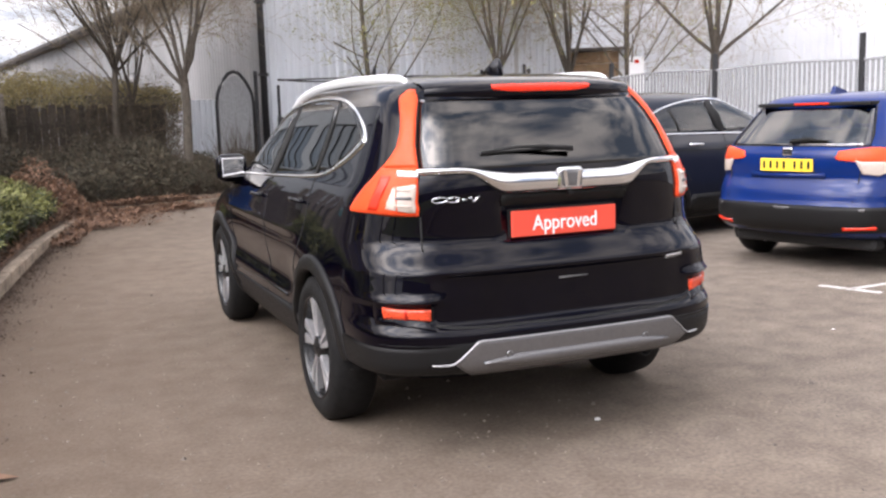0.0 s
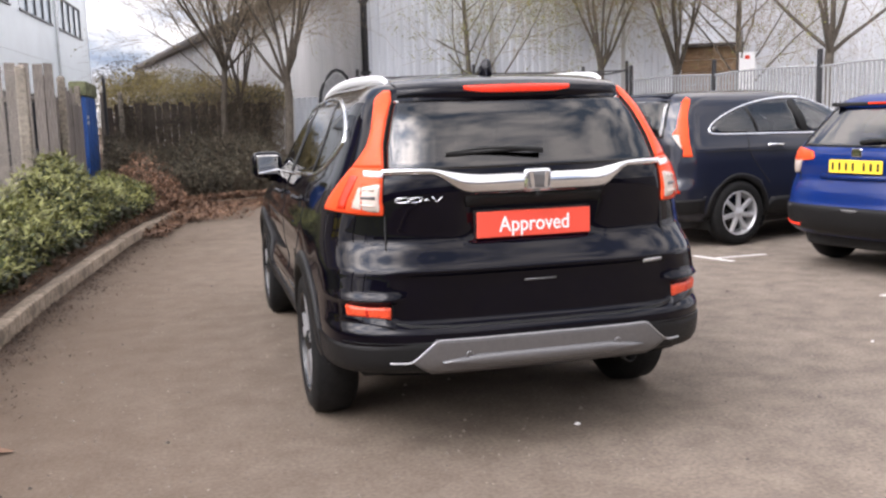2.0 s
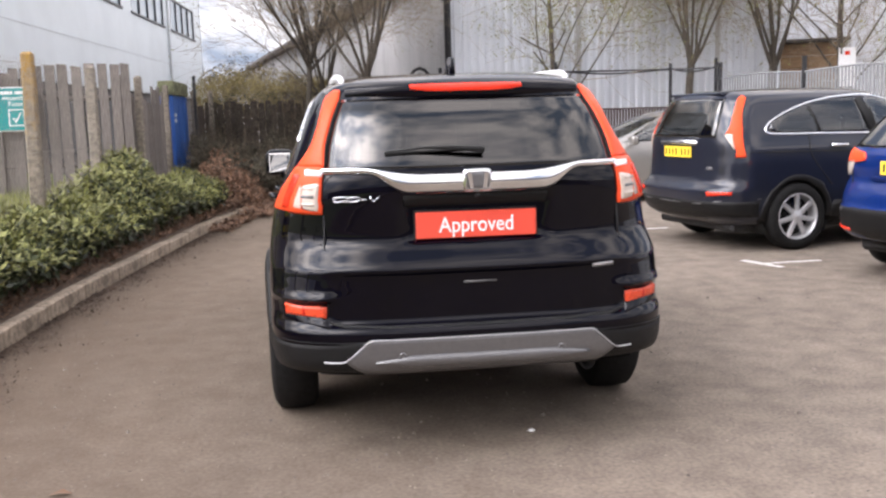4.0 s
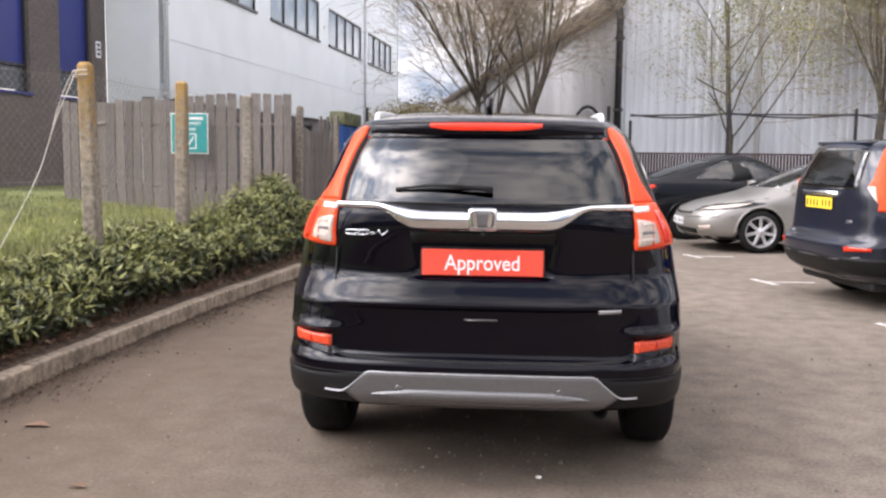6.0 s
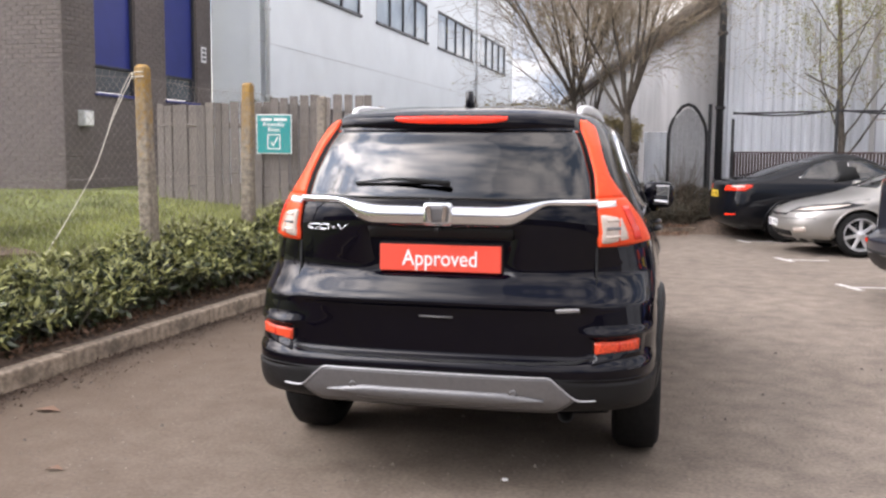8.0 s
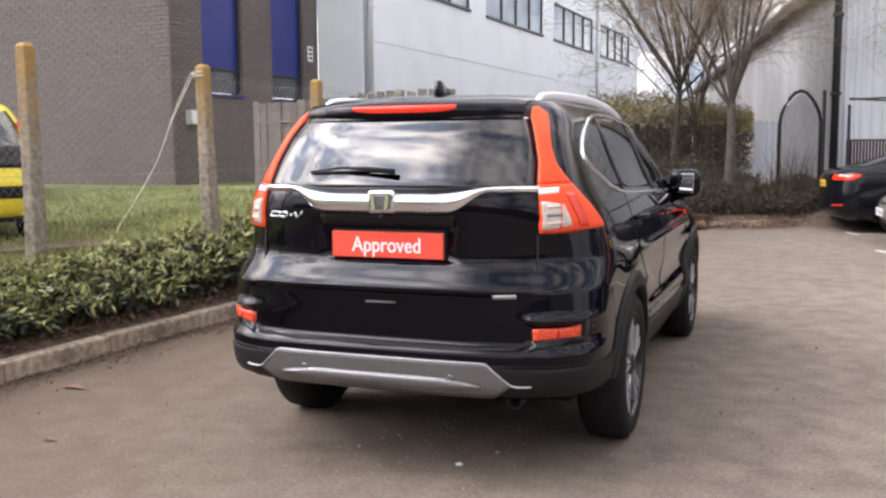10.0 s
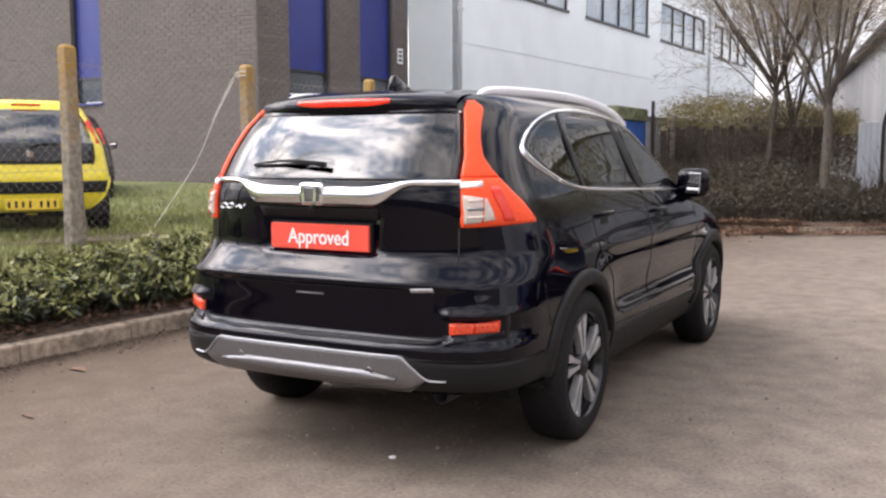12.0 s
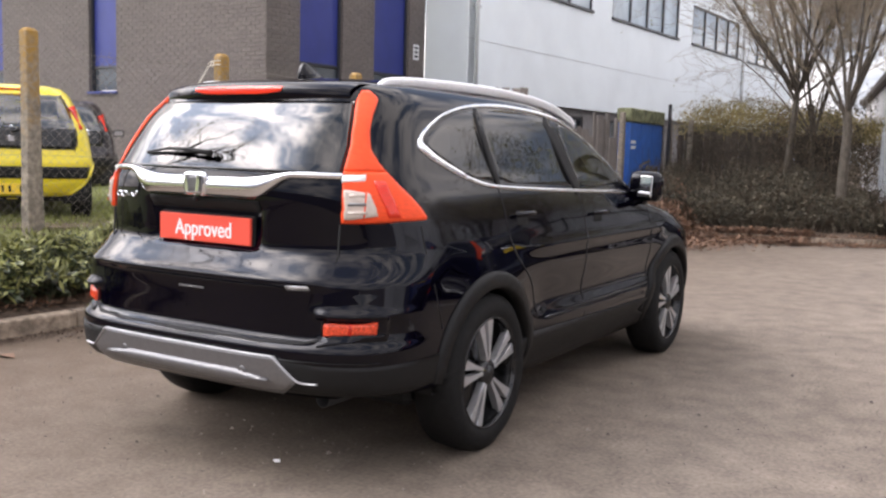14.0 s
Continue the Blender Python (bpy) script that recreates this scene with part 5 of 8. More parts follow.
for x in (-0.36, 0.36):
    seat(hero, x, 2.15, 0.55)
    seat(hero, x, 1.25, 0.55, 0.6)
part("dashboard", boxed((-0.7, 2.85, 0.85), (0.7, 3.2, 1.05), 0.06, segs=2), M_TRIM, hero)
part("load_cover", boxed((-0.66, 0.3, 1.0), (0.66, 1.1, 1.03), 0.01), M_TRIM, hero)
part("cabin_floor", boxed((-0.72, 0.35, 0.45), (0.72, 3.2, 0.5)), M_TRIM, hero)


# ---- the other parked cars ----
def paint(name, color, metal=0.0, rough=0.35, coat=0.9, spec=0.3):
    return mat(name, color, rough, metal, spec=spec, coat=coat, noise_scale=200, vary=0.08, stain=0.06, stain_scale=2.0)


M_NAVY = paint("dark_navy_paint", (0.0105, 0.0125, 0.022), spec=0.15)
M_ROYAL = paint("bright_blue_paint", (0.002, 0.018, 0.115), coat=0.6, spec=0.1)
M_SILVERCAR = paint("warm_silver_paint", (0.30, 0.285, 0.265), 0.5, 0.35)
M_BLACKCAR = paint("black_blue_paint", (0.004, 0.0045, 0.0065), coat=0.6, spec=0.05)
M_YELLOW = paint("bright_yellow_paint", (0.85, 0.68, 0.03), 0.0)
M_MAROON = paint("near_black_red_paint", (0.012, 0.006, 0.007))
M_PLATE = mat("yellow_reflective_plate", (0.9, 0.62, 0.05), 0.4, noise_scale=40, vary=0.04)
M_WPLATE = mat("white_reflective_plate", (0.8, 0.8, 0.8), 0.4, noise_scale=40, vary=0.04)
M_TINT = glass_mat("smoked_car_glass", (0.22, 0.24, 0.25))
M_PALEGLASS = glass_mat("pale_car_glass", (0.7, 0.74, 0.73), ior=2.4)


def plate(shell, parent, z, y_off=0.012, white=False, front=False, w=0.26):
    """A plate with plain bars where the characters stand."""
    yy = (shell.y1(z) + y_off) if front else (shell.at(0, z).y - y_off)
    d = 1 if front else -1
    p = part("number_plate", boxed((-w, min(yy, yy + d * 0.008), z - 0.056), (w, max(yy, yy + d * 0.008), z + 0.056), 0.003), M_WPLATE if white else M_PLATE, parent, "white front plate with dark bars" if white else "yellow rear plate with dark bars")
    yb = yy + d * 0.0095
    for k in range(7):
        x = -0.2 + 0.4 * k / 6 + (0.02 if k > 3 else -0.02)
        part("plate_bar", boxed((x - 0.012, min(yb, yb - d * 0.003), z - 0.034), (x + 0.012, max(yb, yb - d * 0.003), z + 0.034)), M_GAP, p)
    return p


def parked_car(name, label, at, yaw, shell, body_paint, axles, radius, tyre_x, rear_glass, side_panes, glass, spokes=7, clad=None, z_arch=0.07, group="", face=M_ALLOYB, seats=True, rim_k=0.66):
    root = thing(name, at, yaw, label, "car", group)
    holes = []
    if rear_glass:
        holes.append(shrink(rear_glass, 0.05))
    for pts, _ in side_panes:
        for sd in (1, -1):
            holes.append(shrink([(sd * s, z) for s, z in pts], 0.05))
    zt, zb = shell.z1 - 0.1, shell.z1 - 0.46
    wind = [shell.F(0.0, zb), shell.F(0.6, zb), shell.F(0.5, zt - 0.05), shell.F(0.44, zt), shell.F(0.0, zt)]
    for sd in (1, -1):
        holes.append([(sd * a, z) for a, z in shrink(wind, 0.03)])
    shell.body("body", root, body_paint, step=0.025, na=26, ns=60, holes=holes, wheels=[(y, radius, radius + 0.045) for y in axles], label="painted bodywork")
    for y in axles:
        for sd in (1, -1):
            bm = bmesh.new()
            rings = []
            for a in range(17):
                t = math.pi * (a / 16) * 1.3 - 0.15 * math.pi
                rings.append([bm.verts.new((sd * x, y + (radius + 0.05) * math.cos(t), max(radius + (radius + 0.05) * math.sin(t), 0.18))) for x in (0.5, tyre_x - 0.05)])
            for r, s in zip(rings, rings[1:]):
                bm.faces.new((r[0], r[1], s[1], s[0]))
            part("wheel_arch_liner", bm, M_GAP, root)
            lip = []
            for k in range(25):
                a = math.pi * (-0.04 + 1.08 * k / 24)
                z = max(radius + (radius + 0.05) * math.sin(a), shell.z0 + 0.02)
                lip.append(shell.S(y + (radius + 0.05) * math.cos(a), z))
            shell.band("wheel_arch_lip", root, clad or body_paint, lip, z_arch, off=0.004, high=0.008, mirror=sd < 0)
            wheel(root, sd * tyre_x, y, radius, sd, radius, radius * rim_k, 0.2, spokes, "plain", face=face)
    part("underbody", boxed((-0.7, 0.3, 0.2), (0.7, shell.y1(0.5) - 0.4, 0.32), 0.03), M_TRIM, root)
    if rear_glass:
        shell.patch("rear_window", root, glass, rear_glass, off=0.003, rim=0.003, nz=12, na=20, label="rear window")
        edge = rear_glass + rear_glass[:1]
        shell.band("rear_window_seal", root, M_GAP, [p for p in edge], 0.02, off=0.002, high=0.003)
    for pts, g in side_panes:
        for m in (False, True):
            shell.patch("side_window", root, g, pts, off=0.003, rim=0.003, nz=10, na=12, mirror=m, label="side window")
    for m in (False, True):
        shell.patch("windscreen_half", root, M_PALEGLASS, wind, off=0.003, rim=0.003, nz=8, na=8, mirror=m)
    if seats:
        mid = (axles[0] + axles[1]) / 2
        zs = shell.z1 - 1.05
        for x in (-0.35, 0.35):
            seat(root, x, mid + 0.05, zs)
            seat(root, x, mid - 0.8, zs, 0.55)
    part("cabin_floor", boxed((-0.68, axles[0] - 0.3, 0.4), (0.68, axles[1] - 0.2, 0.45)), M_TRIM, root)
    return root


def side_pane(shell, pts):
    return [shell.S(y, z) for y, z in pts]


def door_mirrors(root, x, y, z, material, w=0.2, h=0.14):
    for sd in (1, -1):
        mm = part("door_mirror", boxed((sd * x - w / 2, y - 0.04, z - h / 2), (sd * x + w / 2, y + 0.07, z + h / 2), 0.035, segs=2), material, root, "", True)
        part("mirror_glass", boxed((sd * x - w / 2 + 0.02, y - 0.046, z - h / 2 + 0.02), (sd * x + w / 2 - 0.02, y - 0.038, z + h / 2 - 0.02)), M_MIRROR, mm)


# navy estate of the older shape
NAVY = Shell([(z, hw, y0 + 0.11, y1 + 0.02, ry, fy) for z, hw, y0, y1, ry, fy in [
    (0.28, 0.82, 0.1, 4.3, 0.4, 0.6), (0.36, 0.88, -0.02, 4.36, 0.45, 0.65), (0.5, 0.9, -0.1, 4.4, 0.5, 0.7), (0.64, 0.905, -0.11, 4.4, 0.5, 0.7), (0.68, 0.905, -0.06, 4.4, 0.5, 0.7), (0.74, 0.903, -0.02, 4.38, 0.48, 0.7), (0.9, 0.9, -0.005, 4.25, 0.48, 0.75),
    (1.0, 0.89, -0.0, 4.0, 0.48, 0.8), (1.06, 0.88, 0.0, 3.6, 0.48, 0.8), (1.1, 0.865, 0.0, 3.35, 0.46, 0.7), (1.2, 0.83, 0.01, 3.1, 0.45, 0.6), (1.32, 0.785, 0.045, 2.9, 0.42, 0.5), (1.45, 0.735, 0.1, 2.6, 0.4, 0.5), (1.55, 0.69, 0.15, 2.35, 0.4, 0.5), (1.61, 0.63, 0.19, 2.2, 0.42, 0.5), (1.64, 0.54, 0.28, 2.0, 0.4, 0.5), (1.66, 0.36, 0.6, 1.8, 0.35, 0.4), (1.67, 0.15, 0.95, 1.5, 0.2, 0.2)]], 3.4)
N = NAVY
ng = [N.R(-0.6, 1.17), N.R(0.6, 1.17), N.R(0.585, 1.3), N.R(0.545, 1.46), N.R(0.52, 1.56), N.R(-0.52, 1.56), N.R(-0.545, 1.46), N.R(-0.585, 1.3)]
n_rear = side_pane(N, [(0.66, 1.2), (1.9, 1.185), (1.86, 1.38), (1.78, 1.55), (1.45, 1.54), (1.1, 1.475), (0.82, 1.38), (0.64, 1.27)])
n_front = side_pane(N, [(1.98, 1.185), (2.9, 1.16), (2.72, 1.3), (2.48, 1.43), (2.2, 1.53), (1.9, 1.555), (1.94, 1.38)])
navy = parked_car("estate_car", "dark navy off-road estate car with tall red lamps", (3.1, 5.72, 0), -80, N, M_NAVY, (0.95, 3.57), 0.35, 0.915, ng, [(n_rear, M_TINT), (n_front, M_PALEGLASS)], M_TINT, 7, M_CLAD, 0.055)
N.band("window_chrome", navy, M_CHROME, [N.S(y, z) for y, z in smooth_line([(2.95, 1.15), (2.0, 1.17), (1.2, 1.185), (0.75, 1.193), (0.61, 1.215), (0.65, 1.3), (0.88, 1.41), (1.2, 1.505), (1.6, 1.56), (2.0, 1.565), (2.3, 1.51), (2.6, 1.38), (2.92, 1.19)], 6)], 0.022, off=0.005, high=0.005, label="chrome window surround")
N.band("window_chrome", navy, M_CHROME, [N.S(y, z) for y, z in smooth_line([(2.95, 1.15), (2.0, 1.17), (1.2, 1.185), (0.75, 1.193), (0.61, 1.215), (0.65, 1.3), (0.88, 1.41), (1.2, 1.505), (1.6, 1.56), (2.0, 1.565), (2.3, 1.51), (2.6, 1.38), (2.92, 1.19)], 6)], 0.022, off=0.005, high=0.005, mirror=True, label="chrome window surround")
for m in (False, True):
    lamp = N.patch("tail_lamp", navy, M_REDGLOW, [N.R(0.80, 0.97), N.S(0.35, 0.97), N.S(0.355, 1.25), N.S(0.385, 1.40), N.S(0.475, 1.56), N.S(0.455, 1.585), N.S(0.42, 1.575), N.S(0.325, 1.42), N.S(0.262, 1.27), N.S(0.215, 1.19), N.R(0.80, 1.05)], off=0.012, rim=0.015, nz=22, na=10, mirror=m, label="tall orange-red tail lamp")
    N.patch("clear_lens", lamp, M_CLEARLENS, [N.R(0.79, 1.05), N.S(0.265, 1.05), N.S(0.262, 1.2), N.S(0.215, 1.2)], off=0.02, nz=6, na=6, mirror=m, label="clear lamp lens")
    N.patch("bumper_reflector", navy, M_RED, [N.R(0.62, 0.585), N.S(0.2, 0.59), N.S(0.2, 0.63), N.R(0.62, 0.63)], off=0.01, nz=3, na=6, mirror=m, label="red bumper reflector")
    for hy in (1.35, 2.3):
        N.band("door_handle", navy, M_CHROME, [N.S(hy, 1.06), N.S(hy + 0.1, 1.058), N.S(hy + 0.2, 1.055)], 0.03, off=0.012, high=0.02, mirror=m, label="chrome door handle")
    for line in ([(1.95, 0.4), (1.97, 0.8), (1.95, 1.18)], [(1.36, 0.66), (1.2, 0.85), (1.1, 1.0), (1.1, 1.19)], [(0.4, 1.02), (1.5, 1.0), (3.4, 0.94)]):
        N.band("panel_gap", navy, M_GAP, [N.S(y, z) for y, z in smooth_line(line, 6)], 0.012, off=0.0015, high=0.001, mirror=m)
    N.patch("sill_cladding", navy, M_CLAD, [N.S(1.4, 0.29), N.S(3.1, 0.29), N.S(3.1, 0.5), N.S(1.4, 0.5)], off=0.01, nz=4, na=16, mirror=m)
    N.band("door_pillar", navy, M_GAP, [N.S(1.94, 1.19), N.S(1.9, 1.38), N.S(1.84, 1.555)], 0.09, off=0.005, high=0.001, mirror=m)
    N.band("quarter_pillar", navy, M_GAP, [N.S(1.25, 1.2), N.S(1.22, 1.35), N.S(1.16, 1.46)], 0.03, off=0.005, high=0.001, mirror=m)
N.patch("bumper_cladding", navy, M_CLAD, [N.S(0.5, 0.36, -1), N.R(-0.5, 0.34), N.R(0.5, 0.34), N.S(0.5, 0.36), N.S(0.5, 0.53), N.R(0.5, 0.49), N.R(-0.5, 0.49), N.S(0.5, 0.53, -1)], off=0.006, nz=6, na=30, label="dark plastic bumper skirt")
N.band("bumper_edge", navy, M_SILVER, [N.S(0.5, 0.55, -1), N.R(-0.75, 0.54), N.R(-0.5, 0.5), N.R(0, 0.5), N.R(0.5, 0.5), N.R(0.75, 0.54), N.S(0.5, 0.55)], 0.01, off=0.01, high=0.004)
N.band("tailgate_bar", navy, M_CHROME, [N.R(-0.34, 1.115), N.R(0, 1.12), N.R(0.34, 1.115)], 0.05, off=0.012, high=0.012, label="chrome tailgate bar")
plate(N, navy, 1.02)
N.band("badge_strip", navy, M_SILVER, [N.R(0.5, 0.86), N.R(0.58, 0.86)], 0.03, off=0.002, high=0.004)
part("rear_wiper", tubed([N.off(N.R(0.0, 1.2)[0], 1.2, 0.02), N.off(N.R(-0.35, 1.24)[0], 1.24, 0.015)], 0.012, 6), M_GAP, navy)
part("roof_spoiler", boxed((-0.48, 0.30, 1.60), (0.48, 0.55, 1.632), 0.012), M_NAVY, navy)
door_mirrors(navy, 0.98, 2.95, 1.16, M_NAVY)

# bright blue crossover
ROYAL = Shell([(0.28, 0.74, 0.35, 4.1, 0.4, 0.6), (0.34, 0.84, 0.08, 4.16, 0.45, 0.6), (0.45, 0.875, -0.01, 4.22, 0.5, 0.65), (0.58, 0.88, -0.02, 4.24, 0.5, 0.65), (0.62, 0.88, 0.0, 4.24, 0.5, 0.65), (0.70, 0.88, 0.015, 4.22, 0.5, 0.7), (0.76, 0.88, 0.04, 4.2, 0.5, 0.7), (0.84, 0.875, 0.075, 4.12, 0.5, 0.75), (0.95, 0.865, 0.06, 3.8, 0.5, 0.75), (1.0, 0.855, 0.06, 3.5, 0.5, 0.7), (1.05, 0.84, 0.07, 3.25, 0.48, 0.6), (1.12, 0.815, 0.12, 3.08, 0.46, 0.55), (1.2, 0.785, 0.19, 2.92, 0.44, 0.5), (1.32, 0.735, 0.3, 2.65, 0.42, 0.5), (1.42, 0.69, 0.4, 2.4, 0.4, 0.5), (1.5, 0.635, 0.48, 2.15, 0.4, 0.5), (1.54, 0.56, 0.55, 1.98, 0.4, 0.5), (1.57, 0.4, 0.75, 1.75, 0.35, 0.4), (1.58, 0.2, 1.0, 1.5, 0.2, 0.2)], 3.2)
N = ROYAL
rg = [N.R(-0.68, 1.105), N.R(0.68, 1.105), N.R(0.66, 1.2), N.R(0.615, 1.32), N.R(0.565, 1.44), N.R(-0.565, 1.44), N.R(-0.615, 1.32), N.R(-0.66, 1.2)]
r_rear = side_pane(N, [(1.1, 1.16), (1.75, 1.12), (1.7, 1.3), (1.62, 1.46), (1.3, 1.4), (1.12, 1.28)])
r_front = side_pane(N, [(1.82, 1.12), (2.75, 1.08), (2.5, 1.25), (2.2, 1.4), (1.9, 1.47), (1.74, 1.475)])
royal = parked_car("crossover_car", "bright blue crossover car, reversed into a bay", (3.93, 2.92, 0), -76, N, M_ROYAL, (0.84, 3.45), 0.335, 0.885, rg, [(r_rear, M_TINT), (r_front, M_PALEGLASS)], M_PALEGLASS, 8, M_CLAD, 0.09)
for m in (False, True):
    lamp = N.patch("tail_lamp", royal, M_REDGLOW, [N.R(0.44, 1.0), N.R(0.6, 0.98), N.S(0.3, 0.965), N.S(0.42, 0.99), N.S(0.45, 1.06), N.S(0.25, 1.095), N.R(0.66, 1.09), N.R(0.47, 1.065)], off=0.012, nz=8, na=18, mirror=m, label="orange-red tail lamp")
    N.patch("clear_lens", lamp, M_CLEARLENS, [N.R(0.66, 0.87), N.S(0.22, 0.86), N.S(0.34, 0.92), N.S(0.36, 0.985), N.R(0.6, 0.992)], off=0.012, nz=8, na=10, mirror=m, label="clear pink-tinted lamp lens")
    N.patch("bumper_reflector", royal, M_RED, [N.R(0.55, 0.40), N.R(0.78, 0.41), N.R(0.78, 0.44), N.R(0.55, 0.43)], off=0.014, nz=3, na=6, mirror=m)
    N.band("panel_gap", royal, M_GAP, [N.R(0.62, 0.64), N.R(0.63, 0.8), N.R(0.655, 0.98)], 0.008, off=0.0015, high=0.001, mirror=m)
    N.band("panel_gap", royal, M_GAP, [N.S(1.8, 0.35), N.S(1.82, 0.8), N.S(1.8, 1.1)], 0.01, off=0.0015, high=0.001, mirror=m)
    N.band("door_pillar", royal, M_GAP, [N.S(1.79, 1.12), N.S(1.72, 1.3), N.S(1.66, 1.465)], 0.09, off=0.005, high=0.001, mirror=m)
    N.patch("sill_cladding", royal, M_CLAD, [N.S(1.25, 0.3), N.S(3.0, 0.3), N.S(3.0, 0.46), N.S(1.25, 0.46)], off=0.01, nz=4, na=16, mirror=m)
N.patch("bumper_cladding", royal, M_CLAD, [N.S(0.55, 0.36, -1), N.R(-0.5, 0.35), N.R(0.5, 0.35), N.S(0.55, 0.36), N.S(0.45, 0.6), N.R(0.7, 0.55), N.R(-0.7, 0.55), N.S(0.45, 0.6, -1)], off=0.006, nz=8, na=30, label="dark grey lower bumper")
N.band("bumper_edge", royal, M_SILVER, [N.S(0.45, 0.605, -1), N.R(-0.7, 0.575), N.R(0, 0.572), N.R(0.7, 0.575), N.S(0.45, 0.605)], 0.02, off=0.01, high=0.006, label="pale strip above the bumper")
plate(N, royal, 0.945)
N.band("plate_ledge", royal, M_ROYAL, [N.R(-0.36, 0.855), N.R(0, 0.85), N.R(0.36, 0.855)], 0.05, off=0.01, high=0.02)
part("badge", boxed((-0.05, N.at(0, 1.06).y - 0.02, 1.025), (0.05, N.at(0, 1.06).y + 0.01, 1.1), 0.012, segs=2), M_CHROME, royal, "chrome badge")
part("rear_wiper", tubed([N.off(N.R(0.0, 1.13)[0], 1.13, 0.03), N.off(N.R(0.16, 1.15)[0], 1.15, 0.03), N.off(N.R(0.34, 1.14)[0], 1.14, 0.02)], [0.022, 0.018, 0.01], 6), M_GAP, royal)
part("roof_spoiler", boxed((-0.56, 0.42, 1.452), (0.56, 0.62, 1.488), 0.014, segs=2), M_GAP, royal, "gloss black roof spoiler")
part("brake_lamp", boxed((-0.17, 0.41, 1.466), (0.17, 0.43, 1.484), 0.003), M_RED, royal)
bm = bmesh.new()
prism(bm, [(0.75, 1.555), (0.79, 1.63), (0.82, 1.63), (1.0, 1.575)], -0.02, 0.02, "x")
part("aerial_fin", bm, M_ROYAL, royal)
door_mirrors(royal, 0.95, 2.85, 1.1, M_ROYAL)

# warm silver hatchback with its nose to the drive
SILV = Shell([(0.2, 0.75, 0.2, 4.05, 0.4, 0.7), (0.3, 0.85, 0.05, 4.16, 0.45, 0.75), (0.45, 0.875, 0.0, 4.23, 0.45, 0.8), (0.58, 0.882, 0.0, 4.2, 0.45, 0.85), (0.66, 0.882, 0.02, 4.12, 0.45, 0.9), (0.73, 0.88, 0.04, 3.98, 0.45, 0.95), (0.80, 0.875, 0.06, 3.74, 0.45, 0.9), (0.87, 0.865, 0.1, 3.42, 0.45, 0.8), (0.93, 0.85, 0.14, 3.18, 0.45, 0.7), (1.0, 0.825, 0.2, 3.02, 0.45, 0.6), (1.1, 0.79, 0.35, 2.78, 0.45, 0.55), (1.22, 0.735, 0.6, 2.48, 0.45, 0.5), (1.33, 0.68, 0.9, 2.18, 0.4, 0.5), (1.40, 0.62, 1.1, 1.95, 0.4, 0.4), (1.44, 0.5, 1.25, 1.8, 0.2, 0.3), (1.46, 0.3, 1.35, 1.65, 0.1, 0.1)], 3.0, 3.0)
N = SILV
s_front = side_pane(N, [(1.65, 0.97), (2.85, 0.95), (2.6, 1.1), (2.3, 1.24), (2.0, 1.345), (1.7, 1.37)])
s_rear = side_pane(N, [(0.75, 1.02), (1.58, 0.975), (1.63, 1.37), (1.3, 1.34), (1.0, 1.22)])
hd = Vector((math.cos(radians(186)), math.sin(radians(186)), 0))
nose = Vector((2.76, 11.25, 0))
tail = nose - hd * 4.23
silver = parked_car("hatchback_car", "warm silver hatchback parked nose out, alloy wheels", tuple(tail), 96, N, M_SILVERCAR, (0.62, 3.22), 0.33, 0.885, None, [(s_rear, M_TINT), (s_front, M_PALEGLASS)], M_TINT, 7, None, 0.03, rim_k=0.7)


def nose_patch(name, material, pts, parent, label="", off=0.006, nz=5, na=12):
    """A panel on both halves of the silver car's nose."""
    made = [SILV.patch(name, parent, material, [SILV.F(x, z) for x, z in pts], off=off, rim=0.005, nz=nz, na=na, mirror=m, label=label) for m in (False, True)]
    return made


lamps = nose_patch("headlamp", M_RIMDARK, [(0.44, 0.625), (0.72, 0.645), (0.858, 0.70), (0.866, 0.775), (0.80, 0.79), (0.62, 0.735), (0.48, 0.69)], silver, "wedge headlamp with a dark surround", nz=8)
for lamp, m in zip(lamps, (False, True)):
    SILV.patch("lamp_lens", lamp, M_CLEARLENS, [SILV.F(x, z) for x, z in ((0.5, 0.645), (0.72, 0.662), (0.835, 0.71), (0.84, 0.765), (0.66, 0.725))], off=0.011, rim=0.004, nz=6, na=8, mirror=m, label="bright headlamp lens")
nose_patch("fog_lamp", M_CLEARLENS, [(0.6, 0.34), (0.74, 0.345), (0.76, 0.43), (0.62, 0.42)], silver, "clear fog lamp", 0.008, 4, 5)
nose_patch("grille", M_GAP, [(0.0, 0.28), (0.5, 0.28), (0.54, 0.36), (0.0, 0.36)], silver, "dark lower grille")
nose_patch("upper_grille", M_GAP, [(0.0, 0.565), (0.42, 0.575), (0.44, 0.615), (0.0, 0.61)], silver, "dark upper grille slit", nz=3)
nose_patch("front_lip", M_GAP, [(0.0, 0.205), (0.78, 0.205), (0.82, 0.25), (0.0, 0.25)], silver, "dark lower lip", nz=3)
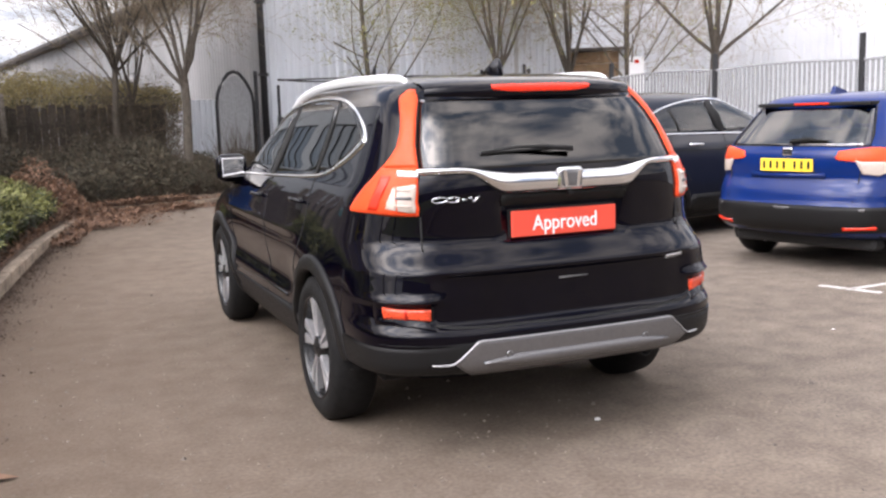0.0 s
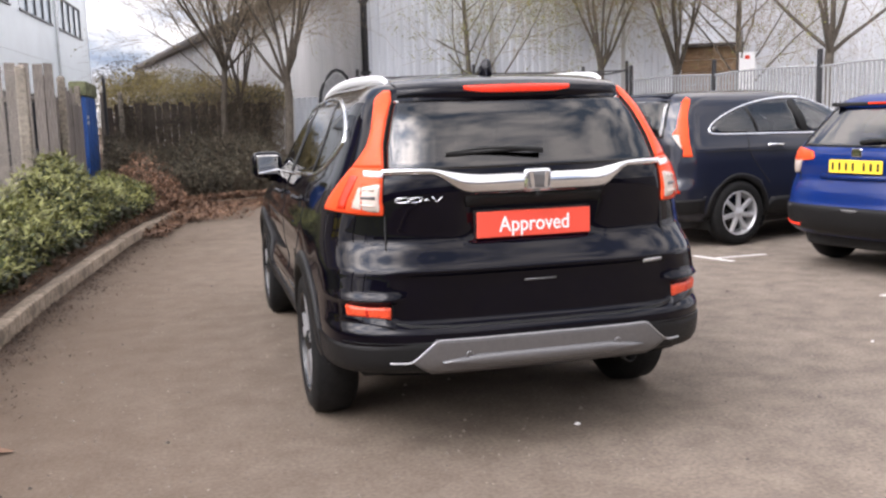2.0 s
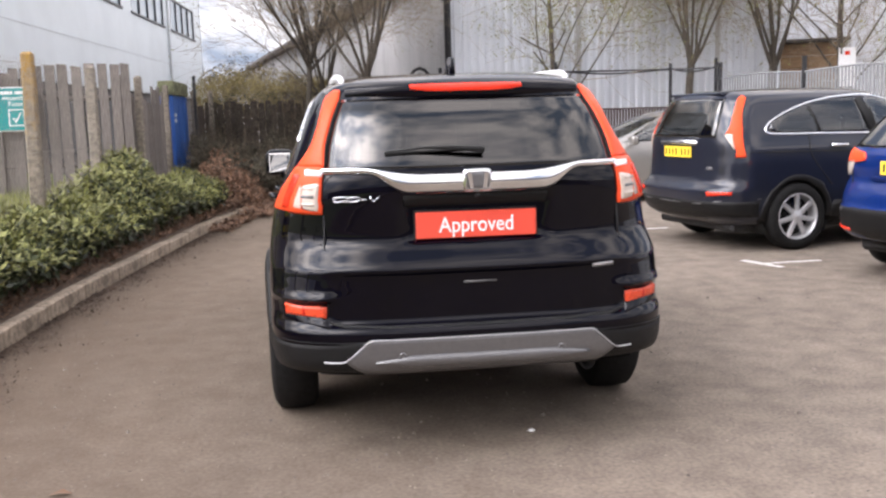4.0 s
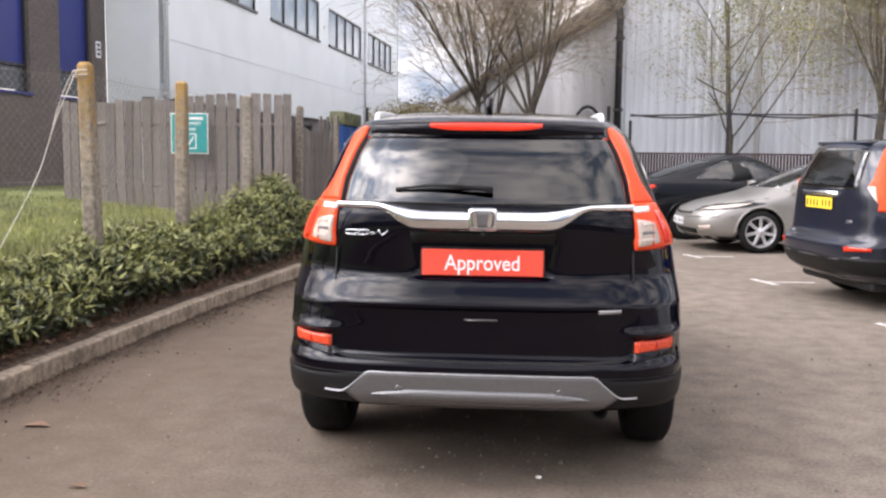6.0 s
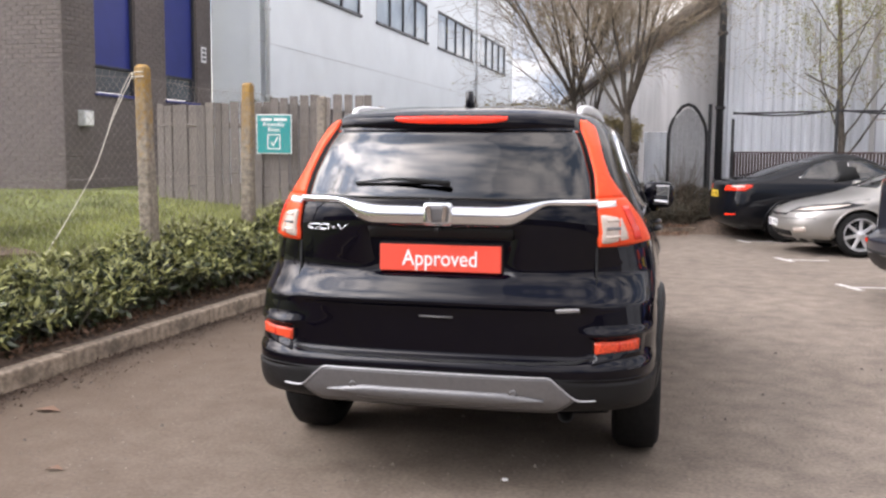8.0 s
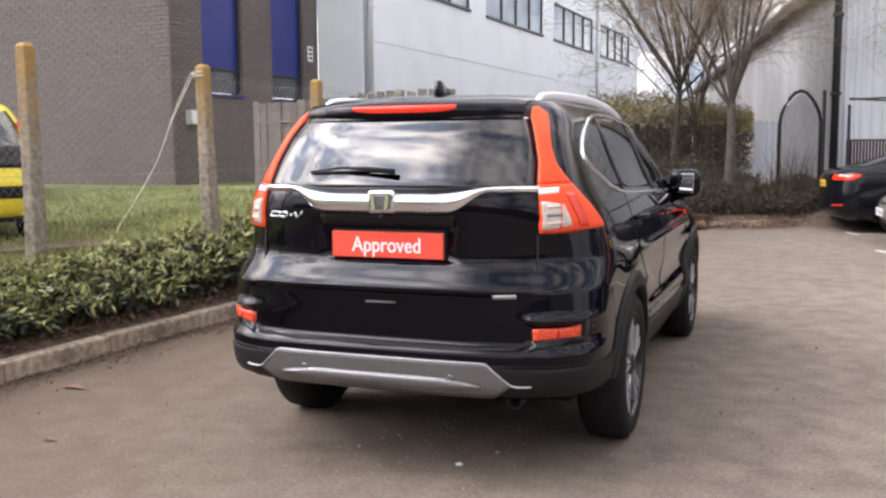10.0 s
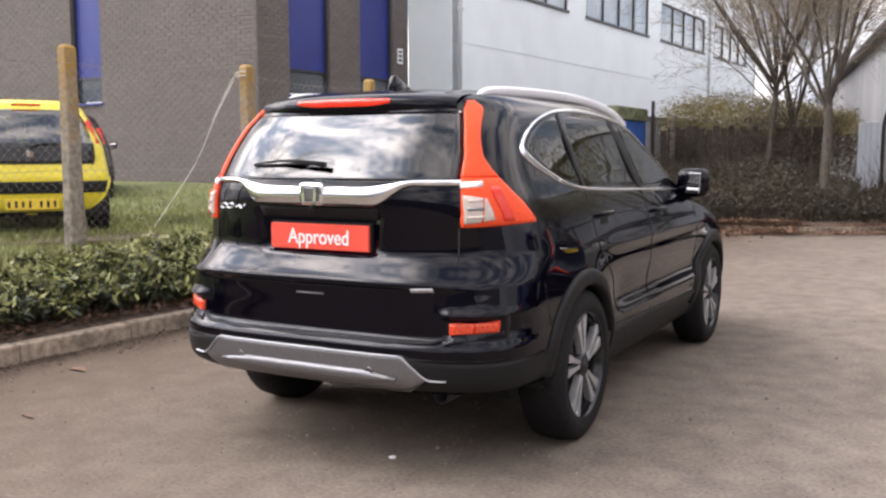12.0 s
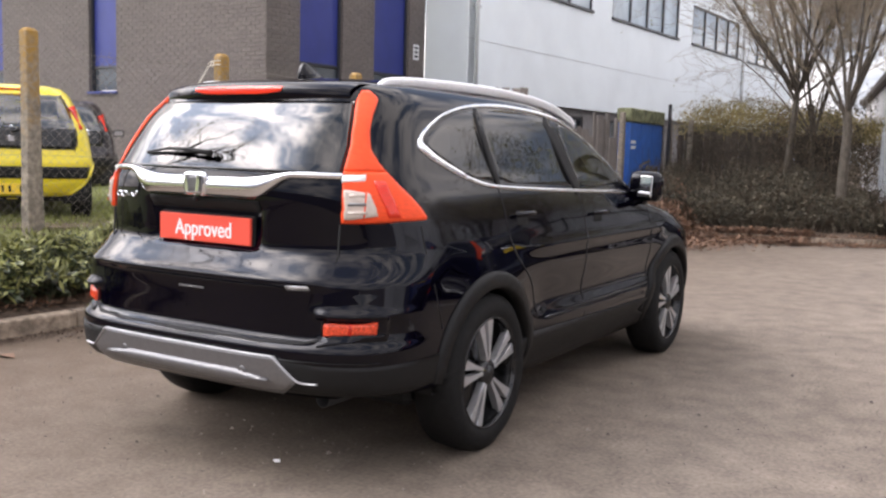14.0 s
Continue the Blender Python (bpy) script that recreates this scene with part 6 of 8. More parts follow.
for m in (False, True):
    N.band("bumper_crease", silver, M_GAP, [N.F(x, 0.52 + 0.04 * x) for x in np.linspace(0.3, 0.86, 12)], 0.008, off=0.002, high=0.001, mirror=m)
    N.band("bonnet_gap", silver, M_GAP, [N.F(x, z) for x, z in ((0.46, 0.7), (0.62, 0.745), (0.78, 0.80), (0.83, 0.84))], 0.008, off=0.002, high=0.001, mirror=m)
    N.band("panel_gap", silver, M_GAP, [N.S(2.95, 0.35), N.S(2.98, 0.6), N.S(2.9, 0.9)], 0.01, off=0.0015, high=0.001, mirror=m)
    N.band("panel_gap", silver, M_GAP, [N.S(1.62, 0.35), N.S(1.64, 0.6), N.S(1.62, 0.95)], 0.01, off=0.0015, high=0.001, mirror=m)
    N.band("door_pillar", silver, M_GAP, [N.S(1.61, 0.98), N.S(1.65, 1.2), N.S(1.66, 1.36)], 0.07, off=0.005, high=0.001, mirror=m)
plate(N, silver, 0.46, 0.01, True, True)
door_mirrors(silver, 0.95, 2.72, 1.0, M_SILVERCAR)

# black saloon-like hatchback, tail to the drive
MOND = Shell([(0.22, 0.8, 0.2, 4.6, 0.45, 0.7), (0.3, 0.88, 0.06, 4.68, 0.5, 0.75), (0.45, 0.925, 0.0, 4.75, 0.5, 0.8), (0.62, 0.935, 0.01, 4.76, 0.5, 0.85), (0.75, 0.93, 0.03, 4.7, 0.5, 0.9), (0.88, 0.92, 0.05, 4.3, 0.5, 0.9), (0.96, 0.905, 0.07, 3.8, 0.5, 0.8), (1.01, 0.885, 0.12, 3.5, 0.5, 0.7), (1.05, 0.86, 0.35, 3.38, 0.5, 0.6), (1.12, 0.82, 0.62, 3.22, 0.5, 0.6), (1.22, 0.765, 0.92, 3.0, 0.5, 0.5), (1.33, 0.71, 1.28, 2.75, 0.5, 0.5), (1.41, 0.66, 1.58, 2.55, 0.4, 0.4), (1.46, 0.58, 1.8, 2.4, 0.3, 0.3), (1.49, 0.42, 1.9, 2.25, 0.15, 0.15), (1.5, 0.25, 1.98, 2.15, 0.05, 0.05)], 3.0)
N = MOND
mg = [N.R(-0.64, 1.06), N.R(0.64, 1.06), N.R(0.6, 1.2), N.R(0.53, 1.38), N.R(-0.53, 1.38), N.R(-0.6, 1.2)]
m_rear = side_pane(N, [(1.15, 1.06), (2.0, 1.05), (1.98, 1.38), (1.75, 1.385), (1.4, 1.25)])
m_front = side_pane(N, [(2.08, 1.05), (3.1, 1.03), (2.85, 1.2), (2.6, 1.33), (2.06, 1.4)])
mond = parked_car("fastback_car", "black fastback car parked with its tail to the drive", (2.0, 13.5, 0), -82, N, M_BLACKCAR, (1.05, 3.9), 0.325, 0.93, mg, [(m_rear, M_TINT), (m_front, M_TINT)], M_TINT, 9, None, 0.03)
for m in (False, True):
    lamp = N.patch("tail_lamp", mond, M_RED, [N.R(0.5, 0.86), N.S(0.34, 0.86), N.S(0.46, 0.93), N.S(0.44, 0.965), N.R(0.55, 0.955)], off=0.008, nz=6, na=12, mirror=m, label="red wrap-round tail lamp")
    N.patch("clear_lens", lamp, M_CLEARLENS, [N.R(0.7, 0.92), N.S(0.32, 0.92), N.S(0.36, 0.945), N.R(0.7, 0.95)], off=0.016, nz=3, na=8, mirror=m)
    N.patch("bumper_reflector", mond, M_RED, [N.R(0.62, 0.44), N.R(0.84, 0.45), N.R(0.84, 0.48), N.R(0.62, 0.47)], off=0.008, nz=3, na=6, mirror=m)
    N.band("door_pillar", mond, M_GAP, [N.S(2.04, 1.05), N.S(2.03, 1.2), N.S(2.02, 1.39)], 0.08, off=0.005, high=0.001, mirror=m)
plate(N, mond, 0.79)
door_mirrors(mond, 1.0, 3.0, 1.06, M_BLACKCAR)

# small yellow hatchback across the lawn, and a dark one beyond it
CITY = Shell([(0.22, 0.7, 0.16, 3.2, 0.4, 0.6), (0.3, 0.77, 0.04, 3.28, 0.42, 0.6), (0.45, 0.825, 0.0, 3.36, 0.42, 0.65), (0.6, 0.83, 0.0, 3.38, 0.42, 0.7), (0.74, 0.815, 0.03, 3.3, 0.42, 0.7), (0.85, 0.8, 0.05, 3.1, 0.42, 0.7), (0.93, 0.785, 0.06, 2.85, 0.42, 0.65), (1.0, 0.765, 0.08, 2.7, 0.42, 0.6), (1.1, 0.72, 0.12, 2.52, 0.4, 0.5), (1.22, 0.665, 0.18, 2.3, 0.4, 0.5), (1.34, 0.60, 0.25, 2.05, 0.38, 0.4), (1.40, 0.545, 0.31, 1.85, 0.36, 0.4), (1.44, 0.45, 0.42, 1.7, 0.34, 0.4), (1.46, 0.28, 0.7, 1.45, 0.25, 0.3)], 3.2)


def city_car(label, at, yaw, colour, parts=True):
    N = CITY
    g = [N.R(-0.62, 0.755), N.R(0.62, 0.755), N.R(0.645, 0.82), N.R(0.64, 0.95), N.R(0.57, 1.2), N.R(0.50, 1.335), N.R(-0.50, 1.335), N.R(-0.57, 1.2), N.R(-0.645, 0.95), N.R(-0.645, 0.82)]
    pr = side_pane(N, [(0.75, 0.98), (1.35, 0.95), (1.35, 1.34), (0.9, 1.33), (0.72, 1.15)])
    pf = side_pane(N, [(1.42, 0.95), (2.35, 0.93), (2.1, 1.15), (1.85, 1.33), (1.42, 1.35)])
    c = parked_car("city_car", label, at, yaw, N, colour, (0.45, 2.79), 0.285, 0.8, g, [(pr, M_TINT), (pf, M_PALEGLASS)], M_PALEGLASS, 6, None, 0.03, face=M_RIMDARK)
    N.patch("tailgate_panel", c, M_RIMDARK, [N.R(-0.61, 0.765), N.R(0.61, 0.765), N.R(0.63, 0.82), N.R(0.625, 0.98), N.R(-0.625, 0.98), N.R(-0.63, 0.82)], off=0.008, rim=0.004, nz=6, na=20, label="gloss black lower tailgate panel")
    for m in (False, True):
        N.patch("tail_lamp", c, M_RED, [N.R(0.67, 0.98), N.S(0.24, 0.98), N.S(0.28, 1.22), N.R(0.63, 1.24)], off=0.012, nz=8, na=6, mirror=m, label="red tail lamp")
    N.patch("bumper_strip", c, M_CLAD, [N.R(-0.74, 0.455), N.R(0.74, 0.455), N.R(0.77, 0.58), N.R(-0.77, 0.58)], off=0.012, nz=4, na=24, label="black bumper rubbing strip")
    N.patch("bumper_skirt", c, M_GAP, [N.R(-0.66, 0.225), N.R(0.66, 0.225), N.R(0.7, 0.262), N.R(-0.7, 0.262)], off=0.008, nz=3, na=20, label="black lower skirt")
    plate(N, c, 0.345)
    part("badge", boxed((-0.035, N.at(0, 0.86).y - 0.015, 0.83), (0.035, N.at(0, 0.86).y, 0.9), 0.006), M_CHROME, c, "small bright badge")
    part("rear_wiper", tubed([N.off(N.R(0.0, 0.93)[0], 0.93, 0.02), N.off(N.R(0.13, 0.97)[0], 0.97, 0.02), N.off(N.R(0.33, 0.95)[0], 0.95, 0.015)], [0.016, 0.012, 0.008], 6), M_GAP, c)
    part("brake_lamp", boxed((-0.14, 0.27, 1.375), (0.14, 0.31, 1.395), 0.003), M_RED, c)
    door_mirrors(c, 0.86, 2.3, 0.98, M_GAP, 0.18, 0.12)
    return c


city_car("bright yellow small hatchback with a black bumper strip", (-5.97, 3.17, 0.5), 56, M_YELLOW)
city_car("dark maroon small hatchback beyond the yellow one", (-9.2, 6.1, 0.53), 50, M_MAROON)

path_bm = bmesh.new()
prism(path_bm, [(-1.3, -0.7), (1.5, -0.7), (1.5, 9.0), (-1.3, 9.0)], -0.1, 0.0, "z")
bmesh.ops.transform(path_bm, matrix=pose(-6.08, 3.0, 0.501, 0, 0, 56), verts=path_bm.verts)
tagged(mesh_object("parking_strip", path_bm, M_ASPHALT), "grey tarmac strip across the lawn under parked cars", "pavement", kind="structure")


# ---- fences, gate, posts ----
M_MESHWIRE = mat("rusty_grey_wire", (0.3, 0.27, 0.24), 0.6, 0.5, noise_scale=20, vary=0.3)
M_STRING = mat("pale_string", (0.6, 0.56, 0.48), 0.9, noise_scale=60, vary=0.2)
M_GREENSIGN = mat("green_sign_face", (0, 0.286, 0.285), 0.45, noise_scale=4, vary=0.05)
M_SHEDWOOD = mat("brown_shed_timber", (0.24, 0.15, 0.085), 0.85, noise_scale=9, vary=0.3, stretch=(0.5, 4, 4))
M_BLUEDOOR = mat("faded_blue_steel", (0.03, 0.12, 0.42), 0.5, noise_scale=6, vary=0.12)


M_POST = mat("mottled_post_concrete", (0.235, 0.2, 0.155), 0.92, noise_scale=24, vary=0.35, bump=0.4, bump_scale=70, stain=0.25, stain_scale=3.0)
pn, pl = M_POST.node_tree.nodes, M_POST.node_tree.links
pb = pn["Principled BSDF"]
p_old = pb.inputs["Base Color"].links[0].from_socket
p_tc, p_sep, p_no = pn.new("ShaderNodeTexCoord"), pn.new("ShaderNodeSeparateXYZ"), pn.new("ShaderNodeTexNoise")
p_no.inputs["Scale"].default_value, p_no.inputs["Detail"].default_value = 14.0, 5.0
pl.new(p_tc.outputs["Generated"], p_sep.inputs["Vector"])
pl.new(p_tc.outputs["Object"], p_no.inputs["Vector"])
p_add = pn.new("ShaderNodeMath")
p_add.operation = "MULTIPLY_ADD"
p_add.inputs[1].default_value, p_add.inputs[2].default_value = 1.15, -0.42
pl.new(p_sep.outputs["Z"], p_add.inputs[0])
p_sum = pn.new("ShaderNodeMath")
p_sum.operation = "ADD"
pl.new(p_add.outputs["Value"], p_sum.inputs[0])
pl.new(p_no.outputs["Fac"], p_sum.inputs[1])
p_mr = pn.new("ShaderNodeMapRange")
p_mr.inputs["From Min"].default_value, p_mr.inputs["From Max"].default_value = 0.84, 1.28
pl.new(p_sum.outputs["Value"], p_mr.inputs["Value"])
p_mix = pn.new("ShaderNodeMix")
p_mix.data_type = "RGBA"
pl.new(p_mr.outputs["Result"], p_mix.inputs["Factor"])
pl.new(p_old, p_mix.inputs["A"])
p_mix.inputs["B"].default_value = (0.36, 0.21, 0.05, 1)
pl.new(p_mix.outputs["Result"], pb.inputs["Base Color"])


def concrete_post(x, y, z0, top, lean, lichen, w=0.1):
    """A tapered square concrete post, its head yellow with lichen."""
    root = thing("fence_post", (x, y, z0), 0, "tapered concrete fence post, head yellow with lichen" if lichen else "plain grey concrete fence post", "post", "concrete fence posts")
    h = top - z0
    def tapered(za, zb, ra, rb, cap):
        bm = bmesh.new()
        n = 6
        rings = []
        for k in range(n + 1):
            t = k / n
            z, r = za + (zb - za) * t, (ra + (rb - ra) * t) / 2
            c = r * 0.25
            ring = [(-r + c, -r), (r - c, -r), (r, -r + c), (r, r - c), (r - c, r), (-r + c, r), (-r, r - c), (-r, -r + c)]
            j = 0.004
            rings.append([bm.verts.new((px + lean[0] * z + random.uniform(-j, j), py + lean[1] * z + random.uniform(-j, j), z)) for px, py in ring])
        for a, b in zip(rings, rings[1:]):
            for k in range(8):
                bm.faces.new((a[k], a[(k + 1) % 8], b[(k + 1) % 8], b[k]))
        bm.faces.new(rings[0][::-1])
        if cap:
            top_ring = [bm.verts.new(((v.co.x - lean[0] * zb) * 0.6 + lean[0] * zb, (v.co.y - lean[1] * zb) * 0.6 + lean[1] * zb, zb + 0.025)) for v in rings[-1]]
            for k in range(8):
                bm.faces.new((rings[-1][k], rings[-1][(k + 1) % 8], top_ring[(k + 1) % 8], top_ring[k]))
            bm.faces.new(top_ring)
        else:
            bm.faces.new(rings[-1])
        return bm
    part("shaft", tapered(-0.25, h, w * 1.25, w * 0.92, True), M_POST if lichen > 0.12 else M_CONC, root, "weathered concrete shaft mottled with lichen")
    return root


POSTS = [(-3.98, -0.1, 2.2, (0.0, 0.0), 0.4), (-3.77, 1.85, 2.2, (-0.012, 0.004), 0.42), (-3.45, 3.62, 2.17, (-0.02, 0.0), 0.2), (-3.34, 5.56, 2.16, (0.01, 0.0), 0.3), (-3.22, 7.55, 2.14, (0.0, 0.01), 0.1), (-3.08, 9.75, 2.12, (0.01, 0), 0.1), (-3.33, 13.85, 2.15, (0, 0), 0.1), (-3.1, 15.98, 2.12, (0.006, 0), 0.1), (-2.8, 16.42, 2.12, (0, 0), 0.1),]
for x, y, top, lean, li in POSTS:
    concrete_post(x - lean[0] * 1.9, y - lean[1] * 1.9, 0.28 if y < 12.6 else 0.2, top, lean, li, 0.115 if y < 9 else 0.1)


def chain_link(p, q, z0, z1, sag=0.0):
    """Diamond wire netting between two posts, as thin bars."""
    bm_v, bm_f = [], []
    length = math.hypot(q[0] - p[0], q[1] - p[1])
    dx, dy = (q[0] - p[0]) / length, (q[1] - p[1]) / length
    cell, r = 0.075, 0.0011
    def bar(a, b, rad=r):
        base = len(bm_v)
        va, vb = Vector(a), Vector(b)
        d = (vb - va).normalized()
        s1 = d.cross(Vector((dx, dy, 0.01))).normalized() * rad
        s2 = d.cross(s1).normalized() * rad
        for v in (va, vb):
            bm_v.extend([tuple(v + s1), tuple(v - s1 * 0.5 + s2), tuple(v - s1 * 0.5 - s2)])
        for k in range(3):
            bm_f.append((base + k, base + (k + 1) % 3, base + 3 + (k + 1) % 3, base + 3 + k))
    def at(u, z):
        return (p[0] + dx * u, p[1] + dy * u, z - sag * math.sin(math.pi * u / length) * (z - z0) / (z1 - z0))
    h = z1 - z0
    n = int((length + h) / cell)
    for k in range(n):
        u = k * cell
        for flip in (False, True):
            a_u, a_z, b_u, b_z = u, 0.0, u - h, h
            if b_u < 0:
                b_z, b_u = h + b_u, 0.0
            if a_u > length:
                a_z, a_u = a_u - length, length
            if b_z <= a_z:
                continue
            if flip:
                a_u, b_u = length - a_u, length - b_u
            steps = 4
            for j in range(steps):
                t0, t1 = j / steps, (j + 1) / steps
                bar(at(a_u + (b_u - a_u) * t0, z0 + a_z + (b_z - a_z) * t0), at(a_u + (b_u - a_u) * t1, z0 + a_z + (b_z - a_z) * t1))
    for z in (z0 + 0.05, (z0 + z1) / 2, z1):
        for j in range(8):
            bar(at(length * j / 8, z), at(length * (j + 1) / 8, z), 0.0016)
    # twisted wire ends along the top
    for k in range(int(length / cell)):
        u = k * cell + 0.02
        a = at(u, z1)
        bar(a, (a[0] + 0.01, a[1] + 0.008, a[2] + 0.05))
    return tagged(raw_object("wire_netting", bm_v, bm_f, M_MESHWIRE), "rusty diamond wire netting between concrete posts", "netting", "wire netting", "stuff")


for (a, b) in zip(POSTS[:5], POSTS[1:5]):
    chain_link((a[0] + 0.068, a[1]), (b[0] + 0.068, b[1]), 0.4, 2.08, 0.03)
# string from the head of a post down to the lawn, and turns of it round the head
st = thing("string", label="pale frayed string tied from a post to the lawn", category="string")
P1 = Vector((-3.47, 3.6, 2.12))
pts = [P1 + Vector((-0.02, -0.06, 0)), P1 + Vector((-0.09, -0.3, -0.42)), P1 + Vector((-0.12, -0.55, -0.85)), P1 + Vector((-0.2, -0.95, -1.35)), P1 + Vector((-0.26, -1.25, -1.68)), P1 + Vector((-0.3, -1.45, -1.85))]
part("strand", tubed([tuple(p) for p in smooth_line(pts, 6)], 0.004, 5), M_STRING, st)
pts2 = [P1 + Vector((-0.05, -0.055, 0.0)), P1 + Vector((-0.1, -0.15, -0.2)), P1 + Vector((-0.1, -0.33, -0.46))]
part("strand", tubed([tuple(p) for p in smooth_line(pts2, 6)], 0.003, 5), M_STRING, st)
bm = bmesh.new()
tube(bm, [(P1.x + 0.07 * math.cos(k * 0.7), P1.y + 0.07 * math.sin(k * 0.7), 2.06 + 0.004 * k) for k in range(22)], 0.006, 5)
part("knot", bm, M_STRING, st)

# board fence across the end of the lawn
WF0, WF1 = Vector((-6.45, 9.2, 0)), Vector((-3.12, 9.42, 0))
wd = (WF1 - WF0).normalized()
root = thing("board_fence", label="weathered grey vertical board fence with gaps and a low rail", category="fence")
u, k = 0.0, 0
L = (WF1 - WF0).length
while u < L - 0.05:
    w = random.uniform(0.1, 0.135)
    t = u / L
    top = 2.17 + 0.05 * t + (0.08 if t > 0.5 else 0.0) + random.uniform(-0.025, 0.025)
    c = WF0 + wd * (u + w / 2)
    bm = bmesh.new()
    lean = random.uniform(-0.012, 0.012)
    outline = [(-w / 2, 0.5), (w / 2, 0.5), (w / 2 + lean, top - random.uniform(0, 0.02)), (-w / 2 + lean, top)]
    prism(bm, outline, -0.011, 0.011, "y")
    ob = part("board", bm, M_WOOD, root)
    ob.matrix_local = pose(c.x, c.y + random.uniform(-0.012, 0.012), 0, random.uniform(-0.6, 0.6), 0, math.degrees(math.atan2(wd.y, wd.x)) + random.uniform(-3, 3))
    u += w + (random.uniform(0.02, 0.042) if t > 0.5 else random.uniform(0.003, 0.018))
    k += 1
for z in (0.95, 1.85):
    p, q = WF0 + Vector((0, 0.03, z)), WF1 + Vector((0, 0.03, z))
    bm = bmesh.new()
    tube(bm, [p, q], 0.035, 4)
    part("rail", bm, M_WOOD, root)
for t in (0.05, 0.5, 0.97):
    c = WF0 + wd * (L * t)
    part("post", boxed((c.x - 0.05, c.y + 0.06, 0.2), (c.x + 0.05, c.y + 0.16, 2.15), 0.01), M_WOOD, root)
# board fence that goes on behind the concrete posts, away from the camera
root = thing("board_fence", label="weathered brown board fence behind the far shrubs", category="fence")
y, k = 9.7, 0
while y < 11.6:
    w = random.uniform(0.11, 0.14)
    x = -3.2 + 0.085 * (y - 9.7)
    top = 1.85 - 0.03 * (y - 9.7) + random.uniform(-0.03, 0.03)
    ob = part("board", boxed((-0.011, -w / 2, 0.3), (0.011, w / 2, top)), M_WOOD, root)
    ob.matrix_local = pose(x + random.uniform(-0.01, 0.01), y, 0, random.uniform(-0.7, 0.7), 0, -5)
    y += w + random.uniform(0.004, 0.02)
M_WOODDARK = mat("damp_brown_board", (0.06, 0.045, 0.036), 0.9, noise_scale=14, vary=0.35, stretch=(6, 6, 0.5), bump=0.4, bump_scale=30, per_object=0.25)
M_MOSSBOARD = mat("mossy_board", (0.17, 0.18, 0.1), 0.9, noise_scale=7, vary=0.5, bump=0.3, bump_scale=40)
root = thing("board_fence", label="dark damp brown board fence behind the thicket", category="fence")
x = -3.02
while x < 0.25:
    w = random.uniform(0.11, 0.14)
    ob = part("board", boxed((-w / 2, -0.011, 0.1), (w / 2, 0.011, 1.88 + random.uniform(-0.06, 0.04))), M_WOODDARK, root)
    ob.matrix_local = pose(x, 16.52 + random.uniform(-0.01, 0.01), 0, 0, random.uniform(-0.7, 0.7), 0)
    x += w + random.uniform(0.003, 0.02)
for z in (0.6, 1.5):
    part("rail", boxed((-3.0, 16.535, z - 0.04), (0.25, 16.575, z + 0.04), 0.006), M_WOODDARK, root)
# paler boards that close the gap up to the blue store
root = thing("board_fence", label="pale weathered boards of uneven height beside the blue store", category="fence")
y = 12.3
while y < 13.75:
    w = random.uniform(0.11, 0.15)
    ob = part("board", boxed((-0.011, -w / 2, 0.2), (0.011, w / 2, random.choice((2.08, 2.02, 2.1, 1.72)) + random.uniform(-0.04, 0.03))), M_WOOD, root)
    ob.matrix_local = pose(-3.36 + random.uniform(-0.012, 0.012), y, 0, random.uniform(-0.9, 0.9), 0, -1)
    y += w + random.uniform(0.004, 0.03)
# green sign with plain bars for its small lettering
gs = thing("notice_board", label="green assembly point notice with a ticked box", category="sign")
gs.matrix_world = pose(-4.56, 9.2, 1.72, 0, 0, 3.8)
part("panel", boxed((-0.27, -0.01, -0.29), (0.27, 0.0, 0.29), 0.004), M_WHITE, gs, "white sign edge")
part("face", boxed((-0.255, -0.014, -0.275), (0.255, -0.0102, 0.275)), M_GREENSIGN, gs, "green sign face")
for x0, x1 in ((-0.2, -0.03), (0.0, 0.2)):
    part("text_bar", boxed((x0, -0.016, 0.195), (x1, -0.0142, 0.235)), M_WHITE, gs)
for word, z in (("Assembly", 0.145), ("Point", 0.065)):
    lettering("sign_lettering", word, 0.088, M_WHITE, gs, pose(0, -0.0155, z, 90, 0, 0), "white sign lettering", 0.001)
for lo, hi in (((-0.1, -0.22), (-0.085, 0.0)), ((0.085, -0.22), (0.1, 0.0)), ((-0.085, -0.22), (0.085, -0.205)), ((-0.085, -0.015), (0.085, 0.0))):
    part("tick_box", boxed((lo[0], -0.016, lo[1]), (hi[0], -0.0142, hi[1])), M_WHITE, gs)
bm = bmesh.new()
prism(bm, [(-0.05, -0.12), (-0.032, -0.105), (-0.015, -0.15), (0.05, -0.04), (0.066, -0.05), (-0.013, -0.185)], -0.0165, -0.0142, "y")
part("tick", bm, M_WHITE, gs)
# wall box and vent plate on the brick
wb = WING + E1 * 0.45 - E2 * 0.0
bxo = thing("wall_box", label="small pale grey steel box on the brick wall", category="box")
bxo.matrix_world = Matrix.Translation((wb.x, wb.y, 2.0)) @ pose(0, 0, 0, 0, 0, DEG)
part("case", boxed((0.002, -0.12, -0.13), (0.14, 0.13, 0.13), 0.012), M_GALV, bxo, "pale grey steel case")
part("lid", boxed((0.14, -0.1, -0.11), (0.15, 0.11, 0.11), 0.003), M_WHITE, bxo)
vt = thing("wall_notice", label="small white notice plate on the brick wall", category="sign")
pv = WING + E1 * 4.45
vt.matrix_world = Matrix.Translation((pv.x, pv.y, 3.45)) @ pose(0, 0, 0, 0, 0, DEG)
part("plate", boxed((0.002, -0.1, -0.16), (0.014, 0.1, 0.16), 0.002), M_WHITE, vt)
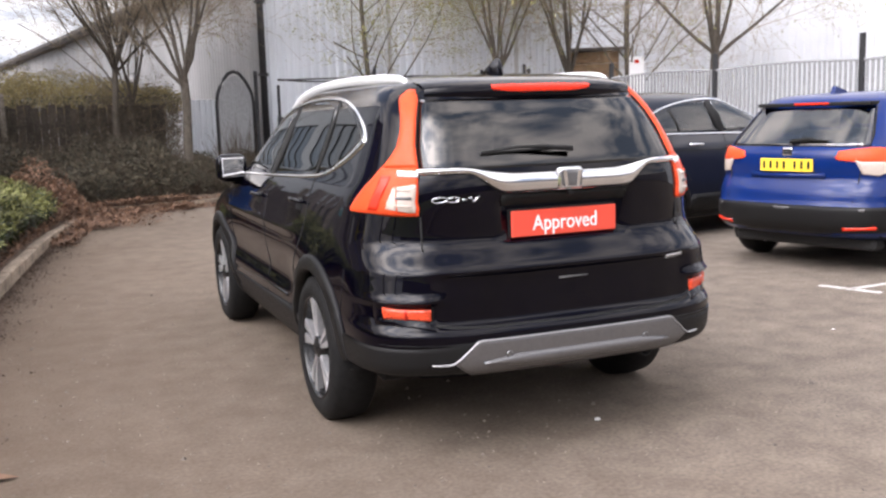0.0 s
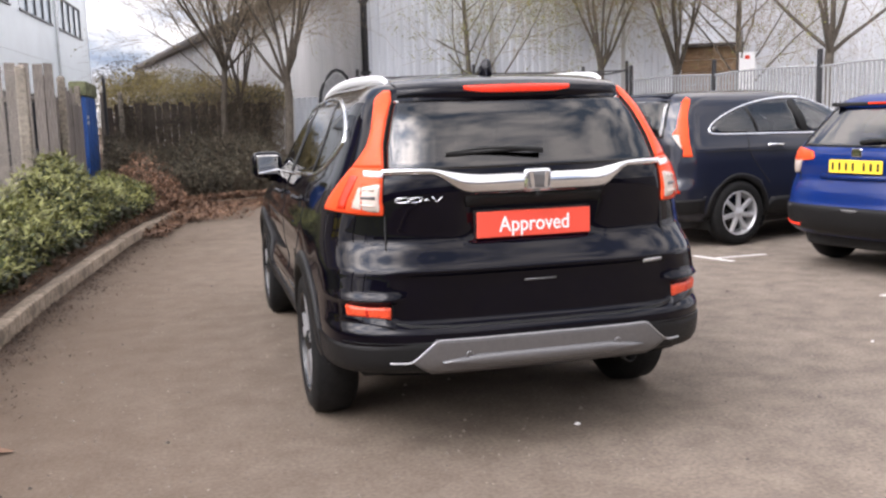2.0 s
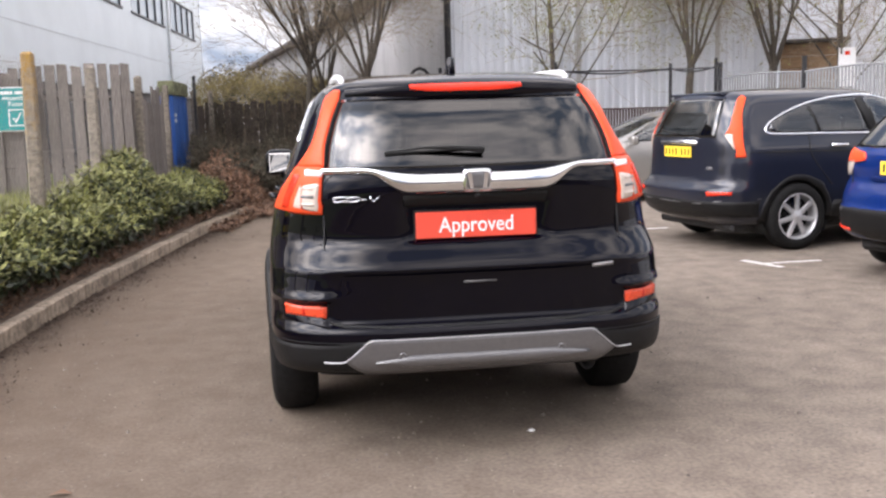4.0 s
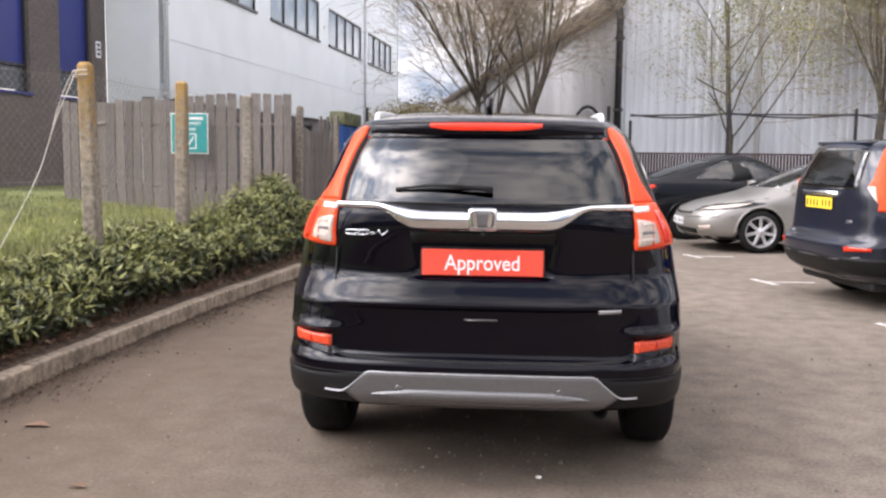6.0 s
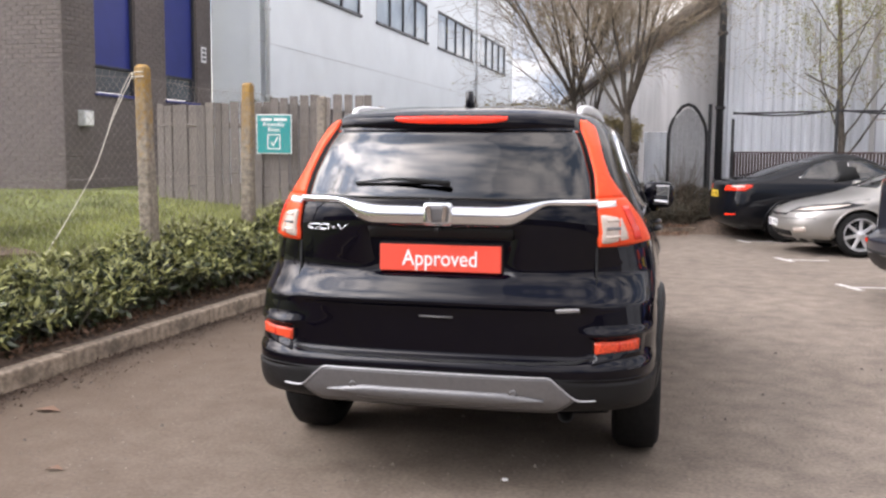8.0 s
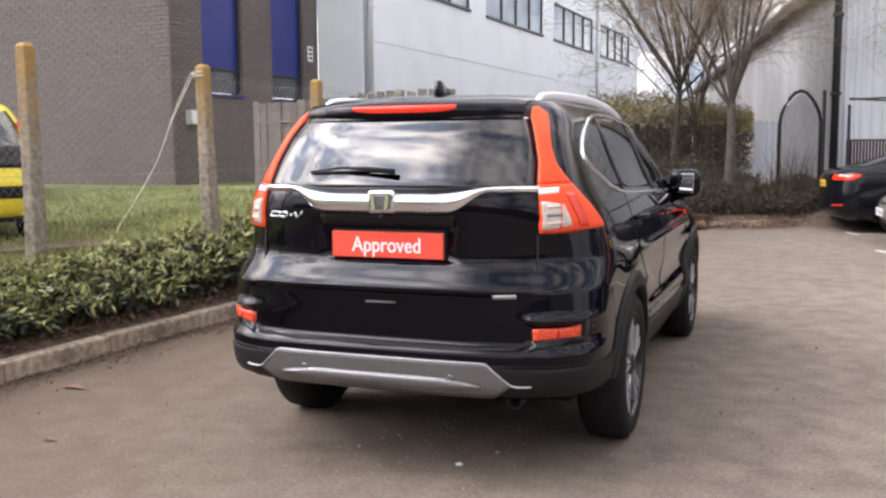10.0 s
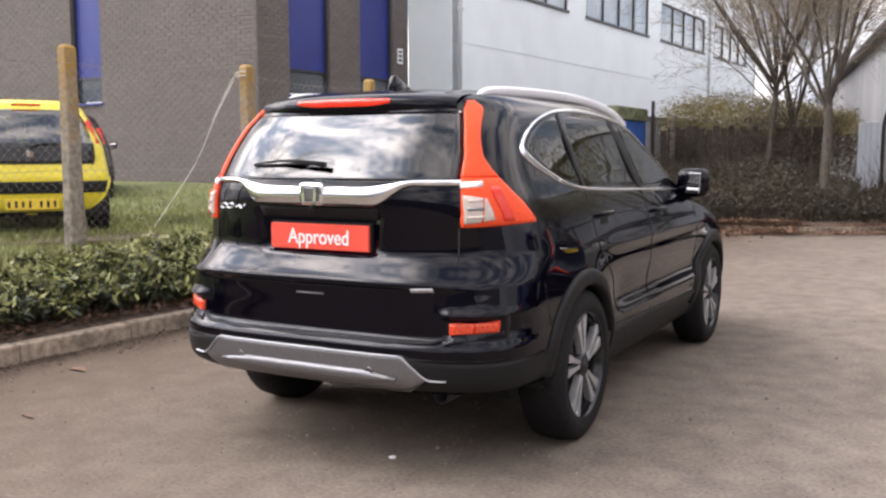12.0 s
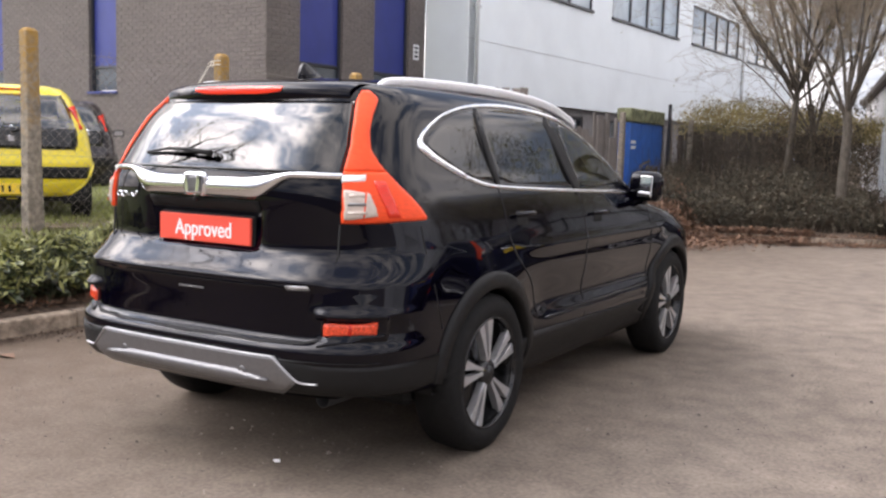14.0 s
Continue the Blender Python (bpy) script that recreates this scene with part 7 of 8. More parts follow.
for z in (0.09, 0.0, -0.09):
    part("text_bar", boxed((0.0142, -0.06, z - 0.025), (0.016, 0.06, z + 0.025)), M_DARKFRAME, vt)
# blue steel store in the fence line, olive moss on its timber head
bd = thing("blue_store", label="faded blue steel store beside the fence", category="store")
part("body", boxed((-3.46, 13.98, 0.15), (-3.22, 15.88, 2.0), 0.02), M_BLUEDOOR, bd)
for y in (14.6, 15.25):
    part("seam", boxed((-3.222, y - 0.012, 0.2), (-3.212, y + 0.012, 1.97), 0.003), M_BLUEDOOR, bd)
part("head_board", boxed((-3.48, 13.95, 2.002), (-3.19, 15.9, 2.26), 0.015), M_MOSSBOARD, bd, "olive mossy timber head")
for z in (1.5, 1.6):
    part("text_bar", boxed((-3.219, 14.05, z), (-3.214, 14.3, z + 0.06)), M_WHITE, bd)

sp = thing("steel_post", (-3.04, 15.75, 0), 0, "thin black steel post at the end of the thicket", "post")
part("shaft", boxed((-0.03, -0.03, 0.1), (0.03, 0.03, 2.42), 0.006), M_IRON, sp)
# gate and boundary fence by the shed
gate = thing("arched_gate", label="arch-topped steel gate of pale upright bars in a black frame", category="gate")
gx0, gx1, gy = 1.24, 2.0, 16.25
arch = [(gx0, gy, 0.1), (gx0, gy, 1.85), (gx0 + 0.03, gy, 2.05), (gx0 + 0.09, gy, 2.2), (gx0 + 0.17, gy, 2.34), (gx0 + 0.27, gy, 2.46), (gx0 + 0.38, gy, 2.5), (gx1 - 0.27, gy, 2.46), (gx1 - 0.17, gy, 2.34), (gx1 - 0.09, gy, 2.2), (gx1 - 0.03, gy, 2.05), (gx1, gy, 1.85), (gx1, gy, 0.1)]
part("frame", tubed(arch, 0.035, 8), M_IRON, gate, "black arched frame", True)
for k in range(14):
    x = gx0 + 0.05 + (gx1 - gx0 - 0.1) * k / 13
    top = 2.42 - 0.45 * (abs(x - (gx0 + gx1) / 2) / ((gx1 - gx0) / 2)) ** 1.6
    part("bar", boxed((x - 0.022, gy - 0.012, 0.15), (x + 0.022, gy + 0.012, top)), M_PALEBAR, gate)
part("post", boxed((gx1 + 0.02, gy - 0.12, 0.0), (gx1 + 0.09, gy - 0.04, 2.5), 0.008), M_IRON, gate)
corrugated("screen_fence", Vector((0.75, 16.9, 0)), Vector((0.995, -0.1, 0)), 0.5, 0.1, 1.95, M_SHED, "pale corrugated screen fence beside the gate", 0.12, 0.025, "fence", "")


def fence_run(pts, heights, bar_mat, bar_top, bar_low, rail_sag, label, gap=0.11, post_w=0.034, dark_rail=True):
    root = thing("boundary_fence", label=label, category="fence", group="boundary fences")
    for (x, y), h in zip(pts, heights):
        part("post", boxed((x - post_w, y - post_w, 0), (x + post_w, y + post_w, h), 0.006), M_IRON, root, "black steel post")
    n_all = 0
    for (p, q) in zip(pts, pts[1:]):
        p, q = Vector((*p, 0)), Vector((*q, 0))
        ln = (q - p).length
        line = []
        for k in range(9):
            t = k / 8
            c = p.lerp(q, t)
            line.append((c.x, c.y, bar_top + 0.02 + rail_sag * math.sin(math.pi * t)))
        part("top_rail", tubed(line, 0.02, 6), M_IRON if dark_rail else bar_mat, root)
        part("low_rail", tubed([(p.x, p.y, bar_low + 0.2), (q.x, q.y, bar_low + 0.2)], 0.02, 6), bar_mat, root)
        m = int(ln / gap)
        verts, faces = [], []
        for k in range(1, m):
            c = p.lerp(q, k / m)
            a = (q - p).normalized()
            wq = a * 0.02
            b = len(verts)
            for z in (bar_low, bar_top + rail_sag * math.sin(math.pi * k / m)):
                for s1, s2 in ((-1, -1), (1, -1), (1, 1), (-1, 1)):
                    verts.append((c.x + wq.x * s1 - a.y * 0.008 * s2, c.y + wq.y * s1 + a.x * 0.008 * s2, z))
            for f in range(4):
                faces.append((b + f, b + (f + 1) % 4, b + 4 + (f + 1) % 4, b + 4 + f))
            faces.append((b + 4, b + 5, b + 6, b + 7))
        ob = raw_object("paling_run", verts, faces, bar_mat, root)
        ob["kind"] = "stuff"
    return root


fence_run([(2.5, 16.1), (4.28, 15.05), (6.75, 15.1), (7.55, 14.65)], [1.55, 1.55, 1.55, 1.55], M_RUSTY, 1.5, 0.05, 0.0, "brown steel paling fence behind parked cars", 0.062, dark_rail=False)
fence_run([(2.5, 16.05), (4.28, 15.0), (6.75, 15.05), (7.55, 14.6)], [2.2, 2.5, 2.42, 2.5], M_IRON, 2.3, 2.1, -0.08, "dark sagging top rail on steel posts", 9.0, 0.028)
fence_run([(7.6, 14.5), (8.0, 11.9), (8.3, 9.25), (8.75, 6.6), (9.2, 3.9), (9.6, 1.2)], [2.4, 2.35, 2.35, 2.45, 2.45, 2.45], M_PALEBAR, 2.05, 0.1, 0.04, "pale galvanised bar fence with black posts", 0.085, dark_rail=False)

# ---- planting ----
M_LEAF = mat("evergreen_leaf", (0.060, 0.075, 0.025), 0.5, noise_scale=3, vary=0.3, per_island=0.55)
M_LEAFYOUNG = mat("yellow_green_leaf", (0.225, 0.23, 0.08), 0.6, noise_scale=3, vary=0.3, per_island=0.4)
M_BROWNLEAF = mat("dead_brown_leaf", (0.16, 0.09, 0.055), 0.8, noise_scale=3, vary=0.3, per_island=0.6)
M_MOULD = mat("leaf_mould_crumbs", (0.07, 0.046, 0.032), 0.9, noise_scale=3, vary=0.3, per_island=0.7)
# glossy leaf, coloured dark to stand for shade in the hedge's face
M_LEAFSHADE = mat("shaded_glossy_leaf", (0.03, 0.04, 0.014), 0.33, noise_scale=3, vary=0.3, per_island=0.5)
M_IVY = mat("olive_ivy_leaf", (0.25, 0.2, 0.08), 0.75, noise_scale=2, vary=0.35, per_island=0.5)
M_THICKET = mat("dark_thicket_leaf", (0.064, 0.054, 0.035), 0.85, noise_scale=2, vary=0.35, per_island=0.6)
M_BARK = mat("grey_brown_bark", (0.095, 0.08, 0.063), 0.9, noise_scale=14, vary=0.4, stretch=(3, 3, 0.6), bump=0.4, bump_scale=30)
M_BROWNHEDGE = mat("brown_winter_leaf", (0.12, 0.09, 0.06), 0.8, noise_scale=2, vary=0.35, per_island=0.6)
M_BUD = mat("pale_green_bud", (0.25, 0.25, 0.085), 0.7, noise_scale=3, vary=0.3, per_island=0.4)
M_STEM = mat("brown_stem", (0.085, 0.065, 0.045), 0.9, noise_scale=6, vary=0.3, per_island=0.4)
M_TWIG = mat("pale_twig", (0.26, 0.21, 0.15), 0.9, noise_scale=6, vary=0.3, per_island=0.3)


def leaves(name, centres, size, material, rng, label="", category="", parent=None, flat=0.0, kind="stuff", aspect=0.42):
    """Many small folded leaves at the given places, turned every way."""
    c = np.asarray(centres)
    n = len(c)
    d = rng.normal(size=(n, 3))
    d[:, 2] = d[:, 2] * (1 - flat) + 0.25
    d /= np.linalg.norm(d, axis=1)[:, None]
    a = rng.normal(size=(n, 3))
    a -= d * (a * d).sum(1)[:, None]
    a /= np.linalg.norm(a, axis=1)[:, None]
    if flat:
        a[:, 2] *= 1 - flat
    nrm = np.cross(d, a)
    s = size * rng.uniform(0.6, 1.3, n)[:, None]
    v = np.stack([c, c + d * s * 0.45 + a * s * aspect * 0.5 + nrm * s * 0.08, c + d * s, c + d * s * 0.45 - a * s * aspect * 0.5 + nrm * s * 0.08], axis=1).reshape(-1, 3)
    idx = np.arange(n) * 4
    f = np.stack([idx, idx + 1, idx + 2, idx + 3], axis=1)
    me = bpy.data.meshes.new(name)
    me.vertices.add(len(v))
    me.vertices.foreach_set("co", v.ravel())
    me.loops.add(n * 4)
    me.loops.foreach_set("vertex_index", f.ravel())
    me.polygons.add(n)
    me.polygons.foreach_set("loop_start", idx)
    me.update(calc_edges=True)
    me.materials.append(material)
    ob = new(name, me)
    ob.parent = parent
    return tagged(ob, label, category, kind=kind)


rng = np.random.default_rng(7)


def hedge_top(x, y):
    """Height of the low evergreen hedge between kerb and posts."""
    edge = KX(y) - 0.16
    d = edge - x
    h = 0.27 + 0.2 * step(y, 0.5, 5.0) + 0.12 * noise.noise((x * 1.3, y * 1.1, 3)) + 0.16 * noise.noise((x * 3.1, y * 2.7, 9))
    h += 0.45 * math.exp(-((y - 7.6) / 0.9) ** 2) * math.exp(-((d - 0.55) / 0.4) ** 2)
    return h * min(1, 0.62 + max(d, 0) / 0.4) * min(1, max(0.0, (1.2 - d) / 0.55))


# the face by the kerb is undercut: crown sprays overhang leaves coloured dark as shade
pts, tops, part_up = [], [], []
while len(pts) < 80000:
    y = rng.uniform(-1.5, 10.6)
    d = rng.uniform(0.02, 1.25)
    x = KX(y) - 0.16 - d
    h = hedge_top(x, y)
    if h < 0.08:
        continue
    lift = 0.3 * max(0.0, 1 - d / 0.3)
    u = lift + (1 - lift) * rng.uniform(0, 1) ** 0.55
    reach = 0.1 * max(0.0, 1 - d / 0.35) * (u - 0.55) * (1.4 + noise.noise((y * 3.0, u * 2, 5)))
    pts.append((x + reach, y, bank(x, y) + h * u))
    part_up.append(u)
    tops.append(d)
pts, up_h, back = np.array(pts), np.array(part_up), np.array(tops)
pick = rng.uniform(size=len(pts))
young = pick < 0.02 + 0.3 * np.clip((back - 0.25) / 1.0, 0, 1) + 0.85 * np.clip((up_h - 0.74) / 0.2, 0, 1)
# shade of the face is put into leaf colour: dark low by the kerb
shaded = ~young & (up_h < 0.9) & (back < 0.8)
leaves("hedge_old_leaves", pts[shaded], 0.085, M_LEAFSHADE, rng, "glossy leaves coloured dark for the shaded face of the low hedge", "hedge", aspect=0.32)
leaves("hedge_foliage", pts[~young & ~shaded], 0.08, M_LEAF, rng, "low untrimmed evergreen hedge of narrow leaves", "hedge", aspect=0.3)
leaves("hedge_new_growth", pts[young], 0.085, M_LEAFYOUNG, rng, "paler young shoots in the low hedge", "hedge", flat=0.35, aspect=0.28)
# stems inside the hedge
verts, faces = [], []
for k in range(900):
    y = rng.uniform(-1.5, 10.6)
    x = KX(y) - 0.2 - rng.uniform(0, 0.9)
    h = hedge_top(x, y)
    if h < 0.15:
        continue
    z = bank(x, y)
    b = len(verts)
    ox, oy = rng.normal(0, 0.08, 2)
    for zz, r, o in ((z - 0.02, 0.006, 0), (z + h * 0.9, 0.003, 1)):
        for j in range(3):
            verts.append((x + o * ox + r * math.cos(j * 2.1), y + o * oy + r * math.sin(j * 2.1), zz))
    faces += [(b + j, b + (j + 1) % 3, b + 3 + (j + 1) % 3, b + 3 + j) for j in range(3)]
tagged(raw_object("hedge_stems", verts, faces, M_BARK), "thin brown stems inside the low hedge", "hedge", kind="stuff")


def litter(n, place, material, size, name, label):
    pts = []
    while len(pts) < n:
        p = place()
        if p:
            pts.append(p)
    leaves(name, pts, size, material, rng, label, "leaf litter", flat=0.85, aspect=0.6)


def under_hedge():
    y = rng.uniform(-2, 12.5)
    x = KX(y) - 0.13 - abs(rng.normal(0, 0.22))
    return (x, y, bank(x, y) + 0.03 + 0.03 * rng.uniform())


def by_kerb():
    y = rng.uniform(-3, 12.6)
    x = KX(y) + rng.exponential(0.05 + 0.11 * max(0.0, 0.5 + noise.noise((y * 1.7, 0, 6)))) + 0.01
    return (x, y, 0.005 + 0.008 * rng.uniform())


def far_corner():
    y = rng.uniform(8.8, 13.2)
    x = KX(min(y, 12.6)) - rng.uniform(-0.3, 1.6) + (abs(rng.normal(0, 0.45)) if y > 10.5 else 0.0)
    if y < 10 and x < KX(y) - 0.8:
        return None
    z = bank(x, y) + 0.02 if x < KX(min(y, 12.6)) - 0.1 else 0.008
    return (x, y, z + (0.06 + 0.1 * step(y, 9.8, 11.0) * math.exp(-((x - KX(min(y, 12.6))) / 0.35) ** 2)) * rng.uniform())


def far_kerb():
    x = rng.uniform(-1.6, 1.6) if rng.uniform() < 0.4 else rng.uniform(-1.6, 0.2)
    y = float(np.interp(x, [p[0] for p in FARKERB], [p[1] for p in FARKERB])) + rng.normal(-0.08, 0.24)
    on = y > np.interp(x, [p[0] for p in FARKERB], [p[1] for p in FARKERB]) - 0.03
    return (x, y, (0.125 if on else 0.008) + (0.03 + 0.07 * (x < 0.2)) * rng.uniform())


litter(7500, far_kerb, M_BROWNLEAF, 0.06, "leaf_litter_far_kerb", "reddish-brown fallen leaves over the far kerb")
litter(11000, under_hedge, M_BROWNLEAF, 0.045, "leaf_litter_under_hedge", "brown fallen leaves under the hedge")
litter(15000, by_kerb, M_MOULD, 0.024, "leaf_litter_by_kerb", "scattered dry leaves and grit beside the kerb")
litter(13000, far_corner, M_BROWNLEAF, 0.07, "leaf_litter_corner", "deep reddish-brown fallen leaves at the corner of the drive")
for k, (x, y, s) in enumerate(((-2.39, 0.69, 0.09), (-1.75, -0.17, 0.05), (0.266, 0.175, 0.03), (-1.95, -1.2, 0.04), (1.9, -0.8, 0.025), (2.6, 1.0, 0.02))):
    if k in (0, 1, 3):
        v = [(x - s, y, 0.004), (x - s * 0.2, y - s * 0.45, 0.02), (x + s, y - s * 0.1, 0.008), (x + s * 0.1, y + s * 0.4, 0.022), (x, y, 0.012)]
        tagged(raw_object("dead_leaf", v, [(0, 1, 4), (1, 2, 4), (2, 3, 4), (3, 0, 4)], M_BROWNLEAF), "curled dead brown leaf on the tarmac", "leaf")
    else:
        bm = bmesh.new()
        bmesh.ops.create_icosphere(bm, subdivisions=1, radius=s / 2)
        for vv in bm.verts:
            vv.co = Vector((vv.co.x * 1.2, vv.co.y, vv.co.z * 0.5)) * random.uniform(0.75, 1.2) + Vector((x, y, s * 0.2))
        tagged(mesh_object("stone_chip", bm, M_WHITE), "small pale stone chip on the tarmac", "stone")

# loose grit over the tarmac near the camera's way
gv, gf = [], []
for k in range(5200):
    x, y = rng.uniform(-2.7, 4.5), rng.uniform(-4.0, 5.0)
    s = rng.uniform(0.003, 0.008) * (2.2 if rng.uniform() < 0.03 else 1)
    b = len(gv)
    a = rng.uniform(0, 6.28)
    gv += [(x + s * math.cos(a + j * 2.09), y + s * math.sin(a + j * 2.09), 0.001) for j in range(3)] + [(x, y, s * 0.9)]
    gf += [(b, b + 1, b + 3), (b + 1, b + 2, b + 3), (b + 2, b, b + 3)]
M_GRIT = mat("tarmac_grit", (0.165, 0.14, 0.118), 0.9, noise_scale=8, vary=0.3, per_island=0.45)
tagged(raw_object("grit", gv, gf, M_GRIT), "loose grit and chippings on the tarmac", "grit", kind="stuff")

# lawn blades
gv, gf = [], []
for k in range(70000):
    y = rng.uniform(-1.0, 9.2)
    x = -3.5 - abs(rng.exponential(1.9)) if k < 52000 else rng.uniform(-4.5, -3.55)
    if x < -9 or (y > 9.1):
        continue
    z = bank(x, y) - 0.01
    h = rng.uniform(0.04, 0.1) if k < 52000 else rng.uniform(0.1, 0.3)
    a = rng.uniform(0, 6.28)
    w = 0.006
    lx, ly = rng.normal(0, 0.03, 2)
    b = len(gv)
    gv += [(x - w * math.cos(a), y - w * math.sin(a), z), (x + w * math.cos(a), y + w * math.sin(a), z), (x + lx, y + ly, z + h)]
    gf.append((b, b + 1, b + 2))
tagged(raw_object("lawn_grass", gv, gf, M_GRASS), "rough grass of the lawn behind the hedge", "grass", kind="stuff")


# ---- trees ----
def tree(name, at, height, seed, spread=0.9, stems=1, levels=4, trunk_r=0.09, fork=0.35, leafy=0, label="", lean=0.12, twig_n=5, leaf_mat=None, up=0.5, split=0.0, limbs=5, wide=(0.35, 0.85)):
    r = np.random.default_rng(seed)
    root = thing(name, at, 0, label, "tree")
    tv, tf, wv, wf, tips = [], [], [], [], []
    def seg(p, q, ra, rb, sides, v, f):
        d = q - p
        d = d / max(np.linalg.norm(d), 1e-6)
        a = np.cross(d, (0.3, 0.9, 0.1))
        a /= max(np.linalg.norm(a), 1e-6)
        b = np.cross(d, a)
        base = len(v)
        for c, rad in ((p, ra), (q, rb)):
            for k in range(sides):
                an = 2 * math.pi * k / sides
                v.append(tuple(c + rad * (a * math.cos(an) + b * math.sin(an))))
        f += [(base + k, base + (k + 1) % sides, base + sides + (k + 1) % sides, base + sides + k) for k in range(sides)]
    def grow(p, d, length, rad, lev):
        n = (10, 6, 4, 3)[min(lev, 3)]
        side = r.uniform(0, 6.28)
        for i in range(n):
            d = d + r.normal(0, (0.045, 0.09, 0.14, 0.2)[min(lev, 3)], 3)
            d[2] += 0.03 * up if lev else 0.0
            d /= np.linalg.norm(d)
            q = p + d * length / n
            rb = rad * (1 - 0.75 / n)
            if lev <= 1:
                seg(p, q, rad, rb, 8 if lev == 0 else 5, tv, tf)
            else:
                seg(p, q, max(min(rad, 0.009), 0.0028), max(min(rb, 0.008), 0.0021), 3, wv, wf)
            p, rad = q, rb
            if lev >= 2 and r.uniform() < 0.5:
                tips.append(p.copy())
            if lev < levels and (i + 1) / n > (fork if lev == 0 else 0.2):
                for _ in range((2, 2, twig_n - 3, 2)[min(lev, 3)] if r.uniform() < 0.92 else 0):
                    side += 2.4 + r.normal(0, 0.4)
                    out = np.cross(d, (math.cos(side), math.sin(side), 0.2))
                    out /= max(np.linalg.norm(out), 1e-6)
                    ang = spread * r.uniform(0.7, 1.25)
                    nd = d * math.cos(ang) + out * math.sin(ang)
                    nd[2] += 0.2 * up
                    nd /= np.linalg.norm(nd)
                    k = 1 - 0.55 * (i + 1) / n
                    grow(p.copy(), nd, length * (0.62 if lev == 0 else 0.6) * (0.55 + 0.6 * k) * r.uniform(0.7, 1.2), rad * (0.38 if lev == 0 else 0.5), lev + 1)
        tips.append(p.copy())
    for s in range(stems):
        ang = 2 * math.pi * s / max(stems, 1) + r.uniform(0, 1)
        off = np.array((math.cos(ang), math.sin(ang), 0)) * (0.18 if stems > 1 else 0)
        d = np.array((math.cos(ang) * lean * (1 if stems > 1 else 0.3), math.sin(ang) * lean * (1 if stems > 1 else 0.3), 1.0))
        d = d / np.linalg.norm(d)
        if not split:
            grow(off + np.array((0, 0, -0.1)), d, height * 0.85, trunk_r, 0)
            continue
        # a short bole that divides into rising limbs
        p, rad = off + np.array((0, 0, -0.1)), trunk_r
        for i in range(5):
            q = p + (d + r.normal(0, 0.035, 3)) * (height * split + 0.1) / 5
            seg(p, q, rad, rad * 0.95, 8, tv, tf)
            p, rad = q, rad * 0.95
        turn = r.uniform(0, 6.28)
        for k in range(limbs):
            turn += 2 * math.pi / limbs + r.normal(0, 0.25)
            tilt = 0.22 if k == 0 else r.uniform(*wide)
            nd = np.array((math.sin(tilt) * math.cos(turn), math.sin(tilt) * math.sin(turn), math.cos(tilt)))
            grow(p - d * r.uniform(0, 0.25), nd, height * (1 - split) * r.uniform(0.72, 0.95), rad * (0.72 if k == 0 else 0.5), 1)
    t = raw_object("trunk", tv, tf, M_BARK, root, True, "grey-brown bark trunk and limbs")
    w = raw_object("twig_mass", wv, wf, M_TWIG, root, False, "bare fine twigs")
    w["kind"] = "stuff"
    if leafy and tips:
        tp = np.array(tips)
        c = tp[r.integers(0, len(tp), leafy)] + r.normal(0, 0.1, (leafy, 3))
        leaves("young_leaves", c, 0.06, leaf_mat or M_BUD, r, "sparse yellow-green spring leaves", parent=root)
    return root


tree("young_tree", (4.55, 16.25, 0), 5.6, 3, 0.85, label="slender spring tree with sparse yellow-green buds", leafy=17000, trunk_r=0.085, fork=0.22, levels=3, twig_n=6, up=0.3)
tree("young_tree", (7.5, 15.9, 0), 6.0, 5, 0.75, label="bare spring tree in front of the shed", leafy=9000, trunk_r=0.1, levels=4, split=0.42, limbs=8, twig_n=5, wide=(0.12, 0.9))
tree("young_tree", (9.6, 16.4, 0), 6.6, 11, 0.8, label="bare dark-limbed tree by the boundary fence", leafy=2500, trunk_r=0.12, levels=4, split=0.36, limbs=7, twig_n=5, wide=(0.12, 0.9))
tree("young_tree", (10.9, 15.8, 0), 6.4, 17, 0.9, label="bare crooked tree by the boundary fence", leafy=2000, trunk_r=0.1, fork=0.2, levels=4)
tree("young_tree", (10.9, 12.6, 0), 6.6, 23, 0.8, label="budding tree beside a tall pale pole", leafy=8000, trunk_r=0.12, levels=4, split=0.4, limbs=7, twig_n=5, wide=(0.12, 0.9))
tree("young_tree", (0.37, 14.75, 0.2), 5.4, 29, 0.75, label="bare multi-limbed tree in the planting bed", leafy=0, trunk_r=0.1, levels=4, split=0.4, limbs=9, twig_n=6, wide=(0.2, 0.8))
tree("bushy_tree", (-0.83, 16.0, 0.2), 6.6, 31, 0.62, label="bare tree with a dense rounded crown of fine twigs", leafy=900, trunk_r=0.075, twig_n=7, levels=3, split=0.39, limbs=16, wide=(0.12, 0.8))
tree("bushy_tree", (-0.42, 16.4, 0.2), 5.2, 37, 0.6, label="slim bare tree with brown twigs beside the fence", leafy=700, trunk_r=0.055, twig_n=7, levels=3, split=0.34, limbs=11, wide=(0.12, 0.75))


nb = thing("notice_board", (10.4, 14.55, 0), -20, "small white board on a grey post beyond the fence", "sign")
part("post", boxed((-0.03, 0.02, -0.05), (0.03, 0.08, 2.5), 0.005), M_PALEBAR, nb)
part("panel", boxed((-0.17, 0.0, 1.85), (0.17, 0.02, 2.65), 0.005), M_WHITE, nb, "plain white panel")
part("red_mark", boxed((-0.05, -0.003, 2.5), (0.05, 0.0, 2.58)), M_RED, nb)
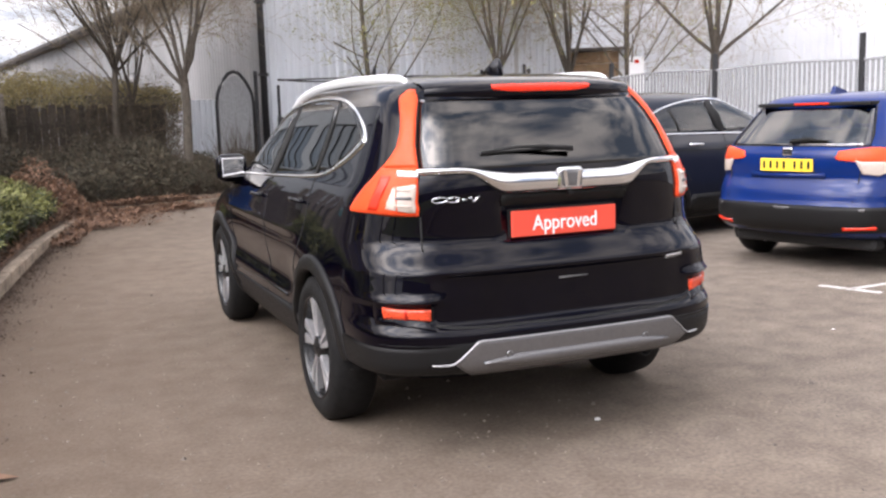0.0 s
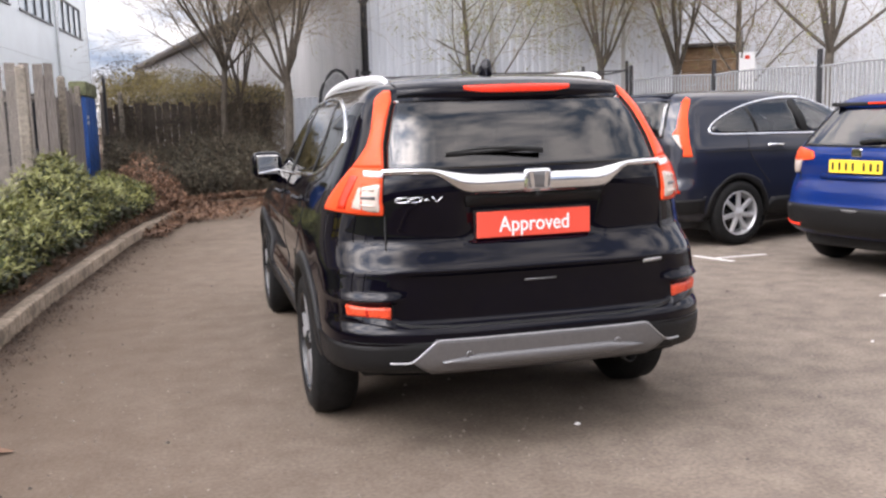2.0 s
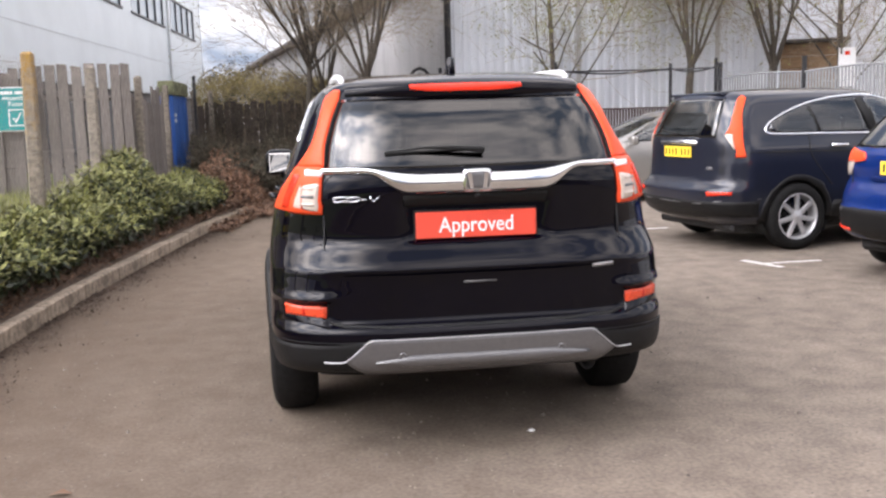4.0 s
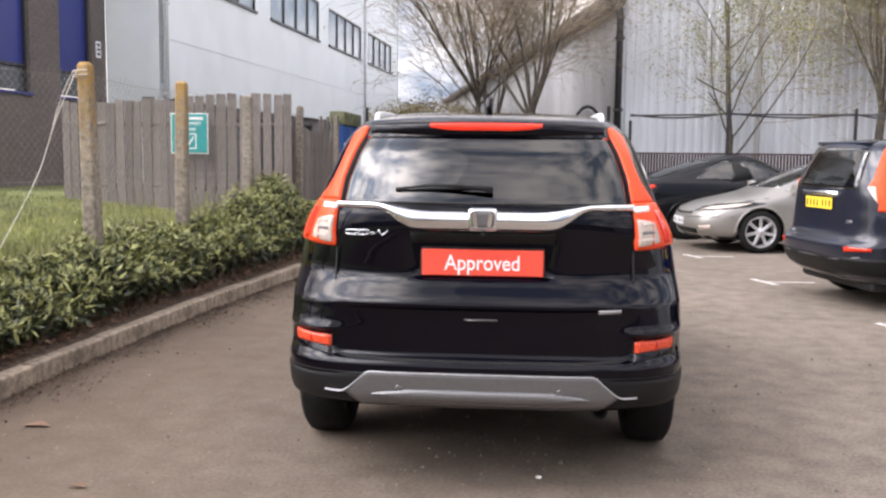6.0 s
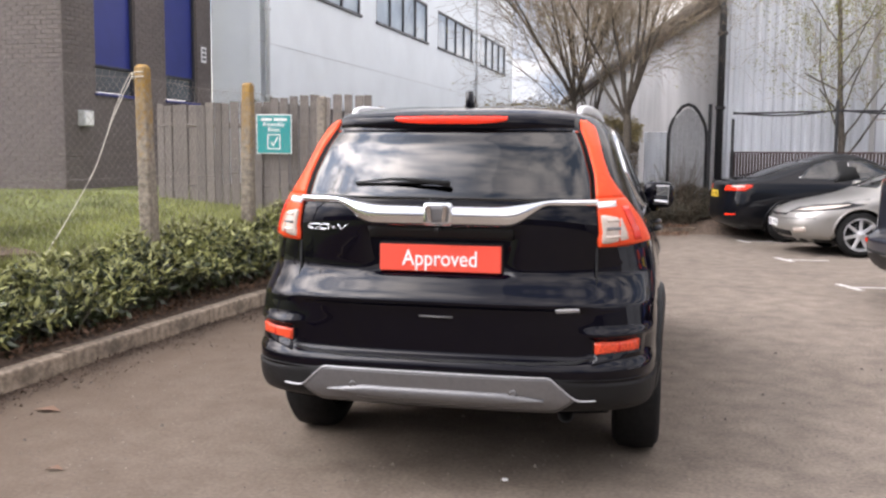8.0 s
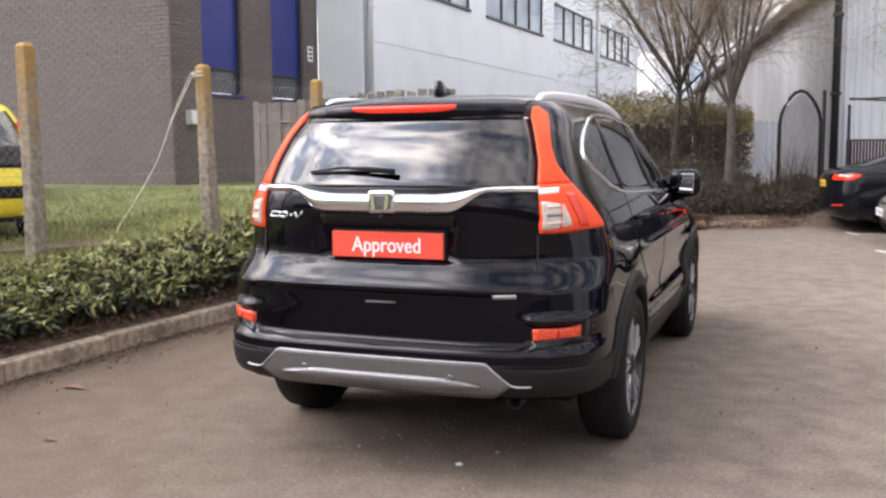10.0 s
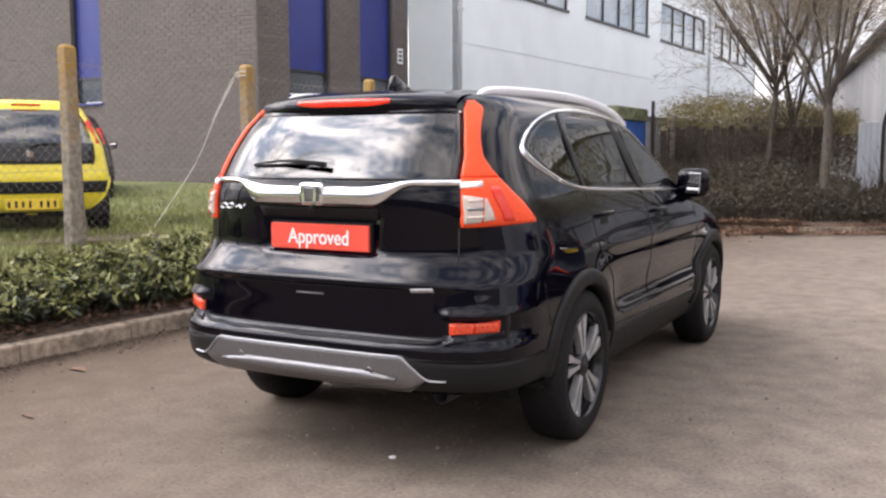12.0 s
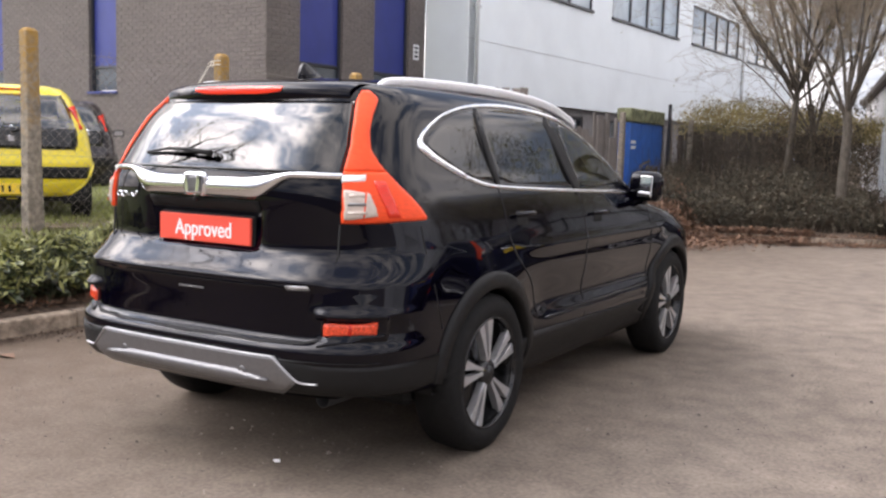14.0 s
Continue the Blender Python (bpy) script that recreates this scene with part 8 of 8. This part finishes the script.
# brown timber shed far beyond the boundary
sd = thing("timber_shed", (13.3, 21.3, 0), -28, "small brown timber shed beyond the boundary fence", "shed")
for k in range(9):
    part("plank", boxed((-1.35, -0.02, 0.0 + k * 0.36), (1.35, 0.02, 0.35 + k * 0.36), 0.01), M_SHEDWOOD, sd)
part("side_wall", boxed((1.35, -0.02, 0), (1.4, 2.4, 3.25)), M_SHEDWOOD, sd)
part("side_wall", boxed((-1.4, -0.02, 0), (-1.35, 2.4, 3.25)), M_SHEDWOOD, sd)
part("roof", boxed((-1.55, -0.2, 3.25), (1.55, 2.5, 3.34), 0.01), M_FASCIA, sd, "dark felt roof")
# thicket at the head of the drive
def thicket_h(x, y):
    front = np.interp(x, [-3.0] + [p[0] for p in FARKERB], [12.6] + [p[1] for p in FARKERB]) + 0.2
    rise = min(1.0, max(0.0, (y - front) / 1.3)) ** 0.6
    return max(0.0, (0.86 + 0.5 * noise.noise((x * 0.8, y * 0.7, 5)) + 0.35 * noise.noise((x * 2.3, y * 2.1, 8))) * (0.3 + 0.7 * rise))


pts = []
while len(pts) < 42000:
    x, y = rng.uniform(-2.95, 2.2), rng.uniform(12.9, 16.2)
    if y < np.interp(x, [-3.0] + [p[0] for p in FARKERB], [12.6] + [p[1] for p in FARKERB]) + 0.2:
        continue
    h = thicket_h(x, y)
    if x > 0.9:
        h *= 0.6
    z = 0.2 + h * rng.uniform() ** 0.6
    pts.append((x, y, z))
brown = [(x, y, bank(x, y) + 0.75 * rng.uniform() ** 0.6 * max(0.0, 1 - ((x + 2.25) / 0.75) ** 2) * (0.7 + 0.6 * noise.noise((x * 2, y * 2, 1)))) for x, y in zip(rng.uniform(-2.95, -1.6, 5200), rng.uniform(11.0, 13.9, 5200))]
leaves("brown_shrub", brown, 0.07, M_BROWNLEAF, rng, "low brown shrub full of dead leaves at the corner", "shrub")
leaves("thicket_foliage", pts, 0.065, M_THICKET, rng, "dense dark brown-green thicket behind the far kerb", "shrub")
verts, faces = [], []
for k in range(2600):
    x, y = rng.uniform(-2.9, 1.8), rng.uniform(13.2, 16.2)
    if y < np.interp(x, [-3.0] + [p[0] for p in FARKERB], [12.6] + [p[1] for p in FARKERB]) + 0.25:
        continue
    h = thicket_h(x, y) * rng.uniform(0.6, 1.35)
    b = len(verts)
    ox, oy = rng.normal(0, 0.28, 2)
    for t, r in ((0, 0.008), (0.5, 0.006), (1, 0.002)):
        for j in range(3):
            verts.append((x + ox * t * t + r * math.cos(j * 2.1), y + oy * t * t + r * math.sin(j * 2.1), 0.15 + h * t))
    for t in (0, 3):
        faces += [(b + t + j, b + t + (j + 1) % 3, b + t + 3 + (j + 1) % 3, b + t + 3 + j) for j in range(3)]
tagged(raw_object("thicket_stems", verts, faces, M_STEM), "tangle of bare brown stems in the thicket", "shrub", kind="stuff")
# ivy-topped growth along the far boundary
pts = []
while len(pts) < 30000:
    x, y = rng.uniform(-3.3, 0.6), rng.uniform(16.6, 20.5)
    top = 2.2 + 0.25 * min(max(-x, 0), 1) + 0.3 * noise.noise((x, y * 0.8, 2)) + 0.2 * noise.noise((x * 3, y * 3, 4))
    z = 0.4 + (top - 0.4) * rng.uniform() ** 0.5
    pts.append((x, y, z))
pts = np.array(pts)
hi = pts[:, 2] > 1.75
crown = []
while len(crown) < 9000:
    x, y = rng.uniform(-3.15, 0.7), rng.uniform(16.5, 17.7)
    top = float(np.interp(x, [-3.15, -2.7, -1.7, -0.5, 0.7], [2.1, 2.5, 2.62, 2.3, 2.1])) + 0.25 * noise.noise((x * 1.7, y, 3)) + 0.12 * noise.noise((x * 5, y * 4, 3))
    crown.append((x, y, 1.7 + (top - 1.7) * rng.uniform() ** 0.8))
leaves("ivy_crown", crown, 0.05, M_IVY, rng, "yellow-green growth spilling over the dark fence", "hedge")
tangle = [(x, y, 0.7 + z) for x, y, z in zip(rng.uniform(-2.9, 0.5, 11000), rng.uniform(15.9, 16.5, 11000), 1.35 * rng.uniform(size=11000) ** 1.1)]
brush = [(x, y, 0.9 + z * (1.0 + 0.5 * noise.noise((x * 2.0, y * 2.0, 9)))) for x, y, z in zip(rng.uniform(-1.3, 0.45, 7000), rng.uniform(15.9, 16.9, 7000), 1.35 * rng.uniform(size=7000) ** 0.8)]
leaves("brown_brush", brush, 0.055, M_BROWNHEDGE, rng, "pale brown brush about the foot of the bare trees", "shrub", aspect=0.25)
leaves("brown_tangle", tangle, 0.06, M_THICKET, rng, "brown dead tangle against the dark fence", "shrub", aspect=0.2)
leaves("ivy_growth", pts[hi], 0.055, M_IVY, rng, "yellow-green ivy over the far boundary hedge", "hedge")
leaves("hedge_base", pts[~hi], 0.065, M_BROWNHEDGE, rng, "dark lower growth of the far boundary hedge", "hedge")

# far winter trees between the two halls
pts = []
while len(pts) < 16000:
    x, y = rng.uniform(-7.5, 2.0), rng.uniform(44, 50)
    top = 4.2 + 1.3 * noise.noise((x * 0.35, y * 0.3, 6)) + 0.8 * noise.noise((x * 1.3, y, 7))
    pts.append((x, y, rng.uniform() ** 0.7 * top))
leaves("far_wood", pts, 0.16, M_THICKET, rng, "far brown winter scrub between the halls", "trees", aspect=0.25)

# a bare tree behind the camera; unseen walls added to close and darken reflections
tree("bare_tree", (-10.2, -4.2, 0.5), 10.5, 41, 0.75, label="tall bare tree beyond the lawn", leafy=0, trunk_r=0.17, fork=0.25, levels=3, twig_n=5)
corrugated("wall_behind", Vector((26, -24, 0)), Vector((-1, 0.02, 0)), 60.0, 0.0, 4.2, M_PLINTH, "plain grey unseen wall added to close the car park and its reflections", 0.6)
corrugated("wall_right", Vector((26, 18, 0)), Vector((0, -1, 0)), 42.0, 0.0, 4.0, M_PLINTH, "plain grey unseen wall added to close the car park and its reflections", 0.6)


# ---- bricks of the two near walls: the nearest as pieces, the rest joined ----
def brick_wall(wall_name, origin, along, length, z0, z1, openings, near):
    """Stretcher bond proud of the mortar, near(u, z) chooses those built singly."""
    parent = bpy.data.objects[wall_name]
    n = Vector((along.y, -along.x, 0))
    bl, bh, j, d = 0.215, 0.065, 0.011, 0.007
    rot = math.degrees(math.atan2(along.y, along.x))
    meshes = {}
    verts, faces = [], []
    single = 0
    course, z = 0, z0
    while z + bh < z1:
        u = -0.113 if course % 2 else 0.0
        while u < length:
            a, b = max(u, 0.0), min(u + bl, length)
            spans = [(a, b)]
            for oa, ob, oc, od in openings:
                if oc < z + bh and od > z:
                    spans = [s for (p, q) in spans for s in ((p, min(q, oa)), (max(p, ob), q)) if s[1] - s[0] > 0.02]
            for a, b in spans:
                if b - a < 0.03:
                    continue
                w = round(b - a, 3)
                tilt = random.uniform(-0.0015, 0.0015)
                if single < 300 and near((a + b) / 2, z) and w > 0.2:
                    if w not in meshes:
                        me = bpy.data.meshes.new("brick")
                        c = 0.004
                        v = [(0, 0, 0), (w, 0, 0), (w, 0, bh), (0, 0, bh), (c, -d, c), (w - c, -d, c), (w - c, -d, bh - c), (c, -d, bh - c)]
                        me.from_pydata(v, [], [(4, 5, 6, 7), (0, 1, 5, 4), (1, 2, 6, 5), (2, 3, 7, 6), (3, 0, 4, 7)])
                        me.materials.append(M_BRICK)
                        meshes[w] = me
                    ob = new("brick", meshes[w])
                    p = origin + along * a + n * tilt
                    ob.parent = parent
                    ob.matrix_local = pose(p.x, p.y, z, 0, 0, rot)
                    single += 1
                else:
                    c, base = 0.004, len(verts)
                    for (uu, dd, zz) in ((a, 0, z), (b, 0, z), (b, 0, z + bh), (a, 0, z + bh), (a + c, d + tilt, z + c), (b - c, d + tilt, z + c), (b - c, d + tilt, z + bh - c), (a + c, d + tilt, z + bh - c)):
                        p = origin + along * uu + n * dd
                        verts.append((p.x, p.y, zz))
                    faces += [tuple(base + k for k in f) for f in ((4, 5, 6, 7), (0, 1, 5, 4), (1, 2, 6, 5), (2, 3, 7, 6), (3, 0, 4, 7))]
            u += bl + j
        z += bh + j
        course += 1
    ob = raw_object("brickwork", verts, faces, M_BRICKS, parent)
    ob["kind"] = "stuff"
    ob["label"] = "grey-brown bricks in running bond"


M_BRICKS = mat("grey_brown_brickwork", (0.15, 0.129, 0.121), 0.9, noise_scale=30, vary=0.16, bump=0.3, bump_scale=90, per_island=0.07, stain=0.08, stain_scale=0.5)
brick_wall("wall_brick_side", WING, E1, 4.77, 0.3, 6.2, SIDE_WIN, lambda u, z: u < 2.6 and 1.2 < z < 3.4)
brick_wall("wall_brick_front", WING + E2 * FRONT_LEN, -E2, FRONT_LEN, 0.3, 5.6, FRONT_WIN, lambda u, z: u > FRONT_LEN - 2.6 and 0.9 < z < 3.2)
